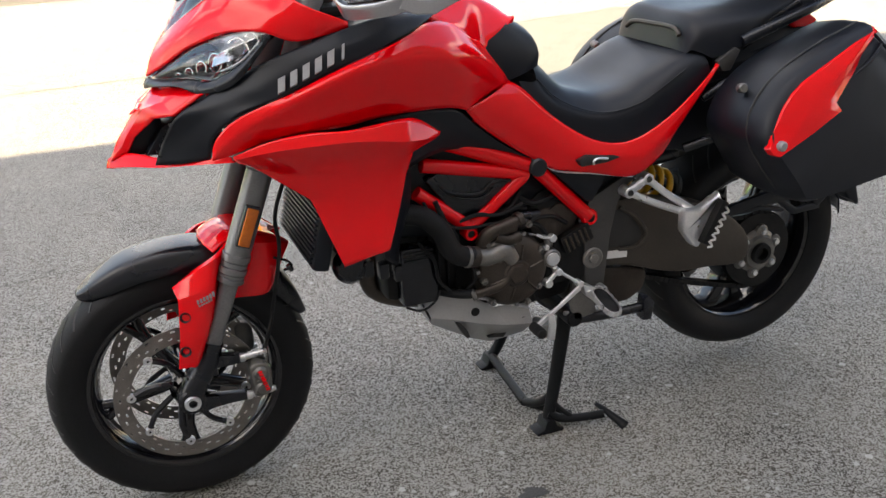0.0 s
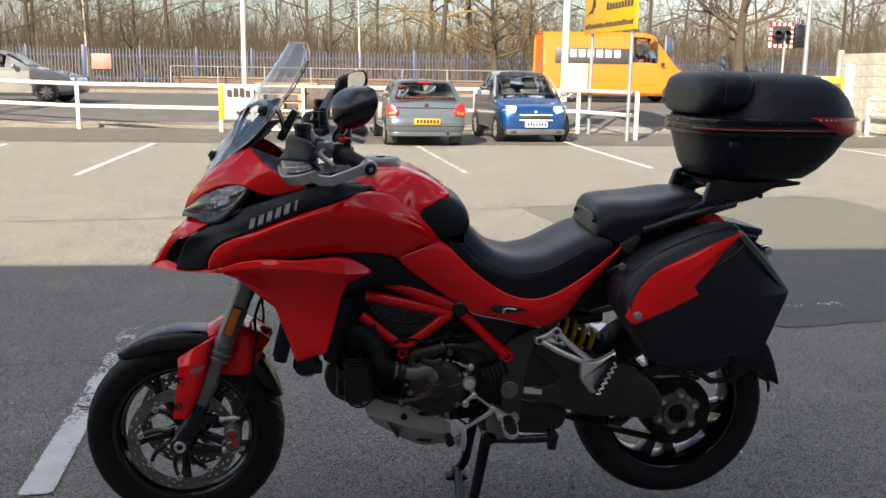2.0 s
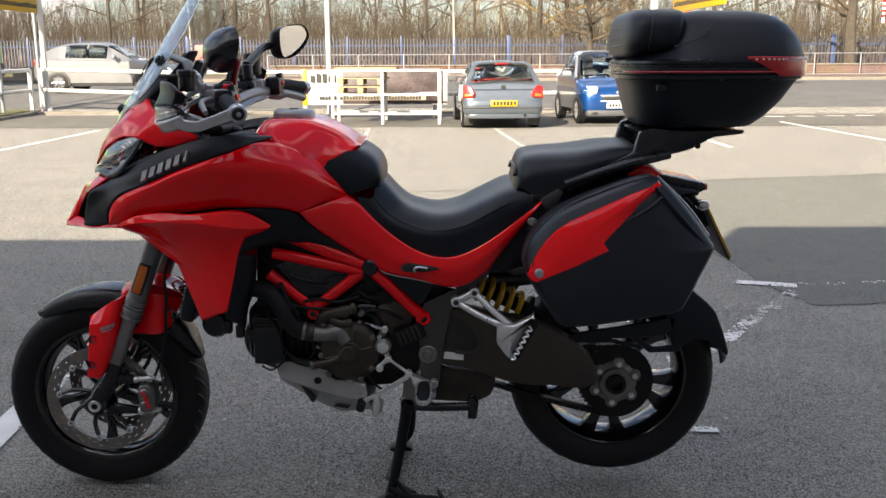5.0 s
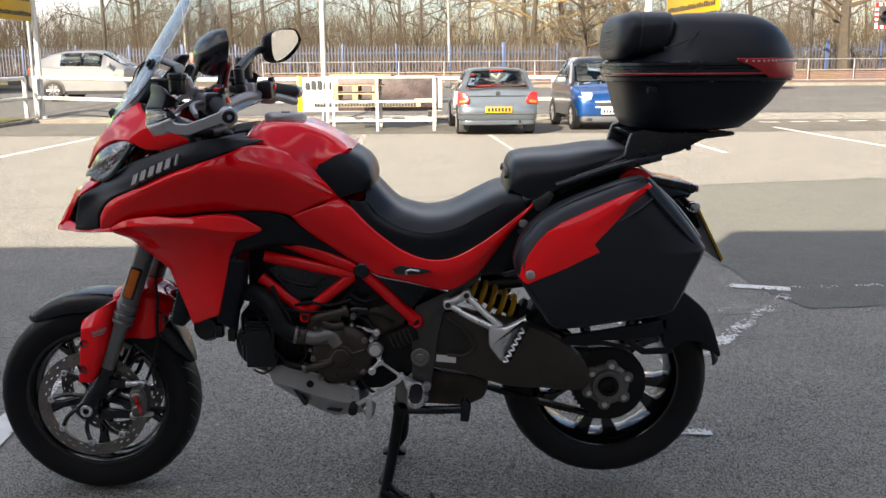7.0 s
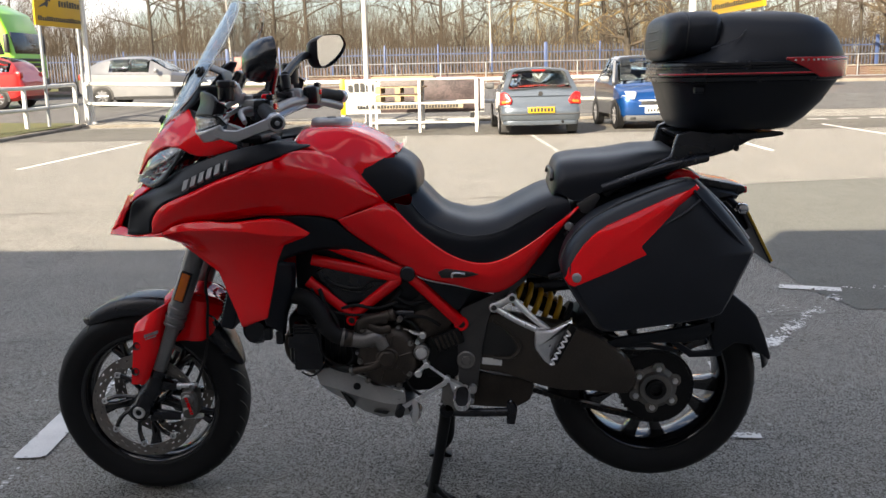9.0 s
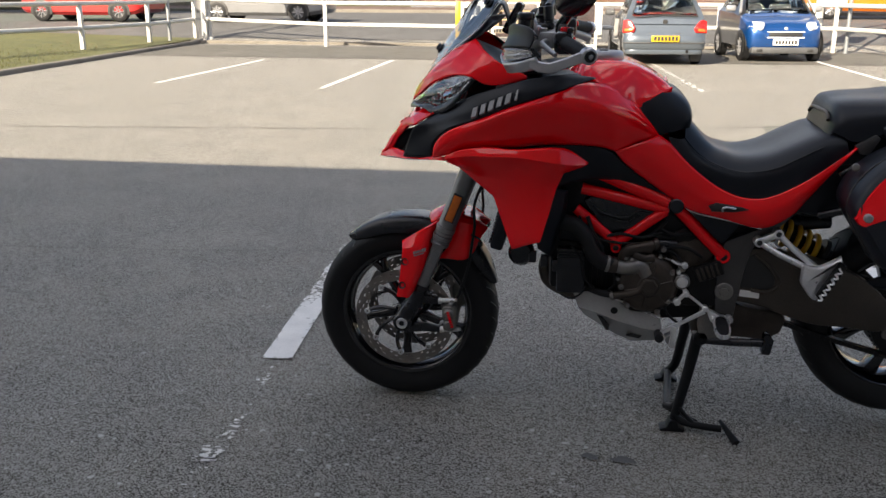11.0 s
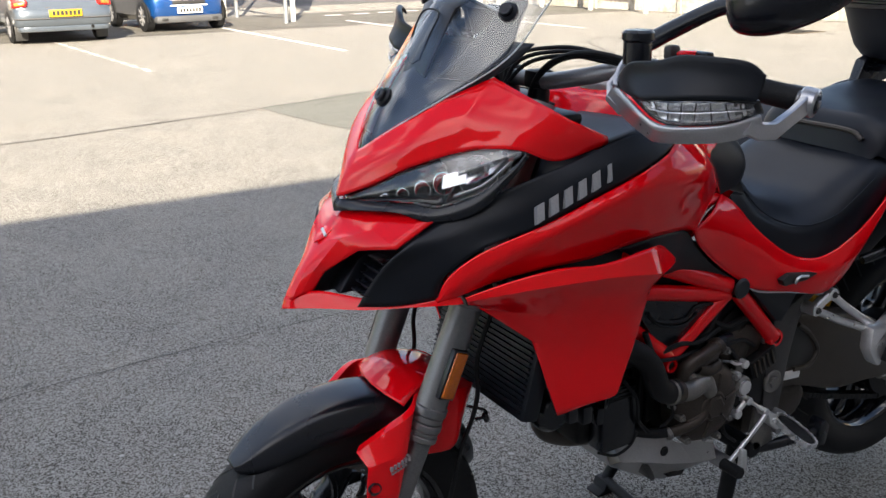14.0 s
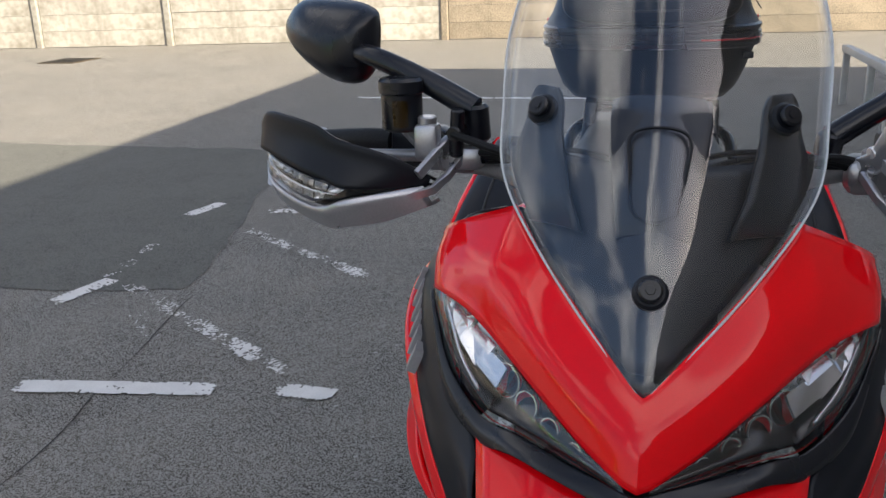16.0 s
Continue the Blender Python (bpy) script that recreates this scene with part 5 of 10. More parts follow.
for k in range(6):
    a = radians(60 * k + 22)
    c = Vector((RX + 0.06 * math.cos(a), 0, RZ + 0.06 * math.sin(a)))
    bm = bmesh.new()
    lathe(bm, [(0.0, -0.124), (0.012, -0.124), (0.018, -0.121), (0.019, -0.1)], c, 16)
    part("lug", bm, PUMP_GREY, rw_)
    bm = bmesh.new()
    lathe(bm, [(0.0, -0.131), (0.008, -0.131), (0.009, -0.128), (0.009, -0.12)], c, 6)
    part("lug_nut", bm, SILVER, rw_)
near("axle_nut", lambda b: lathe(b, [(0.018, -0.12), (0.018, -0.142), (0.028, -0.142), (0.03, -0.138), (0.03, -0.12)], (RX, 0, RZ), 24), DARK_METAL, rw_)
# a black disc stands for the dark inside the rear axle
bm = bmesh.new()
lathe(bm, [(0.0, 0.0), (0.0175, 0.0)], (RX, -0.122, RZ), 24)
part("axle_bore", bm, SIGN_BLACK, rw_)

# chain: links along two runs and round the sprocket
bm = bmesh.new()
path = spline([(0.24, -0.096, 0.500), (0.5, -0.096, 0.492), (0.72, -0.096, 0.478)], 30) + \
    [Vector((RX + 0.107 * math.cos(a), -0.096, RZ + 0.107 * math.sin(a))) for a in [radians(100 - 10 * i) for i in range(1, 19)]] + \
    spline([(0.735, -0.096, 0.27), (0.5, -0.096, 0.335), (0.24, -0.096, 0.425)], 32)
acc, links = 0.0, []
for p, q in zip(path, path[1:]):
    m = int((q - p).length / 0.0159) + 1
    for i in range(m):
        links.append((p.lerp(q, i / m), (q - p).normalized()))
for i, (p, d) in enumerate(links):
    m = Matrix.Translation(p) @ Matrix.Rotation(-math.atan2(d.z, d.x), 4, "Y")
    wy = 0.012 if i % 2 else 0.0095
    block(bm, (-0.0075, -wy, -0.0068), (0.0075, wy, 0.0068), 0.0, m)
ch = part("chain", bm, DARK_METAL, bike, "oily dark drive chain", smooth=False)

for o in (fw, rw_, *fw.children_recursive, *rw_.children_recursive, ch):
    leaned(o)

# fork, fender, brakes: drawn upright about the middle plane, then leaned with the wheel
FT, FB = Vector((-0.533, -0.105, 0.855)), Vector((-0.728, -0.105, 0.36))


def front(name, make, material, label="", parent=None, sharp=40, sides=(1, -1), thick=0.0, bevel=0.0):
    """A front-end part on each side of the wheel; make(bm) draws the near one upright."""
    obs = []
    for side in sides:
        bm = bmesh.new()
        bm = make(bm) if thick else (make(bm), bm)[1]
        if side < 0:
            for v in bm.verts:
                v.co.y = -v.co.y
        ob = leaned(part(name, bm, material, parent or bike, label, sharp=sharp))
        if thick:
            thicken(ob, thick, bevel, 0.0)
        obs.append(ob)
    return obs


def on_fork(z):
    return FT + (FB - FT) * ((FT.z - z) / (FT.z - FB.z))


def fork_casting(b):
    """Black casting from the slider's end to the axle, with the arm that carries the caliper."""
    tube(b, [on_fork(0.43), on_fork(0.385), Vector((-0.752, -0.108, 0.335)), Vector((FX, -0.11, FZ))], (0.023, 0.031), 18)
    rod(b, (FX, -0.09, FZ), (FX, -0.134, FZ), 0.031, 26, 0.005)
    rod(b, (FX - 0.004, -0.112, FZ + 0.05), (FX + 0.034, -0.112, FZ + 0.055), 0.012, 12)
    for z0, z1, zc in ((0.40, 0.378, 0.388), (0.30, 0.282, 0.292)):
        b2 = [(-0.735, z0), (-0.69, z0 - 0.004), (-0.64, z1 + 0.008), (-0.628, z1), (-0.632, z1 - 0.012), (-0.69, z1 - 0.012), (-0.745, z1 - 0.018)]
        prism(b, b2, -0.116, -0.094, 0.004)


front("fork_tube", lambda b: tube(b, [FT, on_fork(0.62)], 0.0285, 24), FORK_GREY, "satin grey fork outer tube")
front("fork_collar", lambda b: [rod(b, on_fork(z0), on_fork(z1), r, 28, 0.002) for z0, z1, r in ((0.628, 0.612, 0.0315), (0.611, 0.600, 0.0295), (0.599, 0.586, 0.0315), (0.585, 0.577, 0.029), (0.577, 0.566, 0.0305))], FORK_GREY, "ribbed grey fork collar")
front("fork_slider", lambda b: prism(b, [(p.x + dx, p.z) for p, dx in ((on_fork(0.585), -0.021), (on_fork(0.585), 0.021), (on_fork(0.40), 0.019), (on_fork(0.40), -0.019))], -0.124, -0.088, 0.009, 3), SLIDER_GREY, "grey flat-sided fork slider")
front("fork_foot", fork_casting, BLACK_SATIN, "black cast fork foot")
front("fork_clamp", lambda b: rod(b, on_fork(0.85), on_fork(0.805), 0.036, 24, 0.004), FORK_GREY)
rd = (FB - FT).normalized()
REFL_AT = Matrix.Translation(on_fork(0.693) + Vector((0, -0.031, 0))) @ Matrix.Rotation(math.atan2(-rd.x, -rd.z), 4, "Y")


def reflector(b):
    block(b, (-0.0125, -0.008, -0.043), (0.0125, 0.004, 0.043), 0.003, REFL_AT)


front("side_reflector", reflector, ORANGE_REFL, "orange ribbed side reflector on the fork")
front("reflector_base", lambda b: block(b, (-0.0165, -0.004, -0.047), (0.0165, 0.010, 0.047), 0.003, REFL_AT), BLACK_SATIN)


def mudguard(b):
    """An arched shell with a long pointed nose and a short pointed tail, ridged along its shoulders."""
    prof = [(-0.962, 0.557, 0.020), (-0.945, 0.570, 0.038), (-0.915, 0.592, 0.052), (-0.87, 0.616, 0.062), (-0.82, 0.631, 0.067), (-0.765, 0.638, 0.07), (-0.705, 0.636, 0.07),
            (-0.645, 0.622, 0.069), (-0.59, 0.597, 0.067), (-0.545, 0.562, 0.064), (-0.51, 0.518, 0.058), (-0.487, 0.470, 0.047), (-0.474, 0.428, 0.026), (-0.471, 0.414, 0.014)]
    P = by_knots([(x, w, z) for x, z, w in prof], 53)
    rows = []
    for p in P:
        d = Vector((FX - p.x, 0, FZ - p.z)).normalized()
        row = []
        for k in range(-8, 9):
            u = k / 8
            fall = p.y * (0.05 * u * u + (0.55 * max(0.0, abs(u) - 0.72) / 0.28 if abs(u) > 0.72 else 0.0) + 0.12 * abs(u) ** 4)
            row.append(Vector((p.x, p.y * math.copysign(abs(u) ** 0.9, u), p.z)) + d * fall)
        rows.append(row)
    grid(b, rows)
    return b


front("front_mudguard", mudguard, BLACK_SATIN, "satin black front mudguard with a pointed nose", sides=(1,), thick=0.004, sharp=60)


def flank(b):
    b.free()
    up = lambda pts: [(x, y - LEAN * (TOP - z), z) for x, y, z in pts]
    return rails([up(r) for r in (
        [(-0.755, -0.064, 0.572), (-0.706, -0.082, 0.609), (-0.668, -0.086, 0.631), (-0.626, -0.052, 0.650), (-0.554, -0.052, 0.642), (-0.508, -0.018, 0.615)],
        [(-0.766, -0.075, 0.568), (-0.712, -0.096, 0.606), (-0.672, -0.100, 0.627), (-0.630, -0.062, 0.640), (-0.556, -0.070, 0.632), (-0.500, -0.026, 0.609)],
        [(-0.760, -0.104, 0.552), (-0.712, -0.114, 0.565), (-0.684, -0.106, 0.572), (-0.655, -0.055, 0.575), (-0.566, -0.078, 0.587), (-0.518, -0.040, 0.586)],
        [(-0.768, -0.107, 0.472), (-0.728, -0.115, 0.480), (-0.702, -0.106, 0.488), (-0.662, -0.052, 0.520), (-0.570, -0.071, 0.526), (-0.540, -0.042, 0.540)],
        [(-0.781, -0.100, 0.392), (-0.757, -0.106, 0.394), (-0.736, -0.099, 0.400), (-0.672, -0.050, 0.500), (-0.573, -0.066, 0.514), (-0.544, -0.040, 0.532)])], 30, 5, False)


fl = front("mudguard_flank", flank, RED, "glossy red mudguard flank with two screw holes", thick=0.005, bevel=0.002, sharp=24)


def bridge(b):
    b.free()
    top = [(-0.672, -0.092, 0.632), (-0.645, -0.084, 0.648), (-0.612, -0.074, 0.656), (-0.56, -0.062, 0.646), (-0.510, -0.036, 0.617)]
    return rails([[(x - 0.02 * (1 - s * s), y * s, z + 0.008 * (1 - s * s)) for x, y, z in top] for s in (1.0, 0.5, 0.0, -0.5, -1.0)], 22, 3, False)


front("mudguard_bridge", bridge, RED, "red mudguard top", sides=(1,), thick=0.004)
for x, z in ((-0.752, 0.513), (-0.762, 0.434)):
    y = -0.112 - LEAN * (TOP - z)
    front("screw_recess", lambda b: lathe(b, [(0.0, y + 0.004), (0.006, y + 0.004), (0.0085, y - 0.0005), (0.0115, y - 0.003), (0.0118, y + 0.01)], (x, 0, z), 20), BLACK_MATT, "", fl[0], sides=(1,))
front("flank_mark", lambda b: [block(b, (-0.7235 + 0.0068 * i, -0.1415, 0.541 + 0.0022 * i), (-0.719 + 0.0068 * i, -0.130, 0.5495 + 0.0022 * i)) for i in range(6)] +
      [block(b, (-0.7215 + 0.0052 * i, -0.1415, 0.5345 + 0.0017 * i), (-0.7175 + 0.0052 * i, -0.130, 0.5375 + 0.0017 * i)) for i in range(6)], LETTER, "", fl[0], sides=(1,))


def caliper(b):
    m = Matrix.Translation((-0.609, -0.112, 0.329)) @ Matrix.Rotation(radians(4), 4, "Y")
    prism(b, [(-0.634, 0.362), (-0.622, 0.372), (-0.598, 0.370), (-0.588, 0.352), (-0.586, 0.31), (-0.592, 0.290), (-0.612, 0.284), (-0.632, 0.290), (-0.628, 0.312), (-0.633, 0.330)], -0.142, -0.078, 0.007, 3)
    for z in (0.347, 0.308):
        rod(b, (-0.611, -0.138, z), (-0.611, -0.149, z), 0.0165, 22, 0.005)
    block(b, (-0.624, -0.1465, 0.324), (-0.597, -0.138, 0.331), 0.002)
    tube(b, [(-0.604, -0.13, 0.286), (-0.592, -0.128, 0.305), (-0.589, -0.128, 0.345), (-0.60, -0.13, 0.372)], 0.004, 8)


CAL_GREY = mat("caliper_anodised_grey", (0.17, 0.165, 0.155), 0.38, 0.7, 0.2, 25, 320, 0.05)
cal = front("brake_caliper", caliper, CAL_GREY, "grey four-piston brake caliper with red marks")
front("caliper_mark", lambda b: [block(b, (-0.6175 + 0.0022 * i, -0.1505, 0.350 - 0.0078 * i), (-0.6085 + 0.0022 * i, -0.146, 0.3555 - 0.0078 * i), 0.0006) for i in range(7)], RED, "", cal[0], sides=(1,))
for z, x0, x1 in ((0.379, -0.645, -0.594), (0.280, -0.640, -0.583)):
    front("caliper_bolt", lambda b: (rod(b, (x0, -0.112, z), (x1, -0.112, z + 0.004), 0.008, 16), rod(b, (x1 - 0.004, -0.112, z + 0.004), (x1 + 0.006, -0.112, z + 0.0045), 0.0065, 8), rod(b, (x0 - 0.004, -0.112, z), (x0 + 0.008, -0.112, z), 0.0105, 14)), SILVER, "bright caliper bolt")
front("speed_sensor", lambda b: (block(b, (-0.722, -0.124, 0.352), (-0.70, -0.098, 0.375), 0.004), tube(b, [(-0.71, -0.118, 0.37), (-0.69, -0.118, 0.42), (-0.665, -0.1, 0.50), (-0.62, -0.085, 0.56)], 0.003, 6)), BLACK_SATIN, sides=(1,))
front("brake_hose", lambda b: tube(b, [(-0.597, -0.105, 0.372), (-0.573, -0.1, 0.43), (-0.552, -0.095, 0.51), (-0.540, -0.115, 0.585), (-0.533, -0.118, 0.635), (-0.535, -0.116, 0.70), (-0.50, -0.112, 0.79), (-0.46, -0.105, 0.86)], 0.0045, 8), RUBBER, "thin black brake hose")
front("hose_guide", lambda b: (tube(b, [(-0.545, -0.1, 0.60), (-0.517, -0.118, 0.592), (-0.51, -0.112, 0.574), (-0.525, -0.1, 0.566)], 0.0032, 6), rod(b, (-0.519, -0.12, 0.585), (-0.511, -0.118, 0.57), 0.006, 10)), BLACK_SATIN)

# ---- red nose and upper fairing ----
whole("beak", [[(-0.842, 0.0, 0.838), (-0.820, 0.0, 0.880), (-0.780, 0.0, 0.932), (-0.748, 0.0, 0.966), (-0.728, 0.0, 0.986)],
               [(-0.826, -0.008, 0.848), (-0.803, -0.016, 0.889), (-0.765, -0.044, 0.946), (-0.726, -0.085, 0.964), (-0.683, -0.085, 0.993)],
               [(-0.803, -0.014, 0.858), (-0.787, -0.024, 0.888), (-0.747, -0.075, 0.931), (-0.713, -0.141, 0.945), (-0.640, -0.157, 0.992)]],
     RED, 0.004, 25, 4, label="glossy red beak", sharp=14, crisp=True)
for sgn in (1, -1):
  lipbm = rails([[(-0.846, LEAN * (TOP - 0.842), 0.842), (-0.802, -0.022, 0.856), (-0.745, -0.086, 0.851), (-0.70, -0.125, 0.852), (-0.655, -0.163, 0.858), (-0.62, -0.182, 0.859)],
                  [(-0.852, LEAN * (TOP - 0.824), 0.824), (-0.806, -0.04, 0.832), (-0.75, -0.096, 0.836), (-0.70, -0.135, 0.842), (-0.655, -0.17, 0.848), (-0.617, -0.187, 0.849)],
                  [(-0.80, LEAN * (TOP - 0.818), 0.818), (-0.77, -0.03, 0.822), (-0.72, -0.07, 0.828), (-0.68, -0.11, 0.836), (-0.64, -0.14, 0.842), (-0.60, -0.15, 0.842)]],
      24, 4, False)
  if sgn < 0:
      far_side(lipbm)
  thicken(part("beak_lip", lipbm, RED, bike, "red lower lip of the beak"), 0.003, 0, 0.0)
# added black blocks paint the intake's dark hollow and close off the view through
near("intake_front", lambda b: prism(b, [(-0.818, 0.846), (-0.803, 0.872), (-0.782, 0.905), (-0.73, 0.92), (-0.73, 0.846)], -0.008, 0.03, 0.003), BLACK_MATT)
near("intake_core", lambda b: prism(b, [(-0.772, 0.85), (-0.735, 0.905), (-0.68, 0.935), (-0.63, 0.90), (-0.63, 0.85)], -0.045, 0.065, 0.004), BLACK_MATT, label="black block painting the dark hollow of the air intake")
twin("intake_wall", lambda b: prism(b, [(-0.735, 0.852), (-0.715, 0.895), (-0.68, 0.93), (-0.62, 0.93), (-0.62, 0.852)], -0.1, -0.04, 0.003), BLACK_MATT)
for i in range(5):
    twin("intake_slat", lambda b: block(b, (-0.752 + 0.008 * i, -0.104, 0.858 + 0.013 * i), (-0.70 + 0.006 * i, -0.05, 0.861 + 0.013 * i), 0.001), BLACK_SATIN)
bd = near("nose_badge", lambda b: prism(b, [(-0.011, 0.012), (0.0, 0.0145), (0.011, 0.012), (0.009, -0.004), (0.0, -0.0145), (-0.009, -0.004)], -0.001, 0.001, 0.0008), RED, label="small red and white shield badge")
bd.data.transform(Matrix.Translation((-0.7745, LEAN * (TOP - 0.94), 0.9415)) @ Matrix.Rotation(radians(52), 4, "Y") @ Matrix.Rotation(radians(90), 4, "Z") @ Matrix.Scale(1.35, 4))
bb = near("badge_band", lambda b: prism(b, [(-0.010, 0.003), (0.0095, 0.008), (0.0095, 0.0045), (-0.0095, -0.001)], -0.0016, 0.0016, 0.0), WHITE_PRINT, bd)
for o in (bb,):
    o.data.transform(Matrix.Translation((-0.7745, LEAN * (TOP - 0.94), 0.9415)) @ Matrix.Rotation(radians(52), 4, "Y") @ Matrix.Rotation(radians(90), 4, "Z") @ Matrix.Scale(1.35, 4))

LAMP_SILVER = mat("bright_lamp_silver", (0.94, 0.95, 0.96), 0.25, 0.3, 0.08, 30, 300)
HL_LOW = [(-0.733, -0.006, 0.998), (-0.704, -0.055, 1.003), (-0.670, -0.108, 1.007), (-0.637, -0.15, 1.005), (-0.589, -0.194, 1.031), (-0.546, -0.219, 1.070), (-0.527, -0.228, 1.094)]
HL_UP = [(-0.734, -0.006, 1.003), (-0.705, -0.053, 1.028), (-0.670, -0.100, 1.058), (-0.633, -0.14, 1.079), (-0.589, -0.182, 1.094), (-0.548, -0.215, 1.100), (-0.527, -0.228, 1.0955)]
HL_MID = [tuple(Vector(a).lerp(Vector(b), 0.5) + Vector((-0.006, -0.007, 0.0)) * (0.2 + 1.0 * math.sin(math.pi * i / 6))) for i, (a, b) in enumerate(zip(HL_LOW, HL_UP))]
skin("headlight_lens", [HL_LOW, HL_MID, HL_UP], LENS, 0.003, 30, 6, label="clear headlight lens")
inner_ = lambda r, k: [(x + k * 0.9, y + k * 0.75, z) for x, y, z in r]
skin("headlight_bowl", [inner_(HL_LOW, 0.006)[:4], inner_(HL_MID, 0.04)[:4], inner_(HL_UP, 0.006)[:4]], BLACK_GLOSS, 0.002, 20, 6, label="black headlight housing")
skin("headlight_bowl", [inner_(HL_LOW, 0.006)[3:], inner_([tuple(Vector(p).lerp(Vector(q), 0.4)) for p, q in zip(HL_LOW, HL_MID)], 0.03)[3:], inner_(HL_MID, 0.04)[3:]], BLACK_GLOSS, 0.002, 20, 6, label="black headlight housing")
skin("headlight_bowl", [inner_(HL_MID, 0.038)[3:], inner_([tuple(Vector(p).lerp(Vector(q), 0.5)) for p, q in zip(HL_MID, HL_UP)], 0.034)[3:], inner_(HL_UP, 0.006)[3:]], LAMP_SILVER, 0.002, 20, 6, label="bright chromed headlight bowl")


def lamp_cup(c, r, d):
    def make(b):
        d_ = Vector(d).normalized()
        u = d_.orthogonal().normalized()
        w = d_.cross(u)
        rows = []
        for rr, h in ((0.0, -0.6), (0.45, -0.5), (0.8, -0.2), (0.95, 0.1), (1.0, 0.35), (1.05, 0.35)):
            rows.append([Vector(c) + d_ * (h * r) + (u * math.cos(2 * math.pi * k / 24) + w * math.sin(2 * math.pi * k / 24)) * (max(rr, 0.001) * r) for k in range(24)])
        grid(b, rows, True)
    return make


def bulb(c, r):
    return lambda b: bmesh.ops.create_icosphere(b, subdivisions=3, radius=r, matrix=Matrix.Translation(c))


FWD = (-0.8, -0.55, 0.12)
FACET = mat("polished_lamp_facet", (0.86, 0.87, 0.9), 0.16, 1.0, 0.05, 60, 300, 0.0, rough_vary=0.06)
twin("main_reflector", lamp_cup((-0.572, -0.166, 1.050), 0.033, FWD), FACET, label="bright headlight reflector")
twin("projector_lens", bulb((-0.578, -0.164, 1.046), 0.011), FACET)
twin("outer_reflector", lamp_cup((-0.550, -0.190, 1.074), 0.020, FWD), FACET)
for c, r in (((-0.614, -0.128, 1.036), 0.018), ((-0.640, -0.104, 1.024), 0.014), ((-0.663, -0.078, 1.013), 0.011), ((-0.683, -0.052, 1.004), 0.008)):
    twin("small_reflector", lamp_cup(c, r, FWD), RED_REFL, label="small reddish reflector")
    ring_at = Matrix.Translation(c) @ Vector(FWD).to_track_quat("X", "Z").to_matrix().to_4x4()
    twin("small_ring", lambda b: tube(b, [ring_at @ Vector((r * 0.4, r * math.cos(2 * math.pi * k / 20), r * math.sin(2 * math.pi * k / 20))) for k in range(21)], 0.0012, 5, 41, False), FACET)
for u0, u1, v0, v1, tilt in ((0.50, 0.60, 0.35, 0.62, 34), (0.60, 0.70, 0.30, 0.58, 46), (0.70, 0.80, 0.32, 0.62, 40), (0.80, 0.90, 0.38, 0.68, 30), (0.56, 0.66, 0.64, 0.86, 52), (0.67, 0.78, 0.66, 0.88, 44), (0.79, 0.90, 0.70, 0.9, 50)):
    lo_, up_ = by_knots(HL_LOW, 101), by_knots(HL_UP, 101)
    at = lambda u, v: lo_[round(u * 100)].lerp(up_[round(u * 100)], v)

    def facet(b):
        deep = Vector((0.020, 0.016, 0.0))
        q = [at(u0, v0), at(u1, v0), at(u1, v1), at(u0, v1)]
        back = deep * math.tan(radians(tilt)) * 0.55
        vs = [b.verts.new(p + deep * 0.35 + (back if i > 1 else Vector())) for i, p in enumerate(q)]
        f = b.faces.new(vs)
        r = bmesh.ops.extrude_face_region(b, geom=[f])
        for v in [g for g in r["geom"] if isinstance(g, bmesh.types.BMVert)]:
            v.co += Vector((0.003, 0.002, -0.001))
    twin("reflector_facet", facet, FACET)
skin("light_strip", [[(-0.615, -0.158, 1.018), (-0.575, -0.186, 1.036), (-0.538, -0.210, 1.076)], [(-0.620, -0.161, 1.024), (-0.580, -0.189, 1.044), (-0.542, -0.212, 1.083)]], FACET, 0.004, 12, 2)
SUR_TOP = [(-0.744, LEAN * (TOP - 0.999), 0.999)] + [(x - 0.003, y - 0.003, z - 0.001) for x, y, z in HL_LOW[1:]]
SUR_LOW = [(-0.750, LEAN * (TOP - 0.980), 0.980), (-0.724, -0.062, 0.991), (-0.694, -0.111, 0.994), (-0.653, -0.153, 0.983), (-0.599, -0.199, 1.002), (-0.545, -0.224, 1.061), (-0.525, -0.231, 1.089)]
SUR_MID = [tuple(Vector(a).lerp(Vector(b), 0.5) + Vector((-0.003, -0.002, 0.0))) for a, b in zip(SUR_TOP, SUR_LOW)]
skin("headlight_surround", [SUR_TOP, SUR_MID, SUR_LOW], BLACK_SATIN, 0.004, 36, 5, label="gloss black headlight surround")

UP_LOW = [(-0.744, 0, 1.004), (-0.711, -0.048, 1.028), (-0.676, -0.095, 1.058), (-0.649, -0.124, 1.074), (-0.619, -0.153, 1.088), (-0.590, -0.182, 1.098), (-0.540, -0.225, 1.098), (-0.476, -0.237, 1.076), (-0.376, -0.236, 1.092)]
UP_MID = [(-0.727, 0, 1.046), (-0.699, -0.050, 1.070), (-0.665, -0.093, 1.099), (-0.635, -0.121, 1.118), (-0.590, -0.156, 1.143), (-0.545, -0.200, 1.134), (-0.502, -0.232, 1.126), (-0.448, -0.241, 1.106), (-0.376, -0.240, 1.098)]
UP_TOP = [(-0.703, 0, 1.078), (-0.678, -0.03, 1.104), (-0.648, -0.06, 1.130), (-0.598, -0.104, 1.166), (-0.531, -0.143, 1.199), (-0.504, -0.192, 1.174), (-0.480, -0.221, 1.156), (-0.447, -0.238, 1.136), (-0.376, -0.238, 1.104)]
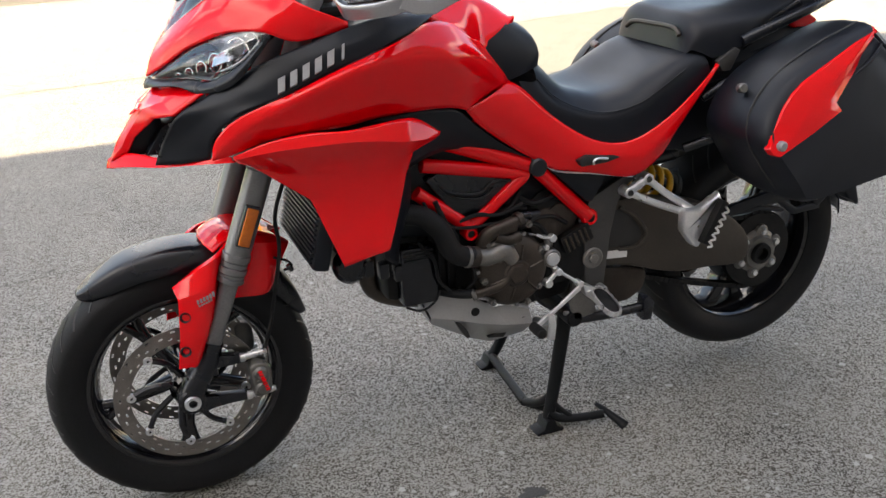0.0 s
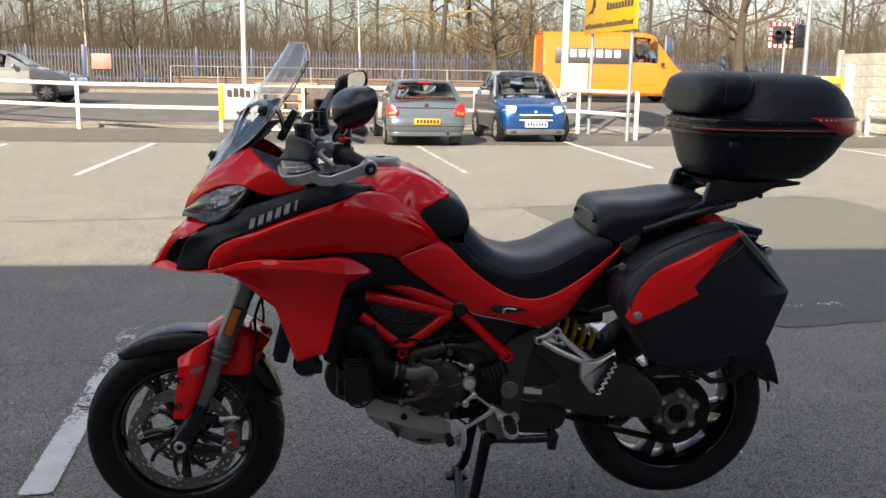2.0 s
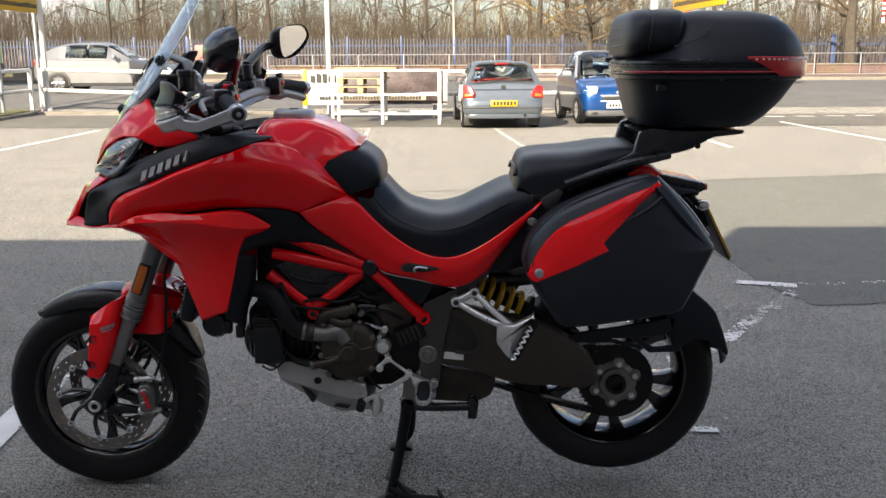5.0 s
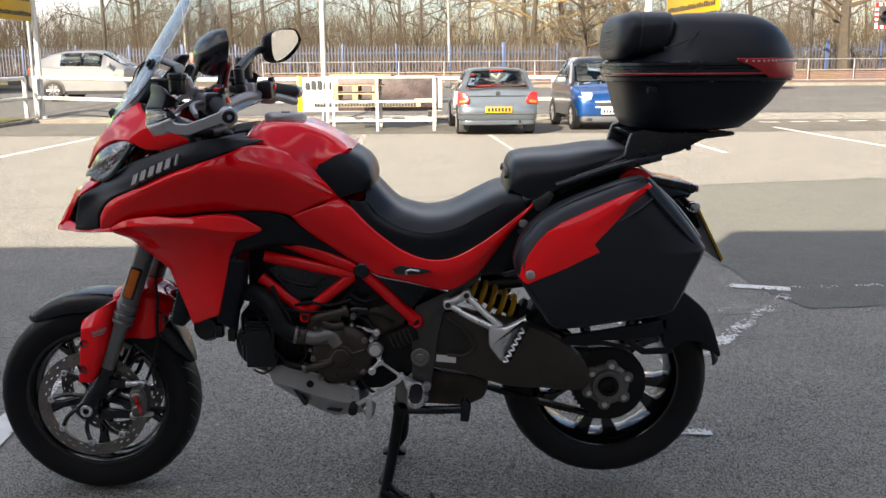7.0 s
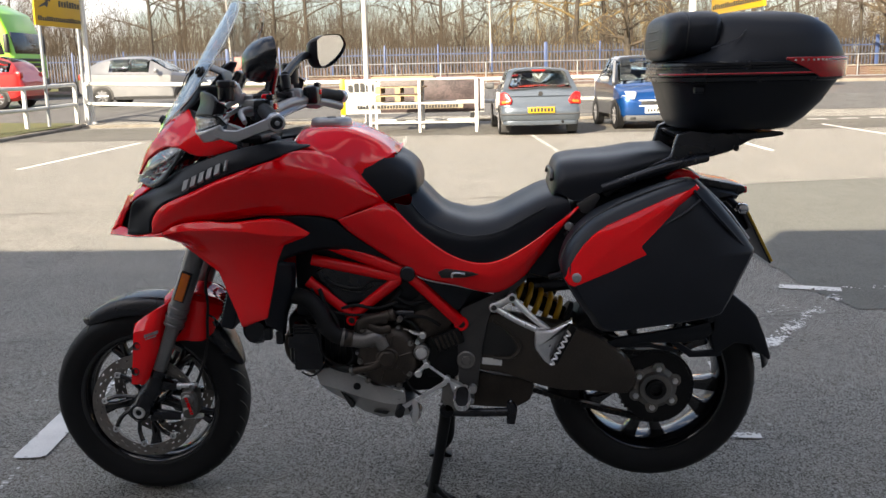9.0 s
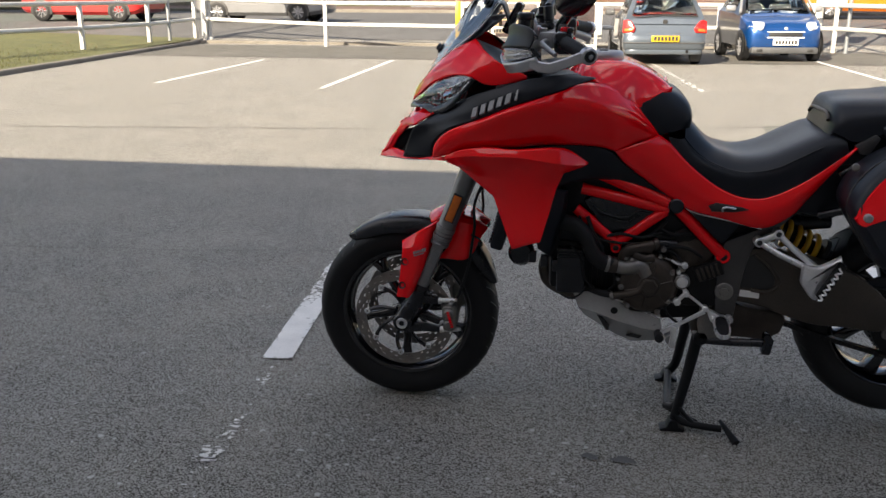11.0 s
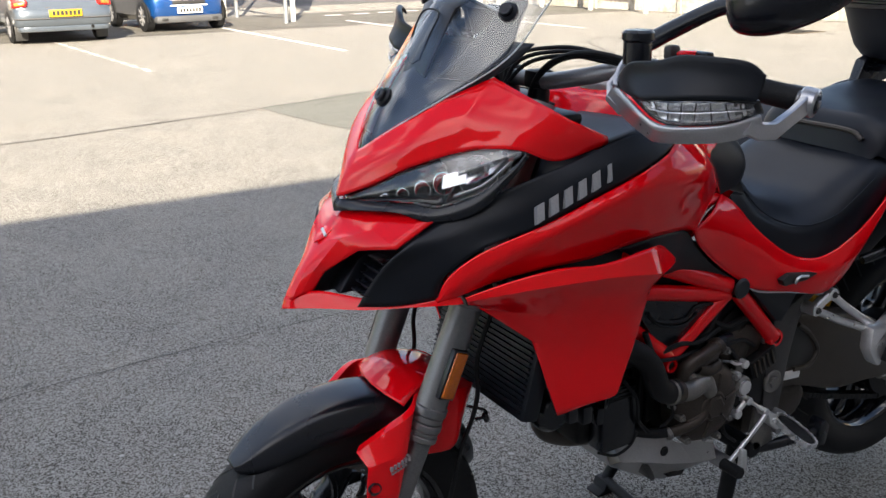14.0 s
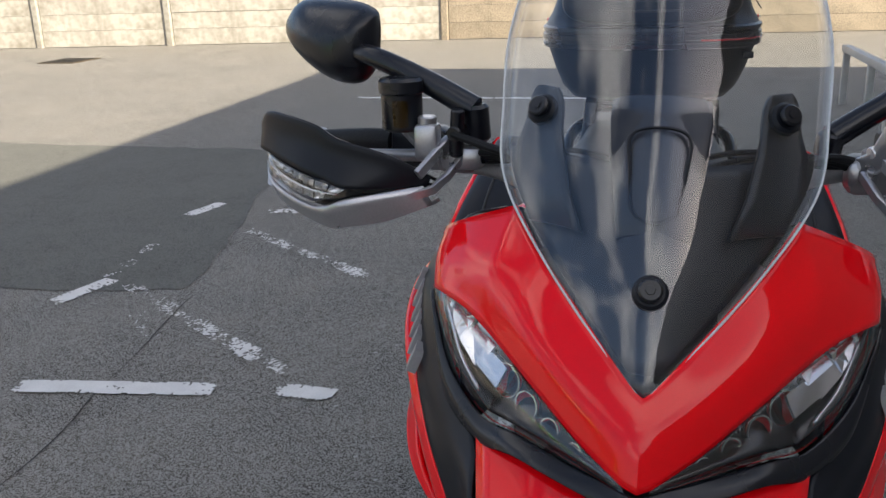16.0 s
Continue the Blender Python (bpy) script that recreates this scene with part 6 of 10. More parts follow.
whole("upper_fairing", [[r[:5] for r in (UP_LOW, UP_MID, UP_TOP)], [r[4:] for r in (UP_LOW, UP_MID, UP_TOP)]], RED, 0.004, 30, 6, label="glossy red upper fairing", sharp=20)

# ---- windscreen ----
SC = [(-0.703, 1.078), (-0.655, 1.165), (-0.607, 1.235), (-0.557, 1.305), (-0.505, 1.38), (-0.455, 1.452), (-0.430, 1.492)]
SWD = [0.004, 0.098, 0.158, 0.170, 0.172, 0.150, 0.105]


def screen_pt(v, u, off=0.0):
    P = by_knots([(x, w, z) for (x, z), w in zip(SC, SWD)], 241)
    p = P[min(240, max(0, round(v * 240)))]
    y = p.y * u
    return Vector((p.x + 1.10 * abs(y) ** 1.4 + off, y, p.z - 0.12 * y * y))


bm = bmesh.new()
grid(bm, [[screen_pt(i / 40, k / 10) for k in range(-10, 11)] for i in range(41)])
scr = part("windscreen", bm, SCREEN, bike, "tall clear windscreen", sharp=80)
scr.visible_shadow = False
thicken(scr, 0.003)
# pale colour paints the bright glint along the clear screen's edge
EDGE = mat("polished_screen_edge", (0.62, 0.65, 0.67), 0.25, 0, 0.1, 30, 300)
for s in (-1, 1):
    near("screen_edge", lambda b: tube(b, [screen_pt(i / 20, s) for i in range(21)], 0.0013, 6, 61), EDGE, scr, "pale tube painting the glint along the screen edge")
near("screen_edge", lambda b: tube(b, [screen_pt(1, k / 6) for k in range(-6, 7)], 0.0013, 6, 25), EDGE, scr, "pale tube painting the glint along the screen edge")
for c in (screen_pt(0.167, 0, -0.004), screen_pt(0.505, 0.735, -0.004), screen_pt(0.505, -0.735, -0.004)):
    n = Vector((-0.83, 3.4 * c.y, 0.55)).normalized()
    near("screen_screw", lambda b: (rod(b, c, c + n * 0.008, 0.0115, 18, 0.002), rod(b, c + n * 0.008, c + n * 0.0095, 0.005, 6)), BLACK_SATIN, scr, "black screen screw")
    near("screw_grommet", lambda b: rod(b, c - n * 0.012, c, 0.017, 18, 0.003), BLACK_MATT, scr)

# dark cowl and instrument hood behind the screen
bm = bmesh.new()
grid(bm, [[screen_pt(0.02 + 0.37 * i / 14, 0.97 * k / 8, 0.02 + 0.014 * i / 14) for k in range(-8, 9)] for i in range(15)])
COWL = mat("smooth_cowl_plastic", (0.008, 0.011, 0.018), 0.34, 0, 0.1, 3, 12, 0, rough_vary=0.02, spec=0.6)
thicken(part("screen_cowl", bm, COWL, bike, "black plastic cowl under the windscreen"), 0.003)


def cowl_arm(b):
    spans = [(0.24, 0.56, 0.97), (0.32, 0.58, 0.95), (0.40, 0.60, 0.91), (0.45, 0.625, 0.865), (0.49, 0.63, 0.845), (0.512, 0.637, 0.838), (0.528, 0.658, 0.817), (0.536, 0.68, 0.795)]
    grid(b, [[screen_pt(v, -(u1 + (u0 - u1) * k / 6), 0.009 + 0.005 * math.sin(math.pi * k / 6)) for k in range(7)] for v, u0, u1 in spans])


for o in twin("cowl_arm", cowl_arm, COWL, label="black arm up to the screen screw"):
    thicken(o, 0.005)
bm = bmesh.new()
P = [(-0.60, 1.20), (-0.575, 1.26), (-0.55, 1.31), (-0.52, 1.325), (-0.46, 1.30), (-0.44, 1.24)]
grid(bm, [[(x, w * k / 5, z - 0.006 * (k / 5) ** 4) for k in range(-5, 6)] for (x, z), w in zip(P, (0.036, 0.045, 0.05, 0.05, 0.052, 0.052))])
hood = part("instrument_hood", bm, COWL, bike, "black instrument hood")
thicken(hood, 0.006, 0.002)
bm = bmesh.new()
tube(bm, [(-0.598, -0.02, 1.222), (-0.583, -0.027, 1.262), (-0.566, -0.027, 1.293), (-0.562, 0, 1.300), (-0.566, 0.027, 1.293), (-0.583, 0.027, 1.262), (-0.598, 0.02, 1.222), (-0.602, 0, 1.214), (-0.598, -0.02, 1.222)], 0.0018, 6, 50)
part("hood_ridge", bm, BLACK_MATT, hood)
bm = bmesh.new()
m = Matrix.Translation((-0.435, 0, 1.255)) @ Matrix.Rotation(radians(28), 4, "Y")
block(bm, (-0.012, -0.047, -0.05), (0.012, 0.047, 0.05), 0.008, m)
part("instrument_display", bm, BLACK_GLOSS, bike, "dark instrument display")
for o in (scr, *scr.children, *[c for c in bike.children if c.name.startswith(("screen_cowl", "instrument_hood"))], *hood.children):
    leaned(o)
skin("fairing_inner", [[(-0.530, -0.141, 1.197), (-0.480, -0.218, 1.153), (-0.376, -0.235, 1.100)], [(-0.49, -0.12, 1.18), (-0.44, -0.16, 1.12), (-0.36, -0.19, 1.08)], [(-0.44, -0.05, 1.15), (-0.40, -0.1, 1.09), (-0.34, -0.13, 1.06)]],
     BLACK_MATT, 0.003, 14, 4, label="black inner fairing trim")

# ---- flanks, tank and seats ----
# added filler: keeps sunlit ground from showing through the panel gaps
near("inner_body", lambda b: prism(b, [(-0.60, 0.875), (-0.45, 0.975), (-0.25, 1.03), (-0.1, 0.99), (0.0, 0.92), (-0.1, 0.82), (-0.3, 0.80), (-0.5, 0.845)], -0.12, 0.15, 0.01), BLACK_MATT, label="black filler block added under the panels to close their gaps")
skin("side_band", [[(-0.758, -0.085, 0.840), (-0.738, -0.112, 0.893), (-0.711, -0.146, 0.941), (-0.657, -0.153, 0.972), (-0.60, -0.182, 1.008), (-0.53, -0.220, 1.044), (-0.46, -0.24, 1.068), (-0.38, -0.246, 1.092), (-0.28, -0.238, 1.107), (-0.19, -0.2, 1.098)],
                   [(-0.712, -0.128, 0.846), (-0.697, -0.142, 0.900), (-0.662, -0.168, 0.940), (-0.606, -0.198, 0.974), (-0.556, -0.225, 0.996), (-0.475, -0.254, 1.033), (-0.402, -0.268, 1.060), (-0.326, -0.262, 1.082), (-0.25, -0.243, 1.098), (-0.188, -0.202, 1.098)],
                   [(-0.657, -0.163, 0.856), (-0.647, -0.18, 0.90), (-0.602, -0.213, 0.944), (-0.553, -0.235, 0.965), (-0.505, -0.252, 0.983), (-0.42, -0.272, 1.02), (-0.345, -0.277, 1.046), (-0.272, -0.266, 1.07), (-0.22, -0.238, 1.088), (-0.187, -0.202, 1.097)]],
     BLACK_MATT, 0.005, 46, 6, label="matt black side band")
skin("flank", [[(-0.655, -0.165, 0.853), (-0.643, -0.183, 0.898), (-0.599, -0.215, 0.941), (-0.505, -0.254, 0.981), (-0.42, -0.275, 1.017), (-0.345, -0.28, 1.043), (-0.272, -0.269, 1.067), (-0.219, -0.241, 1.086), (-0.15, -0.203, 1.075), (-0.068, -0.165, 1.023)],
               [(-0.654, -0.168, 0.853), (-0.634, -0.192, 0.884), (-0.582, -0.226, 0.924), (-0.49, -0.268, 0.973), (-0.418, -0.289, 1.004), (-0.342, -0.295, 1.024), (-0.271, -0.286, 1.026), (-0.173, -0.262, 1.024), (-0.09, -0.21, 1.003), (0.0, -0.144, 0.936)],
               [(-0.652, -0.167, 0.853), (-0.62, -0.188, 0.868), (-0.57, -0.215, 0.898), (-0.495, -0.25, 0.938), (-0.414, -0.268, 0.958), (-0.337, -0.274, 0.972), (-0.255, -0.264, 0.972), (-0.18, -0.246, 0.968), (-0.115, -0.218, 0.95), (-0.06, -0.17, 0.914)],
               [(-0.650, -0.166, 0.853), (-0.61, -0.184, 0.866), (-0.56, -0.204, 0.884), (-0.50, -0.232, 0.900), (-0.41, -0.243, 0.904), (-0.332, -0.243, 0.913), (-0.244, -0.232, 0.914), (-0.186, -0.222, 0.911), (-0.15, -0.21, 0.904), (-0.122, -0.199, 0.894)]],
     RED, 0.004, 50, 6, label="glossy red flank panel beside the tank")
LET = []
for i in range(6):
    f = i / 5
    c = Vector((-0.518, -0.2515, 1.0)).lerp(Vector((-0.399, -0.2735, 1.053)), f)
    LET.append(c)


def brand_bar(i):
    def make(b):
        c = LET[i]
        d = Vector((0.92, -0.06, 0.39)).normalized()
        up = Vector((0.18, 0.33, 0.9)).normalized()
        nn = d.cross(up).normalized()
        if nn.y > 0:
            nn = -nn
        w, h = (0.0075, 0.014) if i < 5 else (0.003, 0.014)
        q = [c - d * w - up * h, c + d * w - up * h, c + d * w + up * h, c - d * w + up * h]
        vs = [b.verts.new(p + nn * 0.0065) for p in q]
        f = b.faces.new(vs)
        r = bmesh.ops.extrude_face_region(b, geom=[f])
        for v in [g for g in r["geom"] if isinstance(g, bmesh.types.BMVert)]:
            v.co -= nn * 0.012
    return make


for i in range(6):
    twin("brand_bar", brand_bar(i), LETTER, label="pale grey printed bar")
whole("tank", [[(-0.275, 0, 1.097), (-0.238, 0, 1.134), (-0.20, 0, 1.142), (-0.11, 0, 1.141), (-0.05, 0, 1.124), (0.0, 0, 1.096), (0.036, 0, 1.064)],
               [(-0.268, -0.06, 1.097), (-0.232, -0.065, 1.133), (-0.19, -0.07, 1.140), (-0.105, -0.07, 1.137), (-0.05, -0.065, 1.120), (0.0, -0.06, 1.093), (0.036, -0.055, 1.063)],
               [(-0.256, -0.11, 1.099), (-0.22, -0.12, 1.129), (-0.178, -0.125, 1.134), (-0.1, -0.12, 1.126), (-0.05, -0.112, 1.104), (0.0, -0.10, 1.084), (0.036, -0.09, 1.064)],
               [(-0.245, -0.15, 1.098), (-0.21, -0.185, 1.095), (-0.17, -0.202, 1.084), (-0.11, -0.19, 1.050), (-0.067, -0.166, 1.023), (-0.008, -0.142, 1.046), (0.033, -0.118, 1.068)],
               [(-0.24, -0.14, 1.072), (-0.205, -0.17, 1.065), (-0.165, -0.185, 1.052), (-0.105, -0.172, 1.018), (-0.06, -0.15, 0.992), (-0.005, -0.128, 1.012), (0.03, -0.105, 1.036)]],
      RED, 0, 34, 5, label="glossy red fuel tank")
bm = bmesh.new()
lathe(bm, [(0.0, 0.012), (0.03, 0.012), (0.034, 0.015), (0.052, 0.014), (0.058, 0.009), (0.06, 0.0), (0.06, -0.02)], (-0.163, 0.01, 1.147), 40, "z")
cap = part("fuel_cap", bm, SILVER_PAINT, bike, "round grey fuel cap")
near("cap_lock", lambda b: lathe(b, [(0.0, 0.018), (0.012, 0.017), (0.014, 0.012)], (-0.163, 0.01, 1.147), 16, "z"), DARK_METAL, cap)
skin("tank_shroud", [[(-0.40, -0.05, 1.075), (-0.34, -0.05, 1.095), (-0.28, -0.04, 1.105), (-0.265, -0.04, 1.106)], [(-0.40, -0.13, 1.07), (-0.34, -0.14, 1.09), (-0.28, -0.13, 1.108), (-0.252, -0.13, 1.108)],
                     [(-0.42, -0.22, 1.078), (-0.35, -0.24, 1.096), (-0.28, -0.236, 1.106), (-0.225, -0.19, 1.103)]], BLACK_MATT, 0.004, 16, 4, label="black shroud ahead of the tank")
whole("tank_pad", [[(0.034, 0, 1.060), (0.064, 0, 1.048), (0.090, 0, 1.020), (0.102, 0, 0.984), (0.097, 0, 0.952)],
                   [(0.034, -0.085, 1.060), (0.058, -0.09, 1.046), (0.084, -0.096, 1.020), (0.096, -0.098, 0.986), (0.093, -0.1, 0.954)],
                   [(0.012, -0.128, 1.058), (0.037, -0.13, 1.034), (0.067, -0.132, 1.004), (0.080, -0.132, 0.979), (0.077, -0.13, 0.954)],
                   [(-0.030, -0.152, 1.036), (-0.012, -0.154, 1.012), (0.012, -0.152, 0.980), (0.030, -0.148, 0.957), (0.040, -0.145, 0.945)],
                   [(-0.067, -0.163, 1.020), (-0.052, -0.163, 1.000), (-0.030, -0.157, 0.970), (-0.012, -0.149, 0.947), (0.004, -0.143, 0.933)]],
      VINYL, 0, 20, 5, label="black padded tank end")
whole("seat", [[(0.070, 0, 1.0), (0.15, 0, 0.908), (0.204, 0, 0.881), (0.252, 0, 0.874), (0.316, 0, 0.885), (0.378, 0, 0.915), (0.441, 0, 0.946), (0.50, 0, 0.960)],
               [(0.070, -0.08, 0.992), (0.15, -0.09, 0.905), (0.204, -0.105, 0.879), (0.252, -0.115, 0.871), (0.316, -0.125, 0.882), (0.378, -0.13, 0.911), (0.441, -0.13, 0.941), (0.50, -0.13, 0.955)],
               [(0.075, -0.138, 0.928), (0.115, -0.150, 0.879), (0.18, -0.163, 0.844), (0.244, -0.172, 0.832), (0.32, -0.178, 0.844), (0.385, -0.178, 0.876), (0.447, -0.174, 0.909), (0.51, -0.165, 0.932)],
               [(0.028, -0.145, 0.930), (0.054, -0.153, 0.885), (0.10, -0.160, 0.835), (0.162, -0.166, 0.785), (0.224, -0.172, 0.757), (0.285, -0.177, 0.757), (0.392, -0.185, 0.805), (0.52, -0.170, 0.900)]],
      VINYL, 0, 44, 7, label="black rider seat with a stitched side")
twin("seat_seam", lambda b: tube(b, [(0.075, -0.139, 0.929), (0.115, -0.151, 0.886), (0.18, -0.164, 0.851), (0.244, -0.173, 0.839), (0.32, -0.179, 0.851), (0.385, -0.179, 0.883), (0.447, -0.175, 0.916)], 0.0016, 5), BLACK_MATT)
whole("pillion_seat", [[(0.462, 0, 0.955), (0.48, 0, 1.023), (0.52, 0, 1.041), (0.627, 0, 1.049), (0.72, 0, 1.062), (0.80, 0, 1.067)],
                       [(0.462, -0.09, 0.952), (0.48, -0.105, 1.019), (0.52, -0.11, 1.037), (0.627, -0.115, 1.046), (0.72, -0.115, 1.059), (0.80, -0.11, 1.062)],
                       [(0.466, -0.135, 0.945), (0.488, -0.155, 0.988), (0.53, -0.163, 1.002), (0.625, -0.168, 1.018), (0.71, -0.152, 1.034), (0.80, -0.135, 1.056)],
                       [(0.476, -0.15, 0.955), (0.50, -0.166, 0.945), (0.535, -0.172, 0.934), (0.622, -0.178, 0.967), (0.69, -0.162, 1.009), (0.80, -0.14, 1.052)]],
      VINYL, 0, 34, 6, label="black raised pillion seat")
near("seat_gap_trim", lambda b: tube(b, [(0.466, -0.115, 0.985), (0.468, -0.095, 0.998), (0.468, 0, 1.003), (0.468, 0.095, 0.998), (0.466, 0.115, 0.985)], 0.006, 8), SWING)
SC_T = [(0.003, -0.144, 0.934), (0.035, -0.152, 0.912), (0.081, -0.16, 0.865), (0.127, -0.166, 0.826), (0.189, -0.172, 0.786), (0.252, -0.178, 0.766), (0.315, -0.184, 0.772), (0.392, -0.192, 0.813), (0.477, -0.189, 0.875), (0.555, -0.167, 0.934)]
SC_B = [(-0.122, -0.199, 0.893), (-0.088, -0.185, 0.854), (-0.014, -0.166, 0.797), (0.063, -0.163, 0.746), (0.10, -0.168, 0.724), (0.2, -0.178, 0.702), (0.303, -0.183, 0.681), (0.377, -0.185, 0.72), (0.424, -0.178, 0.775), (0.54, -0.170, 0.925)]
SC_M = [tuple(Vector(a).lerp(Vector(b), 0.45) + Vector((0, -0.010, 0.0))) for a, b in zip(SC_T, SC_B)]
skin("side_cover", [SC_T, SC_M, SC_B], RED, 0.004, 46, 6, label="glossy red side cover under the seat")
# raised black piece in place of a hole, painting the slot's shade
twin("cover_slot", lambda b: prism(b, [(0.150, 0.741), (0.172, 0.751), (0.245, 0.741), (0.262, 0.735), (0.225, 0.727), (0.16, 0.726)], -0.196, -0.178, 0.002), SIGN_BLACK, label="black piece painting the shade of the side cover's grip slot")
twin("slot_loop", lambda b: tube(b, [(0.19, -0.197, 0.728), (0.188, -0.2, 0.736), (0.198, -0.2, 0.741), (0.225, -0.2, 0.738)], 0.003, 6), SILVER)

# red panel beside the radiator
skin("radiator_panel", [[(-0.617, -0.192, 0.861), (-0.557, -0.232, 0.889), (-0.481, -0.254, 0.902), (-0.40, -0.272, 0.901), (-0.30, -0.268, 0.909), (-0.25, -0.247, 0.899), (-0.196, -0.227, 0.862)],
                        [(-0.615, -0.194, 0.856), (-0.55, -0.241, 0.873), (-0.47, -0.270, 0.880), (-0.38, -0.286, 0.880), (-0.295, -0.287, 0.869), (-0.25, -0.265, 0.862), (-0.2, -0.232, 0.857)],
                        [(-0.606, -0.182, 0.845), (-0.545, -0.212, 0.843), (-0.475, -0.235, 0.843), (-0.39, -0.256, 0.842), (-0.32, -0.268, 0.838), (-0.285, -0.262, 0.836), (-0.264, -0.245, 0.835)],
                        [(-0.575, -0.162, 0.828), (-0.53, -0.180, 0.815), (-0.475, -0.205, 0.805), (-0.41, -0.23, 0.80), (-0.345, -0.247, 0.795), (-0.31, -0.25, 0.793), (-0.282, -0.246, 0.79)],
                        [(-0.468, -0.172, 0.745), (-0.445, -0.184, 0.738), (-0.42, -0.197, 0.732), (-0.385, -0.215, 0.726), (-0.345, -0.232, 0.722), (-0.32, -0.24, 0.72), (-0.299, -0.243, 0.718)],
                        [(-0.427, -0.174, 0.632), (-0.415, -0.182, 0.632), (-0.40, -0.19, 0.632), (-0.38, -0.202, 0.632), (-0.355, -0.218, 0.632), (-0.338, -0.228, 0.633), (-0.321, -0.235, 0.634)],
                        [(-0.410, -0.176, 0.584), (-0.40, -0.182, 0.588), (-0.385, -0.19, 0.595), (-0.37, -0.2, 0.603), (-0.35, -0.214, 0.613), (-0.337, -0.224, 0.619), (-0.323, -0.231, 0.626)]],
     RED, 0.006, 40, 5, across=False, label="glossy red radiator side panel", sharp=25)
skin("panel_return", [[(-0.606, -0.18, 0.843), (-0.532, -0.152, 0.811), (-0.468, -0.17, 0.745), (-0.427, -0.172, 0.632), (-0.41, -0.174, 0.584)],
                      [(-0.58, -0.12, 0.835), (-0.50, -0.12, 0.80), (-0.44, -0.15, 0.73), (-0.40, -0.155, 0.64), (-0.39, -0.16, 0.59)]], BLACK_MATT, 0.004, 24, 3, label="black inner edge of the panel")
skin("tank_infill", [[(-0.34, -0.237, 0.907), (-0.25, -0.229, 0.912), (-0.186, -0.216, 0.907), (-0.142, -0.2, 0.896), (-0.09, -0.178, 0.853), (-0.02, -0.158, 0.797), (0.06, -0.152, 0.748)],
                     [(-0.30, -0.236, 0.875), (-0.24, -0.224, 0.873), (-0.185, -0.206, 0.868), (-0.142, -0.19, 0.855), (-0.1, -0.172, 0.826), (-0.03, -0.152, 0.782), (0.05, -0.147, 0.74)],
                     [(-0.30, -0.236, 0.77), (-0.265, -0.215, 0.79), (-0.22, -0.19, 0.80), (-0.17, -0.17, 0.805), (-0.11, -0.155, 0.798), (-0.04, -0.145, 0.765), (0.04, -0.142, 0.732)]],
     BLACK_MATT, 0.004, 30, 5, label="matt black infill below the tank")
skin("radiator_shroud", [[(-0.30, -0.236, 0.79), (-0.31, -0.236, 0.72), (-0.332, -0.228, 0.632), (-0.33, -0.22, 0.60)], [(-0.25, -0.18, 0.77), (-0.255, -0.175, 0.70), (-0.28, -0.17, 0.62), (-0.29, -0.17, 0.56)]], BLACK_MATT, 0.004, 16, 4, label="black shroud behind the red panel")
bm = bmesh.new()
m = Matrix.Translation((-0.43, 0, 0.70)) @ Matrix.Rotation(radians(14), 4, "Y")
block(bm, (-0.02, -0.165, -0.13), (0.02, 0.165, 0.12), 0.01, m)
rad = part("radiator", bm, BLACK_MATT, bike, "black finned radiator")
for i in range(22):
    bm = bmesh.new()
    block(bm, (-0.026, -0.155, -0.115 + 0.0105 * i), (-0.019, 0.155, -0.111 + 0.0105 * i), 0, m)
    part("fin", bm, BLACK_MATT, rad)
near("oil_cooler", lambda b: block(b, (-0.41, -0.14, 0.525), (-0.36, 0.14, 0.585), 0.012), DARK_METAL, label="dark oil cooler")
twin("horn", lambda b: lathe(b, [(0.0, -0.02), (0.03, -0.022), (0.04, -0.01), (0.04, 0.01), (0.02, 0.02)], (-0.385, -0.12, 0.56), 24), BLACK_SATIN)
for i in range(4):
    near("cooler_bracket", lambda b: block(b, (-0.36 + 0.035 * i, -0.15, 0.535 - 0.012 * i), (-0.338 + 0.035 * i, -0.12, 0.572 - 0.012 * i), 0.004), BLACK_SATIN)

# ---- frame ----
for a, b_, r in (((-0.16, -0.142, 0.818), (0.06, -0.146, 0.731), 0.019), ((-0.21, -0.138, 0.770), (0.045, -0.144, 0.716), 0.0165), ((0.06, -0.147, 0.731), (0.209, -0.138, 0.583), 0.018),
                 ((0.035, -0.143, 0.712), (-0.098, -0.138, 0.61), 0.0165), ((-0.225, -0.135, 0.708), (-0.105, -0.138, 0.612), 0.0165), ((-0.16, -0.142, 0.815), (-0.23, -0.15, 0.85), 0.019)):
    twin("frame_tube", lambda b: tube(b, [a, b_], r, 16), RED, label="red painted frame tube")
for x, z, r in ((0.21, 0.581, 0.021), (-0.102, 0.594, 0.017)):
    twin("frame_boss", lambda b: lathe(b, [(r * 0.53, -0.152), (r * 0.86, -0.152), (r, -0.148), (r, -0.12)], (x, 0, z), 24), RED)
    # black floor painted in for the shade of the boss hole
    twin("boss_bore", lambda b: lathe(b, [(0.0, -0.146), (r * 0.57, -0.146)], (x, 0, z), 20), SIGN_BLACK)
twin("frame_cap", lambda b: lathe(b, [(0.0, -0.172), (0.018, -0.172), (0.022, -0.168), (0.0235, -0.15), (0.0235, -0.13)], (0.063, 0, 0.732), 24), BLACK_SATIN, label="round black frame cap")
twin("frame_plate", lambda b: prism(b, [(0.40, 0.712), (0.385, 0.722), (0.306, 0.668), (0.212, 0.625), (0.204, 0.60), (0.198, 0.544), (0.20, 0.388), (0.254, 0.385), (0.262, 0.45), (0.272, 0.524), (0.29, 0.60), (0.31, 0.638), (0.36, 0.672)], -0.142, -0.118, 0.005), PLATE_GREY, label="grey cast frame side plate")
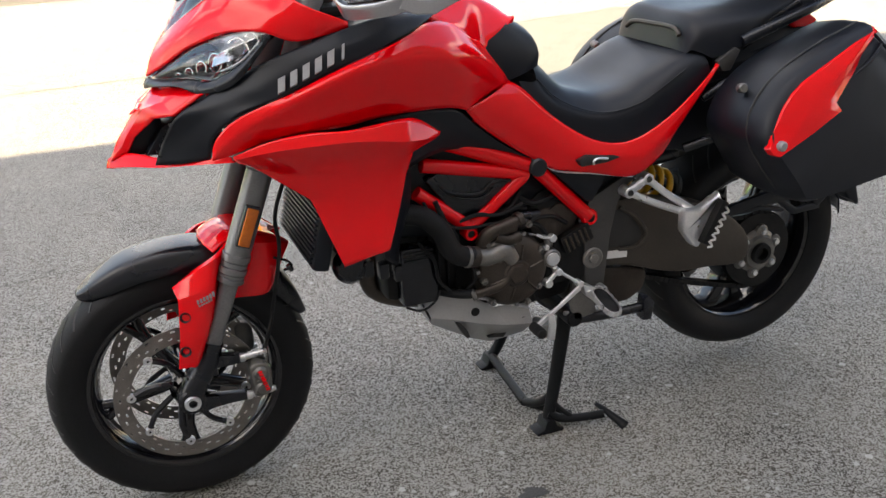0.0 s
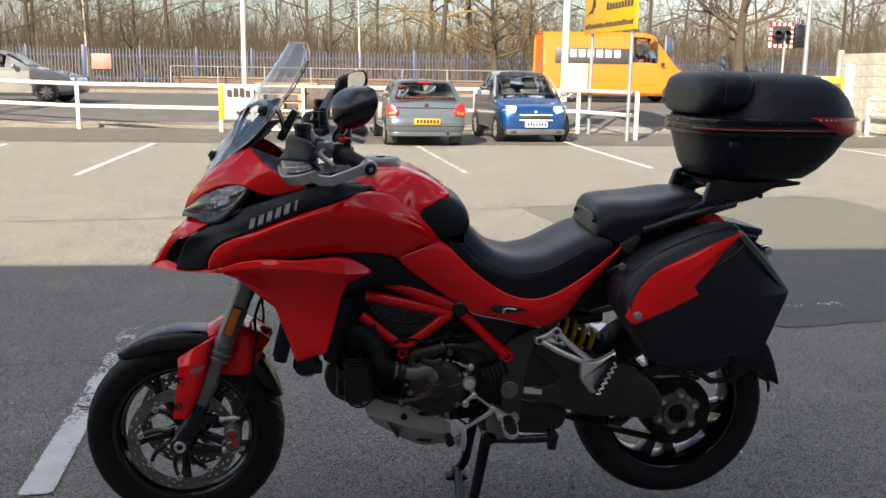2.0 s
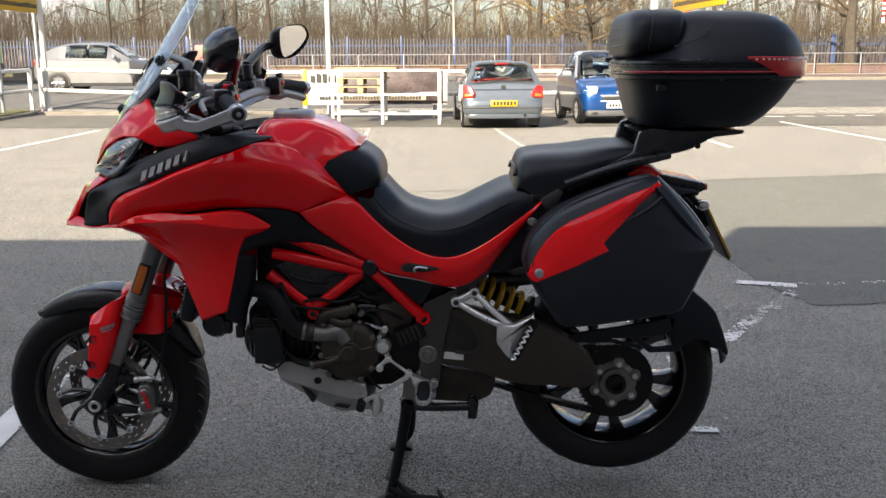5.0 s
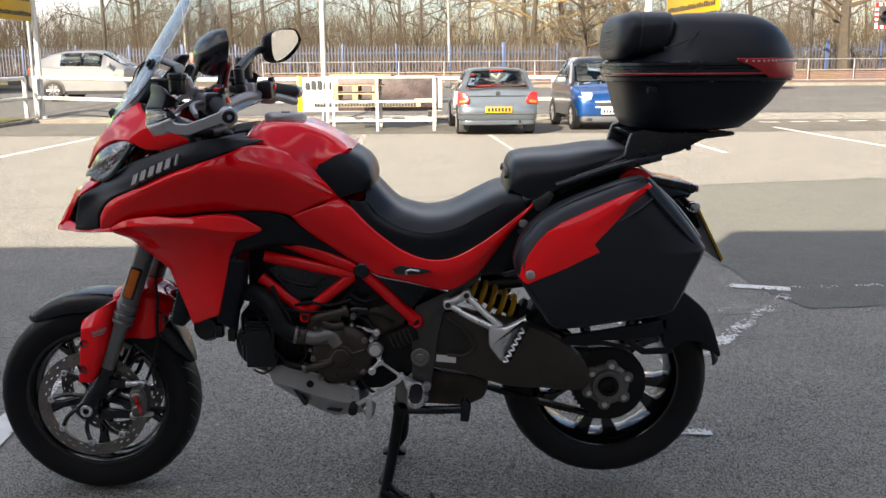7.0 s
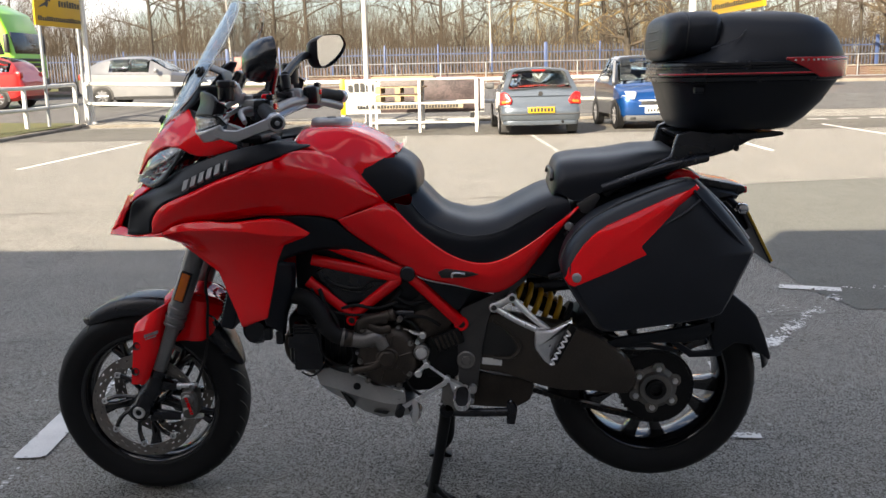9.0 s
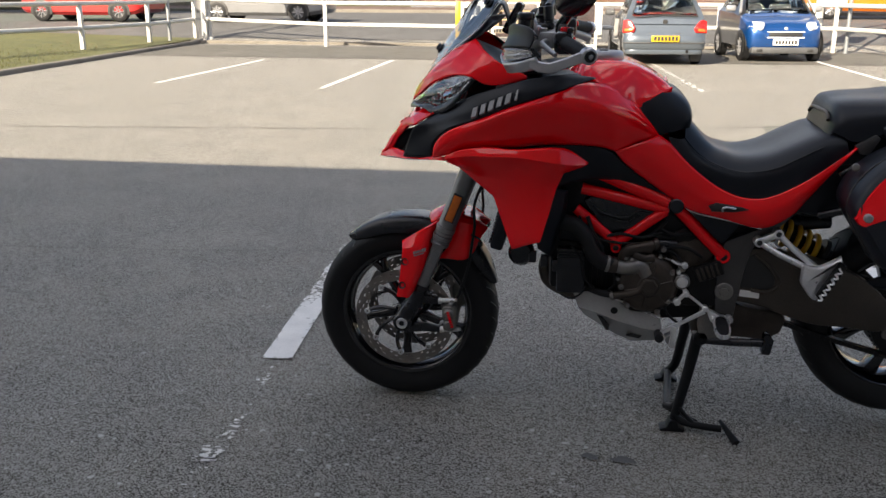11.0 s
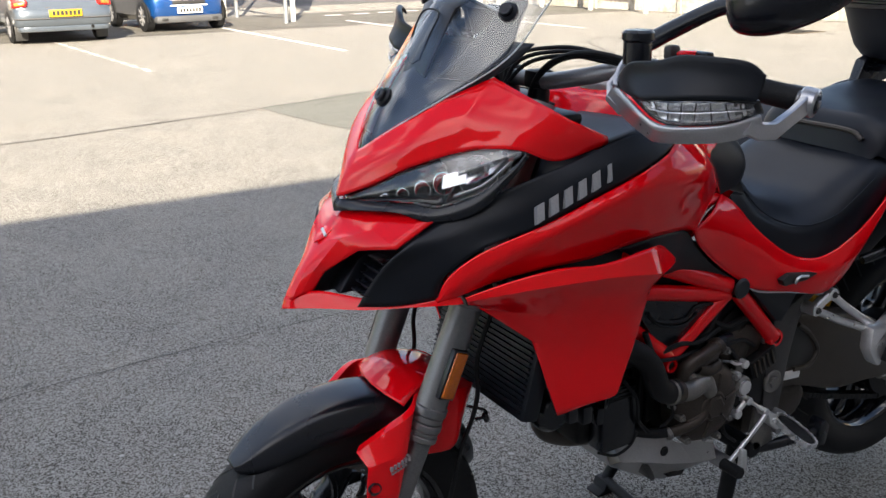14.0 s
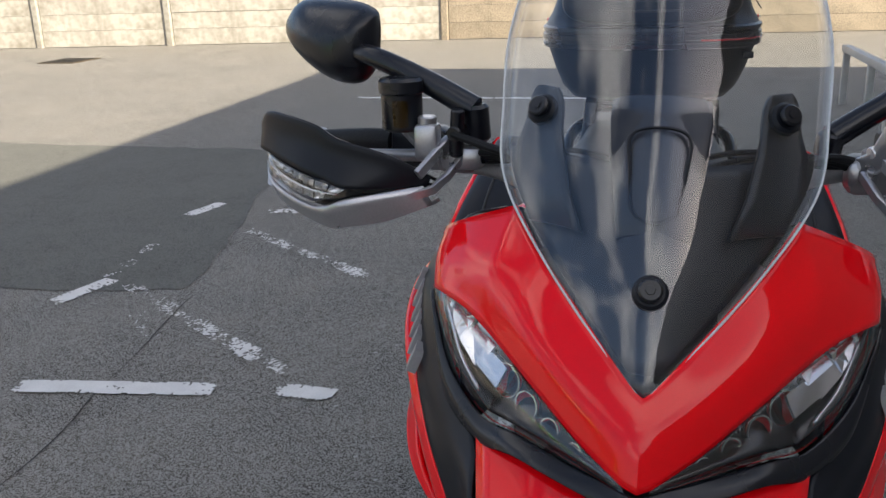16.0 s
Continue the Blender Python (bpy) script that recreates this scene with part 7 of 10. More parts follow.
twin("boss_web", lambda b: prism(b, [(0.185, 0.60), (0.235, 0.61), (0.25, 0.575), (0.225, 0.545), (0.19, 0.55)], -0.137, -0.125, 0.004), SILVER_PAINT)
twin("pivot_bolt", lambda b: (lathe(b, [(0.0, -0.151), (0.012, -0.151), (0.014, -0.149), (0.014, -0.14)], (0.222, 0, 0.472), 6), lathe(b, [(0.014, -0.146), (0.024, -0.147), (0.027, -0.144), (0.027, -0.13)], (0.222, 0, 0.472), 28)), PUMP_GREY, label="bright swingarm pivot bolt")
twin("seat_corner_cover", lambda b: prism(b, [(0.078, 0.738), (0.1, 0.728), (0.246, 0.686), (0.222, 0.648), (0.205, 0.625), (0.19, 0.63)], -0.163, -0.145, 0.004), BLACK_MATT, label="matt black triangular frame cover")
near("lower_plate_edge", lambda b: tube(b, [(0.07, -0.164, 0.752), (0.098, -0.166, 0.722), (0.2, -0.176, 0.70), (0.303, -0.183, 0.678)], 0.0025, 6), SILVER)

# airbox cover between the frame tubes
near("belt_cover", lambda b: prism(b, [(-0.205, 0.735), (-0.17, 0.752), (-0.05, 0.725), (0.012, 0.708), (-0.035, 0.665), (-0.095, 0.625), (-0.145, 0.652)], -0.146, -0.11, 0.008), BLACK_SATIN, label="black moulded belt cover")
near("cover_chevron", lambda b: (tube(b, [(-0.175, -0.149, 0.722), (-0.155, -0.149, 0.703), (-0.075, -0.149, 0.688), (-0.045, -0.149, 0.708), (0.0, -0.149, 0.708)], 0.0045, 6, 30),
                                 tube(b, [(-0.165, -0.149, 0.712), (-0.15, -0.149, 0.694), (-0.072, -0.149, 0.676), (-0.04, -0.149, 0.694)], 0.003, 6, 30)), DARK_METAL)

# ---- engine ----
# backing block added to hide the bright ground behind the frame
near("inner_frame_cover", lambda b: prism(b, [(0.05, 0.70), (0.10, 0.76), (0.30, 0.72), (0.34, 0.66), (0.24, 0.50), (0.12, 0.52)], -0.105, 0.11, 0.01), BLACK_MATT, label="black backing block added behind the frame to close its gaps")
# added black core stands for the dark between the tubes and blocks the view through
near("airbox", lambda b: prism(b, [(-0.27, 0.60), (-0.26, 0.86), (-0.15, 0.88), (0.0, 0.76), (0.08, 0.70), (0.18, 0.58), (0.1, 0.56), (-0.1, 0.58)], -0.115, 0.14, 0.01), BLACK_MATT, label="matt black filler block added for the dark between the frame tubes")
near("crankcase", lambda b: (prism(b, [(-0.11, 0.43), (-0.10, 0.56), (-0.03, 0.60), (0.06, 0.60), (0.12, 0.56), (0.19, 0.52), (0.2, 0.42), (0.17, 0.37), (0.05, 0.36), (-0.06, 0.39)], -0.105, 0.14, 0.015)), DARK_METAL, label="dark engine crankcase")
near("alternator_cover", lambda b: (lathe(b, [(0.0, -0.180), (0.03, -0.180), (0.034, -0.176), (0.05, -0.176), (0.068, -0.172), (0.082, -0.163), (0.09, -0.15), (0.093, -0.12)], (0.0, 0, 0.487), 48)), ENGINE, label="brown-grey round alternator cover")
for k in range(6):
    a = radians(60 * k + 15)
    near("cover_rib", lambda b: tube(b, [(0.034 * math.cos(a), -0.178, 0.487 + 0.034 * math.sin(a)), (0.07 * math.cos(a), -0.173, 0.487 + 0.07 * math.sin(a))], 0.003, 6), ENGINE)
near("cover_boss", lambda b: lathe(b, [(0.0, -0.186), (0.022, -0.186), (0.026, -0.183), (0.027, -0.174)], (0.0, 0, 0.487), 6), ENGINE)
for k in range(7):
    a = radians(51 * k + 20)
    near("cover_screw", lambda b: lathe(b, [(0.0, -0.156), (0.005, -0.156), (0.006, -0.153), (0.006, -0.14)], (0.091 * math.cos(a), 0, 0.487 + 0.091 * math.sin(a)), 10), SILVER_PAINT)
near("pump_cover", lambda b: (lathe(b, [(0.0, -0.178), (0.02, -0.178), (0.034, -0.170), (0.04, -0.155), (0.04, -0.12)], (-0.035, 0, 0.545), 28),
                              tube(b, [(-0.113, -0.172, 0.548), (-0.07, -0.172, 0.54), (-0.03, -0.17, 0.548), (-0.01, -0.165, 0.52)], 0.021, 16)), PUMP_GREY, label="bare alloy water pump")
near("pump_neck", lambda b: (rod(b, (-0.125, -0.173, 0.55), (-0.095, -0.173, 0.546), 0.0245, 20), tube(b, [(-0.075, -0.16, 0.585), (-0.03, -0.165, 0.6), (0.0, -0.16, 0.6)], 0.017, 14)), ENGINE)
near("pump_lower_pipe", lambda b: tube(b, [(-0.10, -0.158, 0.447), (-0.07, -0.168, 0.455), (-0.03, -0.172, 0.47), (-0.012, -0.172, 0.50)], 0.012, 12), ENGINE)
near("coolant_hose", lambda b: tube(b, [(-0.28, -0.15, 0.672), (-0.225, -0.165, 0.662), (-0.19, -0.178, 0.63), (-0.165, -0.18, 0.578), (-0.14, -0.176, 0.557), (-0.112, -0.173, 0.55)], 0.024, 16), RUBBER, label="thick black coolant hose")
near("coolant_hose", lambda b: tube(b, [(-0.21, -0.09, 0.47), (-0.17, -0.125, 0.455), (-0.13, -0.15, 0.45), (-0.095, -0.158, 0.448)], 0.011, 14), RUBBER, label="thin black lower hose")
near("hose_clip", lambda b: rod(b, (-0.13, -0.1745, 0.552), (-0.12, -0.1735, 0.55), 0.0258, 20), PUMP_GREY)
near("hose_clip", lambda b: rod(b, (-0.11, -0.156, 0.444), (-0.1, -0.158, 0.447), 0.0145, 16), PUMP_GREY)
near("front_cylinder", lambda b: (block(b, (-0.30, -0.105, 0.44), (-0.08, 0.105, 0.60), 0.02, Matrix.Rotation(radians(0), 4, "Y"))), DARK_METAL, label="dark front cylinder and head")
for i in range(5):
    near("cylinder_fin", lambda b: block(b, (-0.13 - 0.022 * i, -0.115, 0.445), (-0.124 - 0.022 * i, 0.115, 0.595), 0.003), DARK_METAL)
near("coil_box", lambda b: block(b, (-0.275, -0.152, 0.445), (-0.19, -0.105, 0.585), 0.006), BLACK_SATIN, label="black ribbed electrics box")
for i in range(3):
    near("box_rib", lambda b: block(b, (-0.27, -0.155, 0.575 - 0.009 * i), (-0.2, -0.15, 0.579 - 0.009 * i)), DARK_METAL)
near("rear_cylinder", lambda b: (prism(b, [(0.01, 0.57), (-0.01, 0.66), (0.05, 0.72), (0.14, 0.68), (0.17, 0.6), (0.14, 0.55)], -0.11, 0.11, 0.015)), DARK_METAL, label="dark rear cylinder and head")
near("cam_cover", lambda b: (lathe(b, [(0.0, -0.142), (0.03, -0.14), (0.045, -0.13), (0.05, -0.1)], (0.105, 0, 0.575), 28), prism(b, [(0.085, 0.53), (0.175, 0.555), (0.19, 0.6), (0.13, 0.63), (0.08, 0.6)], -0.137, -0.1, 0.008)), ENGINE, label="brown-grey cam belt end cover")
near("gearbox_side", lambda b: prism(b, [(0.08, 0.50), (0.12, 0.545), (0.19, 0.56), (0.205, 0.50), (0.2, 0.42), (0.1, 0.42)], -0.14, -0.1, 0.01), DARK_METAL)
near("clutch_slave", lambda b: (rod(b, (0.096, -0.14, 0.503), (0.096, -0.172, 0.503), 0.023, 22, 0.004), rod(b, (0.095, -0.15, 0.53), (0.095, -0.15, 0.556), 0.011, 14), tube(b, [(0.094, -0.152, 0.556), (0.07, -0.155, 0.562), (0.045, -0.15, 0.568)], 0.003, 6)), PUMP_GREY, label="alloy clutch slave cylinder")
near("slave_cap", lambda b: lathe(b, [(0.0, -0.178), (0.012, -0.178), (0.016, -0.176), (0.017, -0.17)], (0.096, 0, 0.503), 24), SILVER)
near("starter_motor", lambda b: (rod(b, (-0.01, -0.09, 0.63), (0.1, -0.09, 0.6), 0.028, 18), tube(b, [(-0.005, -0.14, 0.595), (0.03, -0.142, 0.612), (0.075, -0.14, 0.61)], 0.012, 10)), BLACK_SATIN)
for pts, r in (([(-0.22, -0.14, 0.71), (-0.20, -0.155, 0.66), (-0.16, -0.158, 0.625), (-0.10, -0.156, 0.612), (-0.04, -0.15, 0.61), (0.02, -0.145, 0.60)], 0.004),
               ([(-0.19, -0.16, 0.69), (-0.17, -0.165, 0.64), (-0.145, -0.165, 0.60), (-0.14, -0.16, 0.57)], 0.006),
               ([(0.03, -0.14, 0.60), (0.07, -0.148, 0.585), (0.09, -0.15, 0.56)], 0.006), ([(-0.185, -0.15, 0.47), (-0.2, -0.15, 0.445), (-0.23, -0.14, 0.425), (-0.26, -0.12, 0.43)], 0.003),
               ([(0.02, -0.13, 0.66), (0.06, -0.14, 0.64), (0.12, -0.135, 0.645), (0.17, -0.13, 0.62)], 0.007), ([(-0.05, -0.12, 0.62), (0.0, -0.135, 0.635), (0.04, -0.13, 0.68)], 0.008)):
    near("wiring", lambda b: tube(b, pts, r, 8), RUBBER)
near("head_block", lambda b: block(b, (-0.042, -0.018, -0.024), (0.042, 0.018, 0.024), 0.006, Matrix.Translation((0.172, -0.138, 0.535)) @ Matrix.Rotation(radians(-22), 4, "Y")), DARK_METAL, label="dark ribbed cylinder head cover")
for j in range(5):
    near("head_rib", lambda b: block(b, (-0.034 + 0.014 * j, -0.0215, -0.019), (-0.028 + 0.014 * j, -0.017, 0.019), 0.0012, Matrix.Translation((0.172, -0.138, 0.535)) @ Matrix.Rotation(radians(-22), 4, "Y")), ENGINE)
near("thermostat_elbow", lambda b: (tube(b, [(-0.082, -0.158, 0.565), (-0.07, -0.165, 0.592), (-0.03, -0.166, 0.604), (0.012, -0.160, 0.612)], 0.0155, 14), rod(b, (0.006, -0.161, 0.611), (0.022, -0.158, 0.615), 0.019, 16), tube(b, [(-0.05, -0.17, 0.585), (-0.02, -0.172, 0.572), (0.01, -0.168, 0.576)], 0.013, 12)), ENGINE, label="brown cast thermostat elbow")
for x, z in ((-0.072, 0.570), (-0.021, 0.594), (0.036, 0.600), (-0.004, 0.563), (-0.015, 0.495), (-0.08, 0.478), (0.06, 0.44), (0.066, 0.53), (-0.06, 0.42), (0.03, 0.405)):
    near("case_bolt", lambda b: (lathe(b, [(0.0, -0.176), (0.0042, -0.176), (0.0055, -0.174), (0.0055, -0.15)], (x, 0, z), 6), lathe(b, [(0.0055, -0.1705), (0.0082, -0.1705), (0.0085, -0.168), (0.0085, -0.15)], (x, 0, z), 14)), PUMP_GREY)
near("banjo_bolt", lambda b: (rod(b, (0.101, -0.15, 0.552), (0.101, -0.168, 0.552), 0.0095, 12), tube(b, [(0.101, -0.158, 0.552), (0.075, -0.16, 0.558), (0.062, -0.158, 0.566)], 0.0035, 8)), SILVER)
for z in (0.478, 0.53):
    near("slave_bolt", lambda b: lathe(b, [(0.0, -0.166), (0.006, -0.166), (0.0075, -0.163), (0.0075, -0.14)], (0.105 if z < 0.5 else 0.085, 0, z), 6), SILVER)
near("rear_head_cover", lambda b: lathe(b, [(0.0, -0.132), (0.05, -0.13), (0.064, -0.12), (0.068, -0.10)], (0.12, 0, 0.60), 36), DARK_METAL)
for pts, r in (([(0.02, -0.15, 0.585), (0.06, -0.152, 0.605), (0.11, -0.148, 0.60), (0.15, -0.14, 0.575)], 0.005), ([(-0.235, -0.155, 0.60), (-0.2, -0.16, 0.55), (-0.19, -0.158, 0.50), (-0.16, -0.155, 0.465)], 0.004),
               ([(-0.13, -0.15, 0.63), (-0.09, -0.155, 0.64), (-0.03, -0.152, 0.63), (0.03, -0.148, 0.645)], 0.005), ([(0.07, -0.155, 0.47), (0.05, -0.16, 0.44), (0.06, -0.16, 0.40), (0.10, -0.158, 0.365)], 0.004),
               ([(-0.12, -0.15, 0.46), (-0.10, -0.16, 0.485), (-0.105, -0.158, 0.52)], 0.0035)):
    near("hose", lambda b: tube(b, pts, r, 8), RUBBER)
near("exhaust_header", lambda b: tube(b, [(-0.27, 0.0, 0.53), (-0.31, 0.0, 0.50), (-0.305, 0.0, 0.445), (-0.25, 0.0, 0.41), (-0.16, 0.0, 0.39), (0.0, 0.0, 0.37)], 0.024, 16), SWING, label="dull brown exhaust header")
near("silencer", lambda b: prism(b, [(0.255, 0.42), (0.40, 0.40), (0.425, 0.375), (0.41, 0.325), (0.36, 0.30), (0.2, 0.31), (0.2, 0.38)], -0.09, 0.13, 0.02), ENGINE, label="bronze-brown silencer box under the swingarm")

# skid plate
sk = near("skid_plate", lambda b: None, SKID_GREY, label="grey aluminium skid plate")
bmesh_ = bmesh.new()


def sk_y(x, z):
    return 0.132 + 0.24 * (x + 0.1) * (0.35 if x > -0.1 else 0.5) + 0.2 * (z - 0.35) * 0.5


SK_TOP = [(-0.222, 0.440), (-0.165, 0.446), (-0.107, 0.437), (-0.045, 0.392), (0.042, 0.388)]
SK_FOLD = [(-0.206, 0.398), (-0.150, 0.384), (-0.085, 0.362), (-0.015, 0.345), (0.048, 0.338)]
SK_LOW = [(-0.185, 0.352), (-0.136, 0.324), (-0.087, 0.296), (-0.035, 0.276), (0.052, 0.288)]
for s in (-1, 1):
    for off in (0.0, 0.005):
        b2 = rails([[(x, s * (sk_y(x, z) + out - off), z) for x, z in rail] for rail, out in ((SK_TOP, -0.004), (SK_FOLD, 0.012), (SK_LOW, -0.045))], 25, 3, False, False)
        me = bpy.data.meshes.new("tmp")
        b2.to_mesh(me)
        b2.free()
        bmesh_.from_mesh(me)
        bpy.data.meshes.remove(me)
under = [(-0.222, 0.440), (-0.185, 0.352), (-0.136, 0.326), (-0.087, 0.296), (-0.035, 0.276), (0.052, 0.288)]
for off in (0.0, 0.006):
    grid(bmesh_, [[(x, (sk_y(x, z) - 0.045) * k / 4, z + off) for k in range(-4, 5)] for x, z in under])
bmesh.ops.recalc_face_normals(bmesh_, faces=bmesh_.faces)
bmesh_.to_mesh(sk.data)
bmesh_.free()
# black plugs through the uncut plate paint the shade inside its slots
for o, pl in (("skid_slot", [(-0.162, 0.40), (-0.152, 0.402), (-0.115, 0.345), (-0.108, 0.325), (-0.118, 0.325)]), ("skid_slot", [(-0.055, 0.305), (-0.04, 0.312), (-0.005, 0.309), (-0.015, 0.298)])):
    near(o, lambda b: prism(b, pl, -0.119 if pl[0][0] > -0.1 else -0.134, -0.08, 0.001), SIGN_BLACK, sk)
near("skid_bolt", lambda b: rod(b, (-0.096, -0.13, 0.393), (-0.096, -0.144, 0.393), 0.011, 18), DARK_METAL, sk)
near("skid_bolt", lambda b: rod(b, (0.028, -0.138, 0.35), (0.028, -0.15, 0.35), 0.009, 16), DARK_METAL, sk)
near("skid_rim", lambda b: tube(b, [(-0.107, -0.143, 0.437), (-0.045, -0.144, 0.393), (0.04, -0.149, 0.379)], 0.0035, 6, 2), SILVER, sk)

# ---- swingarm, shock and pegs ----
near("swingarm", lambda b: prism(b, round_outline([(0.222, 0.55), (0.30, 0.606), (0.41, 0.588), (0.53, 0.562), (0.62, 0.52), (0.69, 0.46), (0.71, 0.40), (0.68, 0.365), (0.58, 0.372), (0.47, 0.380), (0.33, 0.425), (0.225, 0.452)], 60), -0.132, -0.065, 0.012), SWING, label="bronze-grey single-sided swingarm")
# the arm is solid; this black plate paints the opening's shade
near("swingarm_window", lambda b: prism(b, round_outline([(0.262, 0.560), (0.292, 0.582), (0.322, 0.568), (0.352, 0.535), (0.366, 0.503), (0.345, 0.482), (0.30, 0.484), (0.262, 0.494)], 40), -0.1335, -0.12, 0.002), SIGN_BLACK, label="black plate painting the shade of the swingarm opening")
near("window_lip", lambda b: tube(b, [(0.30, -0.134, 0.588), (0.345, -0.134, 0.556), (0.378, -0.134, 0.505), (0.352, -0.134, 0.476), (0.30, -0.134, 0.478)], 0.006, 8), SWING)
near("warning_sticker", lambda b: block(b, (0.268, -0.1345, 0.455), (0.325, -0.131, 0.475), 0.0, Matrix.Translation((0.296, 0, 0.465)) @ Matrix.Rotation(radians(5), 4, "Y") @ Matrix.Translation((-0.296, 0, -0.465))), WHITE_PRINT, label="small pale sticker with grey bars")
near("hub_carrier", lambda b: lathe(b, [(0.03, -0.088), (0.104, -0.086), (0.108, -0.06), (0.11, 0.0), (0.06, 0.02)], (RX, 0, RZ), 40), DARK_METAL)
near("chain_guard", lambda b: prism(b, [(0.56, 0.50), (0.60, 0.512), (0.75, 0.51), (0.83, 0.49), (0.83, 0.48), (0.75, 0.497), (0.6, 0.497)], -0.112, -0.09, 0.003), BLACK_MATT, label="thin black chain guard")
bm = bmesh.new()
A, B = Vector((0.36, -0.035, 0.655)), Vector((0.50, -0.035, 0.582))
d = (B - A).normalized()
u = Vector((0, 1, 0))
w = d.cross(u)
tube(bm, [A + d * ((B - A).length * i / 120) + (u * math.cos(i / 120 * 2 * math.pi * 5) + w * math.sin(i / 120 * 2 * math.pi * 5)) * 0.037 for i in range(121)], 0.0085, 10, 200)
part("shock_spring", bm, YELLOW_SPRING, bike, "bright yellow coil spring")
near("shock_body", lambda b: (rod(b, A - d * 0.06, B + d * 0.04, 0.022, 18), rod(b, A - d * 0.02, A - d * 0.004, 0.045, 24), rod(b, B + d * 0.004, B + d * 0.02, 0.045, 24)), DARK_METAL)
near("shock_reservoir", lambda b: (rod(b, (0.40, -0.02, 0.66), (0.53, -0.02, 0.675), 0.026, 18), block(b, (0.36, -0.06, 0.69), (0.52, 0.06, 0.75), 0.01)), BLACK_SATIN)


def peg_bracket(b):
    tube(b, [(0.303, -0.165, 0.635), (0.36, -0.19, 0.606), (0.43, -0.215, 0.578)], 0.009, 10)
    tube(b, [(0.354, -0.165, 0.662), (0.40, -0.19, 0.62), (0.455, -0.215, 0.58)], 0.009, 10)
    tube(b, [(0.303, -0.165, 0.635), (0.354, -0.165, 0.662)], 0.012, 10)
    rod(b, (0.303, -0.13, 0.635), (0.303, -0.178, 0.635), 0.014, 16)
    rod(b, (0.354, -0.13, 0.662), (0.354, -0.178, 0.662), 0.014, 16)
    prism(b, [(0.415, 0.59), (0.46, 0.587), (0.512, 0.612), (0.518, 0.624), (0.511, 0.604), (0.49, 0.562), (0.474, 0.522), (0.462, 0.486), (0.444, 0.494), (0.414, 0.535)], -0.242, -0.210, 0.008)


twin("pillion_peg_bracket", peg_bracket, SILVER, label="polished alloy pillion peg bracket")
for x, z in ((0.303, 0.635), (0.354, 0.662)):
    twin("bracket_bolt", lambda b: lathe(b, [(0.0, -0.182), (0.006, -0.182), (0.008, -0.178)], (x, 0, z), 12), SIGN_BLACK)


def pillion_peg(b):
    m = Matrix.Translation((0.492, -0.235, 0.552)) @ Matrix.Rotation(radians(-62), 4, "Y")
    block(b, (-0.058, -0.028, -0.010), (0.058, 0.03, 0.012), 0.004, m)


twin("pillion_peg", pillion_peg, DARK_METAL, label="folded dark pillion footpeg")
for i in range(6):
    twin("peg_tooth", lambda b: tube(b, [(0.452 + 0.0085 * i, -0.285, 0.505 + 0.016 * i), (0.463 + 0.0085 * i, -0.287, 0.507 + 0.016 * i), (0.456 + 0.0085 * i, -0.285, 0.520 + 0.016 * i)], 0.003, 6), SILVER)

# gear lever and rider peg
near("gear_linkage", lambda b: (tube(b, [(0.084, -0.165, 0.442), (0.108, -0.17, 0.468)], 0.0065, 10), tube(b, [(0.112, -0.172, 0.468), (0.17, -0.172, 0.425)], 0.0042, 10), rod(b, (0.11, -0.155, 0.468), (0.11, -0.180, 0.468), 0.009, 16),
                                rod(b, (0.168, -0.155, 0.425), (0.168, -0.180, 0.425), 0.009, 16), rod(b, (0.086, -0.15, 0.440), (0.086, -0.174, 0.440), 0.0105, 16)), SILVER, label="bright gear linkage")
near("gear_lever", lambda b: (flat_bar(b, [(0.165, -0.178, 0.418), (0.10, -0.188, 0.382), (0.04, -0.197, 0.350)], (0.014, 0.010, 0.013), 0.007), prism(b, [(0.068, 0.375), (0.084, 0.372), (0.088, 0.345), (0.083, 0.306), (0.066, 0.308), (0.070, 0.345)], -0.206, -0.194, 0.003)), SILVER, label="polished gear lever")
near("lever_rubber", lambda b: rod(b, (0.035, -0.185, 0.345), (0.035, -0.235, 0.345), 0.013, 16), RUBBER)
near("peg_hanger", lambda b: prism(b, [(0.155, 0.43), (0.195, 0.41), (0.215, 0.37), (0.225, 0.33), (0.16, 0.32), (0.15, 0.37)], -0.160, -0.148, 0.004), PUMP_GREY, label="alloy footpeg hanger")
PEG = Matrix.Translation((0.212, -0.222, 0.386)) @ Matrix.Rotation(radians(16), 4, "X")


def oval(rx, ry, n, jag=0.0):
    return [Vector((math.copysign(abs(math.cos(a)) ** 0.7, math.cos(a)) * (rx + jag * (k % 2)), math.copysign(abs(math.sin(a)) ** 0.8, math.sin(a)) * (ry + jag * (k % 2)), 0))
            for k, a in ((k, 2 * math.pi * k / n) for k in range(n))]


def peg_body(b):
    vs = grid(b, [[PEG @ (p * s + Vector((0, 0, z))) for p in oval(0.019, 0.05, 32)] for s, z in ((0.85, -0.009), (1.0, -0.005), (1.0, 0.004), (0.9, 0.008))], True)
    b.faces.new(vs[0])
    b.faces.new(vs[-1])


def peg_teeth(b):
    out, inn = oval(0.0215, 0.0525, 44, 0.0028), oval(0.0185, 0.0495, 44)
    rows = [[PEG @ (p + Vector((0, 0, z))) for p in ring] for ring, z in ((inn, -0.004), (out, -0.003), (out, 0.010), (inn, 0.010), (inn, -0.004))]
    grid(b, rows, True)


near("rider_peg", peg_body, RUBBER, label="black rubber rider footpeg with a serrated edge")
near("peg_tread", peg_teeth, SILVER, sharp=20)
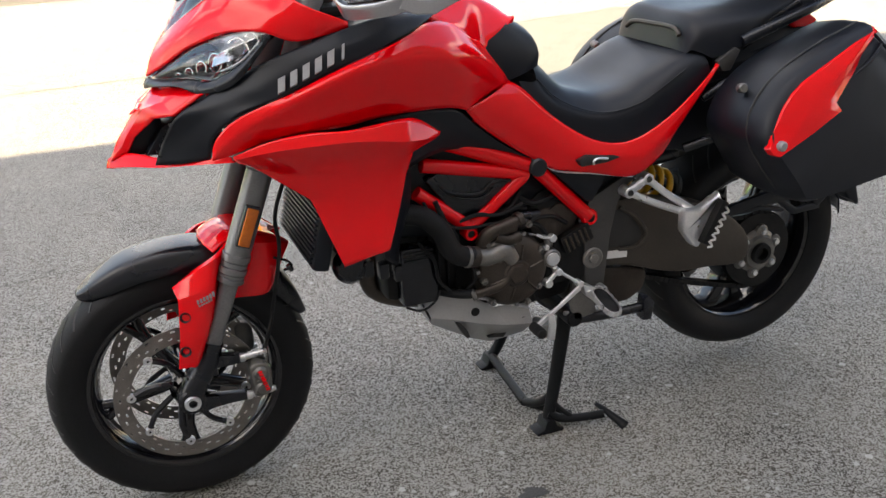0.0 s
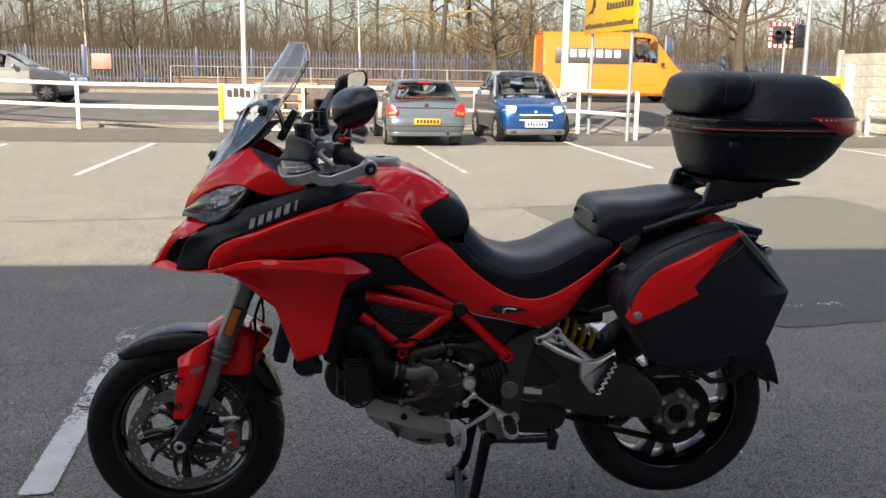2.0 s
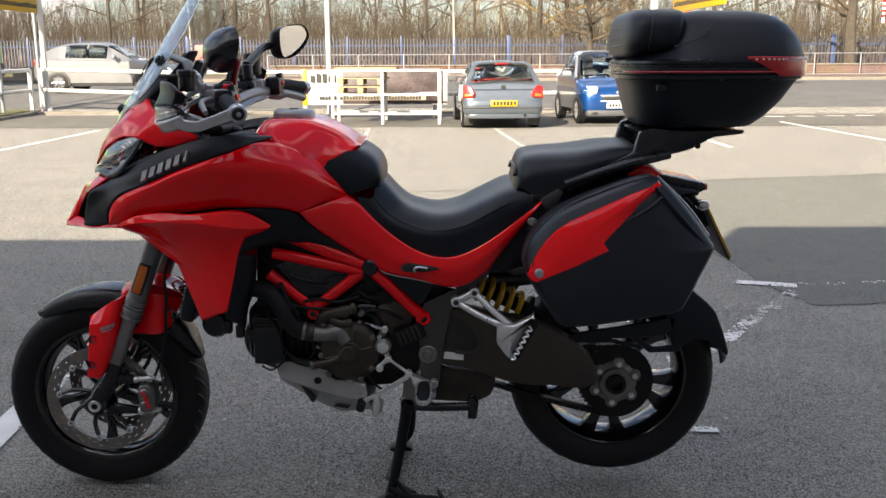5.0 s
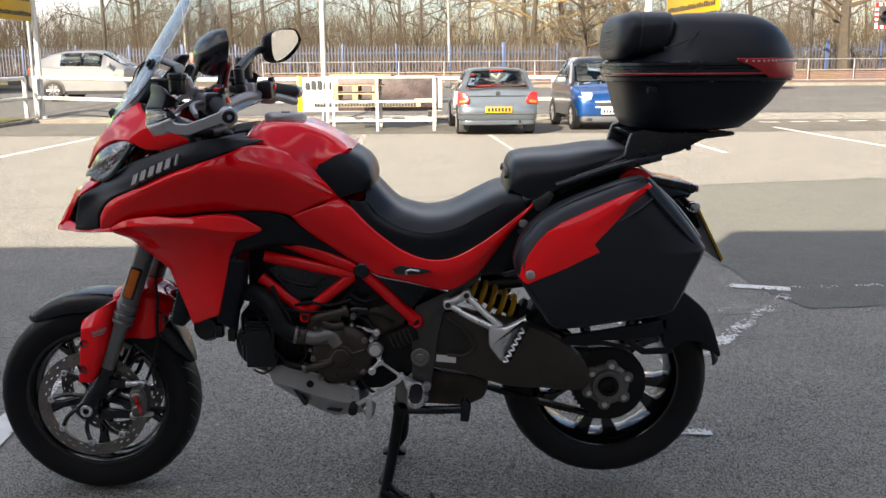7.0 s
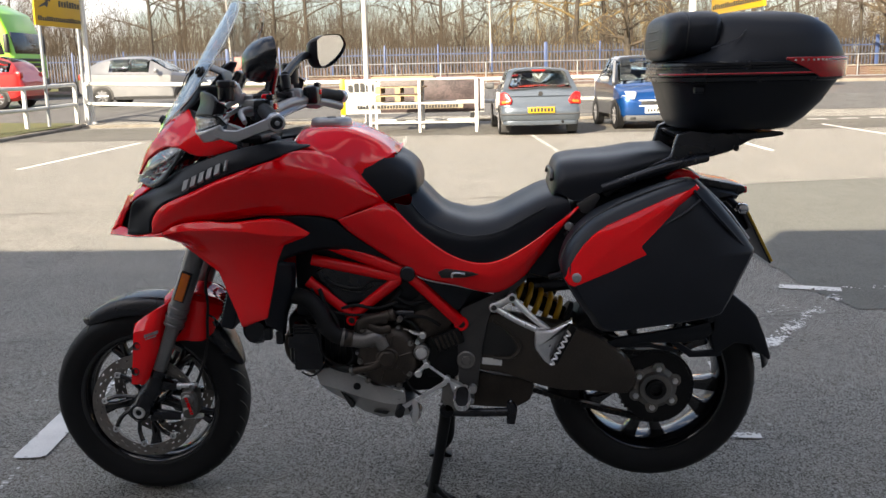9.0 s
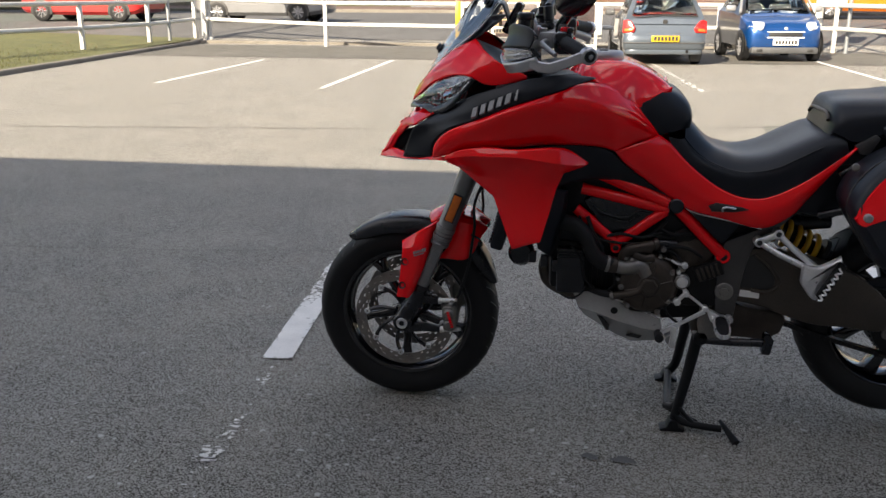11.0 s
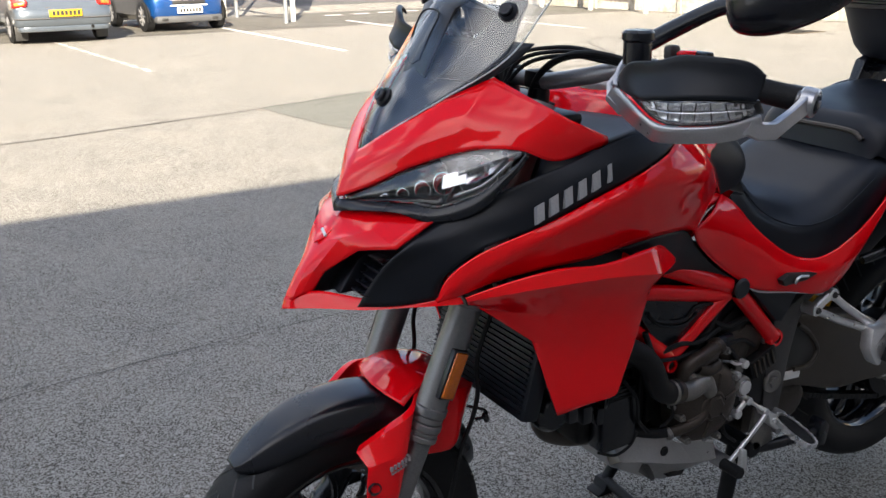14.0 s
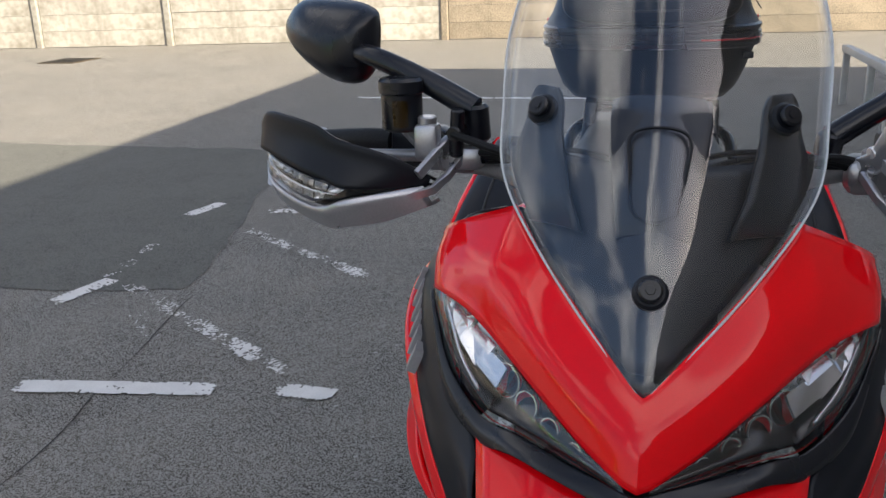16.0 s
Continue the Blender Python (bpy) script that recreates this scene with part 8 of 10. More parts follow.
near("peg_clevis", lambda b: (prism(b, [(0.172, 0.425), (0.196, 0.415), (0.222, 0.398), (0.226, 0.376), (0.205, 0.372), (0.182, 0.392)], -0.182, -0.150, 0.004), rod(b, (0.19, -0.15, 0.402), (0.19, -0.187, 0.402), 0.006, 12)), SILVER)

# centre stand and side stand
near("centre_stand", lambda b: (tube(b, [(0.165, -0.11, 0.335), (0.142, -0.112, 0.20), (0.118, -0.114, 0.075), (0.108, -0.115, 0.03)], (0.020, 0.0155), 14, squash=0.8),
                                tube(b, [(0.165, 0.15, 0.31), (0.155, 0.22, 0.17), (0.142, 0.275, 0.055), (0.122, 0.275, 0.03)], (0.018, 0.0155), 14),
                                tube(b, [(0.122, 0.275, 0.03), (0.108, 0.12, 0.026), (0.096, -0.005, 0.026)], 0.0135, 12), tube(b, [(0.096, -0.005, 0.026), (0.110, -0.06, 0.05), (0.122, -0.112, 0.098)], 0.012, 12),
                                tube(b, [(0.096, -0.005, 0.026), (0.15, -0.085, 0.026), (0.175, -0.115, 0.026)], 0.0115, 12),
                                rod(b, (0.165, -0.16, 0.325), (0.165, 0.16, 0.325), 0.022, 18)), STAND_BLACK, label="black tubular centre stand on the ground")
for x0, y0 in ((0.0, -0.14), (0.012, 0.25)):
    near("stand_foot", lambda b: prism(b, [(0.066 + x0, 0.0), (0.140 + x0, 0.0), (0.144 + x0, 0.007), (0.124 + x0, 0.016), (0.118 + x0, 0.036), (0.094 + x0, 0.036), (0.086 + x0, 0.014), (0.064 + x0, 0.006)], y0, y0 + 0.05, 0.003), STAND_BLACK)
near("stand_tang", lambda b: (tube(b, [(0.108, -0.118, 0.05), (0.135, -0.13, 0.034), (0.19, -0.145, 0.03), (0.25, -0.155, 0.03)], 0.0115, 12),
                              tube(b, [(0.118, -0.12, 0.085), (0.14, -0.132, 0.058), (0.168, -0.14, 0.034)], 0.007, 10),
                              tube(b, [(0.25, -0.12, 0.040), (0.258, -0.145, 0.036), (0.272, -0.175, 0.024), (0.288, -0.205, 0.010)], (0.006, 0.013), 10)), STAND_BLACK, label="black stand tang with a flared foot plate")
near("side_stand", lambda b: (tube(b, [(0.16, -0.14, 0.315), (0.25, -0.165, 0.322), (0.345, -0.18, 0.33)], 0.0125, 12), prism(b, [(0.335, 0.30), (0.36, 0.298), (0.368, 0.345), (0.35, 0.365), (0.338, 0.36)], -0.2, -0.165, 0.004)), BLACK_SATIN, label="folded black side stand")
near("stand_spring", lambda b: (rod(b, (0.14, -0.145, 0.34), (0.225, -0.15, 0.327), 0.006, 10), rod(b, (0.2, -0.15, 0.33), (0.235, -0.152, 0.325), 0.0095, 12)), SILVER_PAINT)
for x, z, y, r in ((0.075, 0.32, -0.175, 0.017), (0.24, 0.39, -0.168, 0.012), (0.235, 0.355, -0.165, 0.01)):
    near("stand_pivot", lambda b: rod(b, (x, -0.12, z), (x, y, z), r, 16), SILVER_PAINT)

# ---- handlebar and controls ----
BAR = [(-0.214, -0.475, 1.178), (-0.26, -0.37, 1.198), (-0.292, -0.28, 1.205), (-0.318, -0.2, 1.202), (-0.348, -0.14, 1.187), (-0.368, -0.07, 1.174), (-0.372, 0, 1.172)]
near("handlebar", lambda b: tube(b, BAR + [(x, -y, z) for x, y, z in BAR[-2::-1]], 0.0145, 16, 90), SILVER_PAINT, label="grey tapered handlebar")
twin("grip", lambda b: tube(b, [(-0.216, -0.468, 1.179), (-0.25, -0.395, 1.193), (-0.268, -0.35, 1.199)], 0.0185, 18), RUBBER, label="black rubber grip")
twin("bar_end", lambda b: (rod(b, (-0.2035, -0.4955, 1.174), (-0.214, -0.474, 1.178), 0.0165, 22, 0.003)), BLACK_SATIN)
twin("bar_end_cap", lambda b: rod(b, (-0.2025, -0.4975, 1.1735), (-0.205, -0.492, 1.1745), 0.006, 12), SILVER_PAINT)
twin("switch_housing", lambda b: (block(b, (-0.30, -0.35, 1.17), (-0.25, -0.27, 1.228), 0.012), block(b, (-0.268, -0.335, 1.222), (-0.25, -0.30, 1.238), 0.004)), BLACK_SATIN, label="black switch housing")
twin("switch_button", lambda b: block(b, (-0.252, -0.325, 1.20), (-0.245, -0.30, 1.215), 0.002), RED)
near("run_switch", lambda b: block(b, (-0.286, -0.312, 1.222), (-0.258, -0.286, 1.239), 0.005), RED, label="small red run switch")
near("pass_switch", lambda b: block(b, (-0.292, -0.282, 1.222), (-0.268, -0.264, 1.246), 0.006), PLATE_GREY)
twin("lever", lambda b: tube(b, [(-0.325, -0.27, 1.20), (-0.332, -0.33, 1.196), (-0.315, -0.40, 1.188), (-0.292, -0.455, 1.175)], (0.009, 0.006), 10), SILVER_PAINT, label="grey hand lever")
twin("lever_mount", lambda b: (block(b, (-0.345, -0.275, 1.18), (-0.295, -0.225, 1.225), 0.01), rod(b, (-0.335, -0.25, 1.19), (-0.335, -0.25, 1.235), 0.012, 14)), SILVER_PAINT)
near("brake_reservoir", lambda b: rod(b, (-0.345, 0.315, 1.255), (-0.345, 0.315, 1.318), 0.0265, 26, 0.004), BLACK_SATIN, label="black brake fluid reservoir")
near("reservoir_lid", lambda b: rod(b, (-0.345, 0.315, 1.300), (-0.345, 0.315, 1.322), 0.029, 26, 0.004), BLACK_SATIN)
near("reservoir_window", lambda b: rod(b, (-0.3625, 0.312, 1.262), (-0.3625, 0.312, 1.296), 0.012, 16), AMBER)
near("reservoir_bracket", lambda b: tube(b, [(-0.345, 0.31, 1.255), (-0.335, 0.29, 1.23), (-0.32, 0.25, 1.21)], 0.008, 8), SILVER_PAINT)
near("clutch_reservoir", lambda b: (rod(b, (-0.378, -0.300, 1.222), (-0.378, -0.300, 1.262), 0.0215, 26, 0.004), rod(b, (-0.378, -0.300, 1.258), (-0.378, -0.300, 1.276), 0.0245, 26, 0.004)), BLACK_SATIN, label="black clutch fluid reservoir")
near("clutch_bracket", lambda b: (flat_bar(b, [(-0.335, -0.235, 1.208), (-0.356, -0.253, 1.228), (-0.364, -0.265, 1.262)], (0.03, 0.026, 0.024), 0.009), block(b, (-0.345, -0.262, 1.188), (-0.30, -0.222, 1.222), 0.009)), GUARD_SILVER, label="silver clutch lever bracket")
near("bracket_bolt", lambda b: (rod(b, (-0.360, -0.268, 1.263), (-0.374, -0.276, 1.263), 0.0105, 20, 0.002)), CHROME)
# black hexagon on the bolt face, painting a shaded socket
near("bolt_socket", lambda b: rod(b, (-0.374, -0.276, 1.263), (-0.3755, -0.2768, 1.263), 0.005, 6), SIGN_BLACK)
near("master_cylinder", lambda b: (block(b, (-0.383, 0.262, 1.222), (-0.352, 0.292, 1.268), 0.006), rod(b, (-0.367, 0.277, 1.262), (-0.367, 0.277, 1.277), 0.012, 18, 0.002), block(b, (-0.36, 0.21, 1.205), (-0.315, 0.265, 1.236), 0.009)), GUARD_SILVER, label="silver brake master cylinder")
near("banjo_fitting", lambda b: (rod(b, (-0.362, 0.243, 1.225), (-0.366, 0.238, 1.285), 0.009, 14, 0.002), rod(b, (-0.375, 0.243, 1.255), (-0.345, 0.235, 1.255), 0.010, 14, 0.002)), BLACK_SATIN)
near("brake_hose", lambda b: tube(b, [(-0.37, 0.245, 1.255), (-0.392, 0.20, 1.245), (-0.41, 0.12, 1.222), (-0.42, 0.05, 1.18), (-0.41, 0.03, 1.08)], 0.0055, 8), RUBBER, label="black brake hose")
for s in (-1, 1):
    for k in range(3):
        near("control_cable", lambda b: tube(b, [(-0.32, s * 0.24, 1.205 + 0.006 * k), (-0.36 - 0.008 * k, s * 0.19, 1.225 + 0.004 * k), (-0.385 - 0.006 * k, s * 0.12, 1.215), (-0.39, s * 0.05, 1.16), (-0.38, s * 0.03, 1.08)], 0.0045, 8), RUBBER, label="black control cable")
for s in (-1, 1):
    for k in range(3):
        near("throttle_cable", lambda b: tube(b, [(-0.325, s * 0.25, 1.212 - 0.005 * k), (-0.345, s * (0.2 - 0.01 * k), 1.216 + 0.006 * k), (-0.372 + 0.006 * k, s * (0.12 - 0.02 * k), 1.222 + 0.005 * k), (-0.41, s * (0.06 - 0.02 * k), 1.205 + 0.004 * k), (-0.44, s * 0.03, 1.16)], 0.0036, 8), RUBBER, label="black control cable")
near("top_clamp", lambda b: (block(b, (-0.40, -0.13, 1.100), (-0.335, 0.13, 1.125), 0.01), *[(rod(b, (-0.37, y, 1.12), (-0.37, y, 1.178), 0.019, 18, 0.003), block(b, (-0.392, y - 0.018, 1.16), (-0.35, y + 0.018, 1.192), 0.006)) for y in (-0.045, 0.045)]), DARK_METAL, label="dark fork top clamp")
near("steering_head", lambda b: rod(b, (-0.35, 0, 1.12), (-0.43, 0, 0.85), 0.04, 18), DARK_METAL)
twin("fork_top", lambda b: tube(b, [(-0.41, -0.105, 1.145), (-0.535, -0.105, 0.85)], 0.026, 16), SILVER_PAINT)

# hand guards with clear indicators
GU = [(-0.388, -0.272, 1.202), (-0.411, -0.322, 1.229), (-0.415, -0.383, 1.238), (-0.404, -0.42, 1.248), (-0.381, -0.465, 1.247), (-0.358, -0.497, 1.242), (-0.342, -0.512, 1.226)]
GI = [(-0.392, -0.275, 1.191), (-0.433, -0.362, 1.186), (-0.429, -0.398, 1.189), (-0.416, -0.434, 1.192), (-0.388, -0.474, 1.194), (-0.366, -0.499, 1.194), (-0.354, -0.51, 1.193)]
IT = [(-0.434, -0.37, 1.183), (-0.425, -0.415, 1.188), (-0.407, -0.451, 1.191), (-0.384, -0.48, 1.192), (-0.35, -0.503, 1.191)]
IB = [(-0.432, -0.389, 1.168), (-0.424, -0.416, 1.157), (-0.408, -0.45, 1.158), (-0.377, -0.487, 1.165), (-0.349, -0.503, 1.173)]
GL = [(-0.4, -0.278, 1.194), (-0.434, -0.364, 1.173), (-0.433, -0.391, 1.159), (-0.425, -0.417, 1.152), (-0.403, -0.459, 1.155), (-0.375, -0.489, 1.161), (-0.338, -0.507, 1.173)]
GB = [(-0.402, -0.265, 1.173), (-0.412, -0.319, 1.15), (-0.42, -0.368, 1.135), (-0.415, -0.395, 1.127), (-0.39, -0.451, 1.132), (-0.363, -0.482, 1.138), (-0.326, -0.502, 1.152)]
GE = [(x + 0.016, y + 0.006, z + 0.002) for x, y, z in GB]


def sloped(rail, drop=0.018):
    """The far-side guard sits turned on the bar: its inner end hangs lower."""
    return [(x, y, z - drop * min(1.0, (0.49 - abs(y)) / 0.16)) for x, y, z in rail]


def guard_piece(name, rs, material, t, label, crisp=False, nu=26, sub=4, bevel=0.0):
    for side in (1, -1):
        bm = rails(rs if side > 0 else [sloped(r) for r in rs], nu, sub, not crisp, True)
        if side < 0:
            far_side(bm)
        thicken(part(name, bm, material, bike, label, sharp=28), t, bevel, 0.0)


GS = [(x + 0.006, y + 0.002, (z + z2) / 2 + 0.004) for (x, y, z), (_, _, z2) in zip(GU, GI)]
GS = [(x - 0.008, y - 0.002, z) for x, y, z in GS]
GR = [(x + 0.007, y + 0.006, z - 0.004) for x, y, z in GU]
guard_piece("hand_guard", [GR, GU, GS, GI], BLACK_MATT, 0.004, "matt black hand guard", nu=34, sub=5)
guard_piece("indicator_back", [[(x + 0.014, y + 0.006, z) for x, y, z in r] for r in (GI, GL)], BLACK_GLOSS, 0.002, "dark indicator housing", True)
guard_piece("indicator_frame", [[(x + 0.003, y + 0.002, z) for x, y, z in GI[1:]], [(x + 0.001, y, z - 0.002) for x, y, z in [GI[1]] + [IT[1], IT[1], IT[2], IT[3], IT[4], IT[4]][1:]]], BLACK_GLOSS, 0.003, "", True)
guard_piece("guard_indicator", [IT, IB], LENS, 0.003, "clear ribbed indicator lens", True)
CI, CL = by_knots(IT, 9), by_knots(IB, 9)
CELL_BRIGHT = mat("bright_reflector_facet", (0.9, 0.91, 0.93), 0.13, 0.9, 0.06, 40, 300, 0.0, rough_vary=0.05)
for side in (1, -1):
    for i in range(8):
        for k0, k1 in ((0.08, 0.46), (0.6, 0.9)):
            if i == 0 and k0 > 0.5:
                continue
            q = [CI[i].lerp(CL[i], k0), CI[i + 1].lerp(CL[i + 1], k0), CI[i + 1].lerp(CL[i + 1], k1), CI[i].lerp(CL[i], k1)]
            dd = (q[1] - q[0]) * 0.06
            q = [q[0] + dd, q[1] - dd, q[2] - dd, q[3] + dd]
            if side < 0:
                q = [Vector(p) for p in sloped([tuple(p) for p in q])]
            bm = bmesh.new()
            fr = [bm.verts.new(p + Vector((0.005, 0.002, 0))) for p in q]
            c = (q[0] + q[1] + q[2] + q[3]) / 4
            bk = [bm.verts.new(c + (p - c) * 0.35 + Vector((0.011, 0.005, 0.001))) for p in q]
            bm.faces.new(bk)
            for a in range(4):
                bm.faces.new((fr[a], fr[(a + 1) % 4], bk[(a + 1) % 4], bk[a]))
            if side < 0:
                far_side(bm)
            part("indicator_cell", bm, CELL_BRIGHT, bike)
guard_piece("indicator_rib", [[(x + 0.002, y, z) for x, y, z in [tuple(CI[i].lerp(CL[i], k)) for i in range(9)]] for k in (0.49, 0.57)], CELL_BRIGHT, 0.003, "", True, 18, 1)
guard_piece("guard_blade", [GL, GB, GE], GUARD_SILVER, 0.005, "silver hand guard blade", True, 34, 3)
twin("guard_arm", lambda b: flat_bar(b, [(-0.352, -0.497, 1.157), (-0.327, -0.5, 1.148), (-0.30, -0.5, 1.146), (-0.258, -0.494, 1.161), (-0.228, -0.489, 1.172), (-0.212, -0.487, 1.177)], (0.024, 0.026, 0.026, 0.024, 0.027, 0.03), 0.011), GUARD_SILVER, label="silver hand guard arm to the bar end")
twin("arm_boss", lambda b: rod(b, (-0.2045, -0.494, 1.1745), (-0.214, -0.472, 1.1785), 0.0215, 24, 0.003), GUARD_SILVER)
twin("guard_stay", lambda b: (flat_bar(b, [(-0.404, -0.284, 1.190), (-0.383, -0.268, 1.212), (-0.345, -0.25, 1.232)], (0.014, 0.014, 0.016), 0.008),
                              flat_bar(b, [(-0.409, -0.305, 1.157), (-0.40, -0.265, 1.172), (-0.386, -0.25, 1.188), (-0.35, -0.238, 1.208)], (0.012, 0.011, 0.011, 0.012), 0.008)), GUARD_SILVER, label="bright forked hand guard stay")
twin("stay_bolt", lambda b: rod(b, (-0.352, -0.243, 1.234), (-0.344, -0.256, 1.234), 0.008, 14, 0.002), SILVER)


# mirrors
MIR = [(-1.0, -0.10), (-0.95, 0.36), (-0.6, 0.8), (0.3, 1.0), (0.84, 0.95), (1.0, 0.66), (0.98, -0.35), (0.72, -0.92), (0.1, -1.0), (-0.6, -0.62)]
MIR = [Vector((p[0], p[1])) for p in round_outline(MIR, 40)]


def mirror_ring(f, sc, near_side):
    """One cross-section of a mirror housing; the outboard end is the narrower."""
    x = (-0.222 if near_side else -0.228) - 0.066 * (1 - f)
    return [Vector((x - 0.034 * p.x * sc, -0.452 + 0.076 * p.x * sc, 1.328 + 0.012 * f + 0.052 * p.y * sc - 0.008 * p.x * sc - (0.013 if near_side else 0.006))) for p in MIR]


ms = []
for side in (1, -1):
    bm = bmesh.new()
    vs = grid(bm, [mirror_ring(i / 8, math.sin(min(1.0, i / 8 * 1.15 + 0.05) * math.pi / 2) ** 0.45, side > 0) for i in range(9)], True)
    bm.faces.new(vs[0])
    if side < 0:
        far_side(bm)
    ms.append(part("mirror_shell", bm, BLACK_SATIN, bike, "black mirror housing"))
    bm = bmesh.new()
    bm.faces.new([bm.verts.new(p - Vector((0.0075 - 0.10 * (p.z - 1.327), 0, 0))) for p in mirror_ring(1.0, 0.93, side > 0)])
    if side < 0:
        far_side(bm)
    part("mirror_face", bm, MIRROR, ms[-1], "mirror glass facing the rider")
STALK_NEAR = [(-0.286, -0.208, 1.216), (-0.287, -0.212, 1.240), (-0.268, -0.262, 1.269), (-0.240, -0.335, 1.306), (-0.236, -0.395, 1.313)]
STALK_FAR = [(-0.338, -0.222, 1.225), (-0.342, -0.228, 1.266), (-0.328, -0.295, 1.294), (-0.308, -0.371, 1.318), (-0.282, -0.41, 1.320)]
for side, line in ((1, STALK_NEAR), (-1, STALK_FAR)):
    bm = bmesh.new()
    tube(bm, line[1:], (0.0145, 0.0115), 14, squash=1.15)
    rod(bm, line[0], Vector(line[1]) + Vector((0, 0, 0.006)), 0.0165, 20, 0.004)
    if side < 0:
        far_side(bm)
    part("mirror_stalk", bm, BLACK_SATIN, bike, "black mirror stalk")
    bm = bmesh.new()
    c = Vector(line[0])
    block(bm, c + Vector((-0.019, -0.017, -0.028)), c + Vector((0.019, 0.017, -0.004)), 0.009)
    if side < 0:
        far_side(bm)
    part("mirror_clamp", bm, BLACK_SATIN, bike)

# ---- luggage ----
PO = [(0.79, 1.004), (0.825, 0.995), (0.89, 0.925), (0.942, 0.853), (0.948, 0.83), (0.912, 0.765), (0.878, 0.705), (0.845, 0.676), (0.70, 0.652), (0.575, 0.640), (0.54, 0.675), (0.50, 0.735), (0.474, 0.785), (0.482, 0.83), (0.515, 0.878), (0.575, 0.925), (0.688, 0.972)]
PC = Vector((0.72, 0.82))


def pan_y(z):
    return -0.372 - 0.30 * (1.0 - z) if z > 0.7 else -0.462 - 0.05 * (0.7 - z)


bm = bmesh.new()
ring = round_outline(PO, 68)
rows = []
for f, inset in ((0.0, 0.88), (0.08, 0.95), (0.45, 1.0), (0.80, 1.0), (0.93, 0.975), (1.0, 0.925)):
    rows.append([Vector((PC.x + (x - PC.x) * inset, -0.19 + (pan_y(z) + 0.19) * f, PC.y + (z - PC.y) * inset)) for x, z in ring])
vs = grid(bm, rows, True)
cxy = bm.verts.new((PC.x, pan_y(PC.y) - 0.008, PC.y))
mid = [bm.verts.new((PC.x + (x - PC.x) * 0.5, pan_y(PC.y + (z - PC.y) * 0.5) - 0.006, PC.y + (z - PC.y) * 0.5)) for x, z in ring]
for i in range(68):
    j = (i + 1) % 68
    bm.faces.new((vs[-1][i], vs[-1][j], mid[j], mid[i]))
    bm.faces.new((mid[i], mid[j], cxy))
bm.faces.new(vs[0])
pan = part("pannier", bm, BLACK_MATT, bike, "matt black side pannier with a red panel", sharp=50)


PR = [(0.484, 0.781), (0.488, 0.802), (0.507, 0.832), (0.527, 0.858), (0.552, 0.882), (0.587, 0.904), (0.657, 0.934), (0.741, 0.969), (0.802, 0.99), (0.808, 0.999), (0.816, 0.99), (0.775, 0.955), (0.727, 0.911), (0.67, 0.852), (0.685, 0.831), (0.6, 0.797), (0.5, 0.758), (0.488, 0.762), (0.48, 0.775)]
bm = bmesh.new()
cen = (0.62, 0.875)
rowsP = []
for k, (s, o) in enumerate(((1.0, -0.012), (1.0, 0.0), (0.985, 0.006), (0.6, 0.013), (0.2, 0.016))):
    rowsP.append([Vector((cen[0] + (x - cen[0]) * s, pan_y(cen[1] + (z - cen[1]) * s) - o + 0.007 * (1 if abs(x - 0.62) > 0.13 and k < 3 else 0), cen[1] + (z - cen[1]) * s)) for x, z in PR])
vs = grid(bm, rowsP, True)
bm.faces.new(vs[-1])
part("red_panel", bm, RED, pan, "glossy red pannier panel")
near("pannier_badge", lambda b: lathe(b, [(0.0, -0.452), (0.008, -0.452), (0.011, -0.449), (0.012, -0.43)], (0.508, 0, 0.781), 20), LETTER, pan)
near("pannier_lock", lambda b: (rod(b, (0.503, -0.30, 0.884), (0.497, -0.322, 0.889), 0.011, 20, 0.003)), PUMP_GREY, pan, "round chrome lock")
near("pannier_seam", lambda b: tube(b, [(0.79, -0.33, 1.006), (0.69, -0.335, 0.975), (0.58, -0.345, 0.928), (0.515, -0.352, 0.88), (0.482, -0.36, 0.83), (0.475, -0.372, 0.785), (0.5, -0.38, 0.735), (0.54, -0.39, 0.675), (0.575, -0.395, 0.64)], 0.003, 6), SIGN_BLACK, pan)
near("pannier_crease", lambda b: (tube(b, [(0.80, pan_y(0.99) - 0.004, 0.985), (0.87, pan_y(0.9) - 0.003, 0.905), (0.935, pan_y(0.83) + 0.008, 0.83)], 0.004, 6), tube(b, [(0.73, pan_y(0.92) - 0.007, 0.905), (0.78, pan_y(0.93) - 0.006, 0.935), (0.82, pan_y(0.97) - 0.003, 0.965)], 0.004, 6)), BLACK_MATT, pan)
near("pannier_rail", lambda b: tube(b, [(0.82, -0.3, 1.003), (0.90, -0.3, 0.925), (0.962, -0.29, 0.845)], 0.004, 8), SILVER_PAINT, pan)
pan_far = None
for o in (pan, *pan.children):
    bm = bmesh.new()
    bm.from_mesh(o.data)
    far_side(bm)
    q = part(o.name.split(".")[0], bm, o.data.materials[0], pan_far or bike, o.get("label", ""), sharp=50)
    pan_far = pan_far or q
twin("pannier_mount", lambda b: (tube(b, [(0.50, -0.17, 0.84), (0.60, -0.2, 0.9), (0.75, -0.2, 0.96)], 0.012, 10), tube(b, [(0.46, -0.16, 0.72), (0.56, -0.2, 0.75), (0.7, -0.2, 0.72)], 0.012, 10)), BLACK_SATIN)


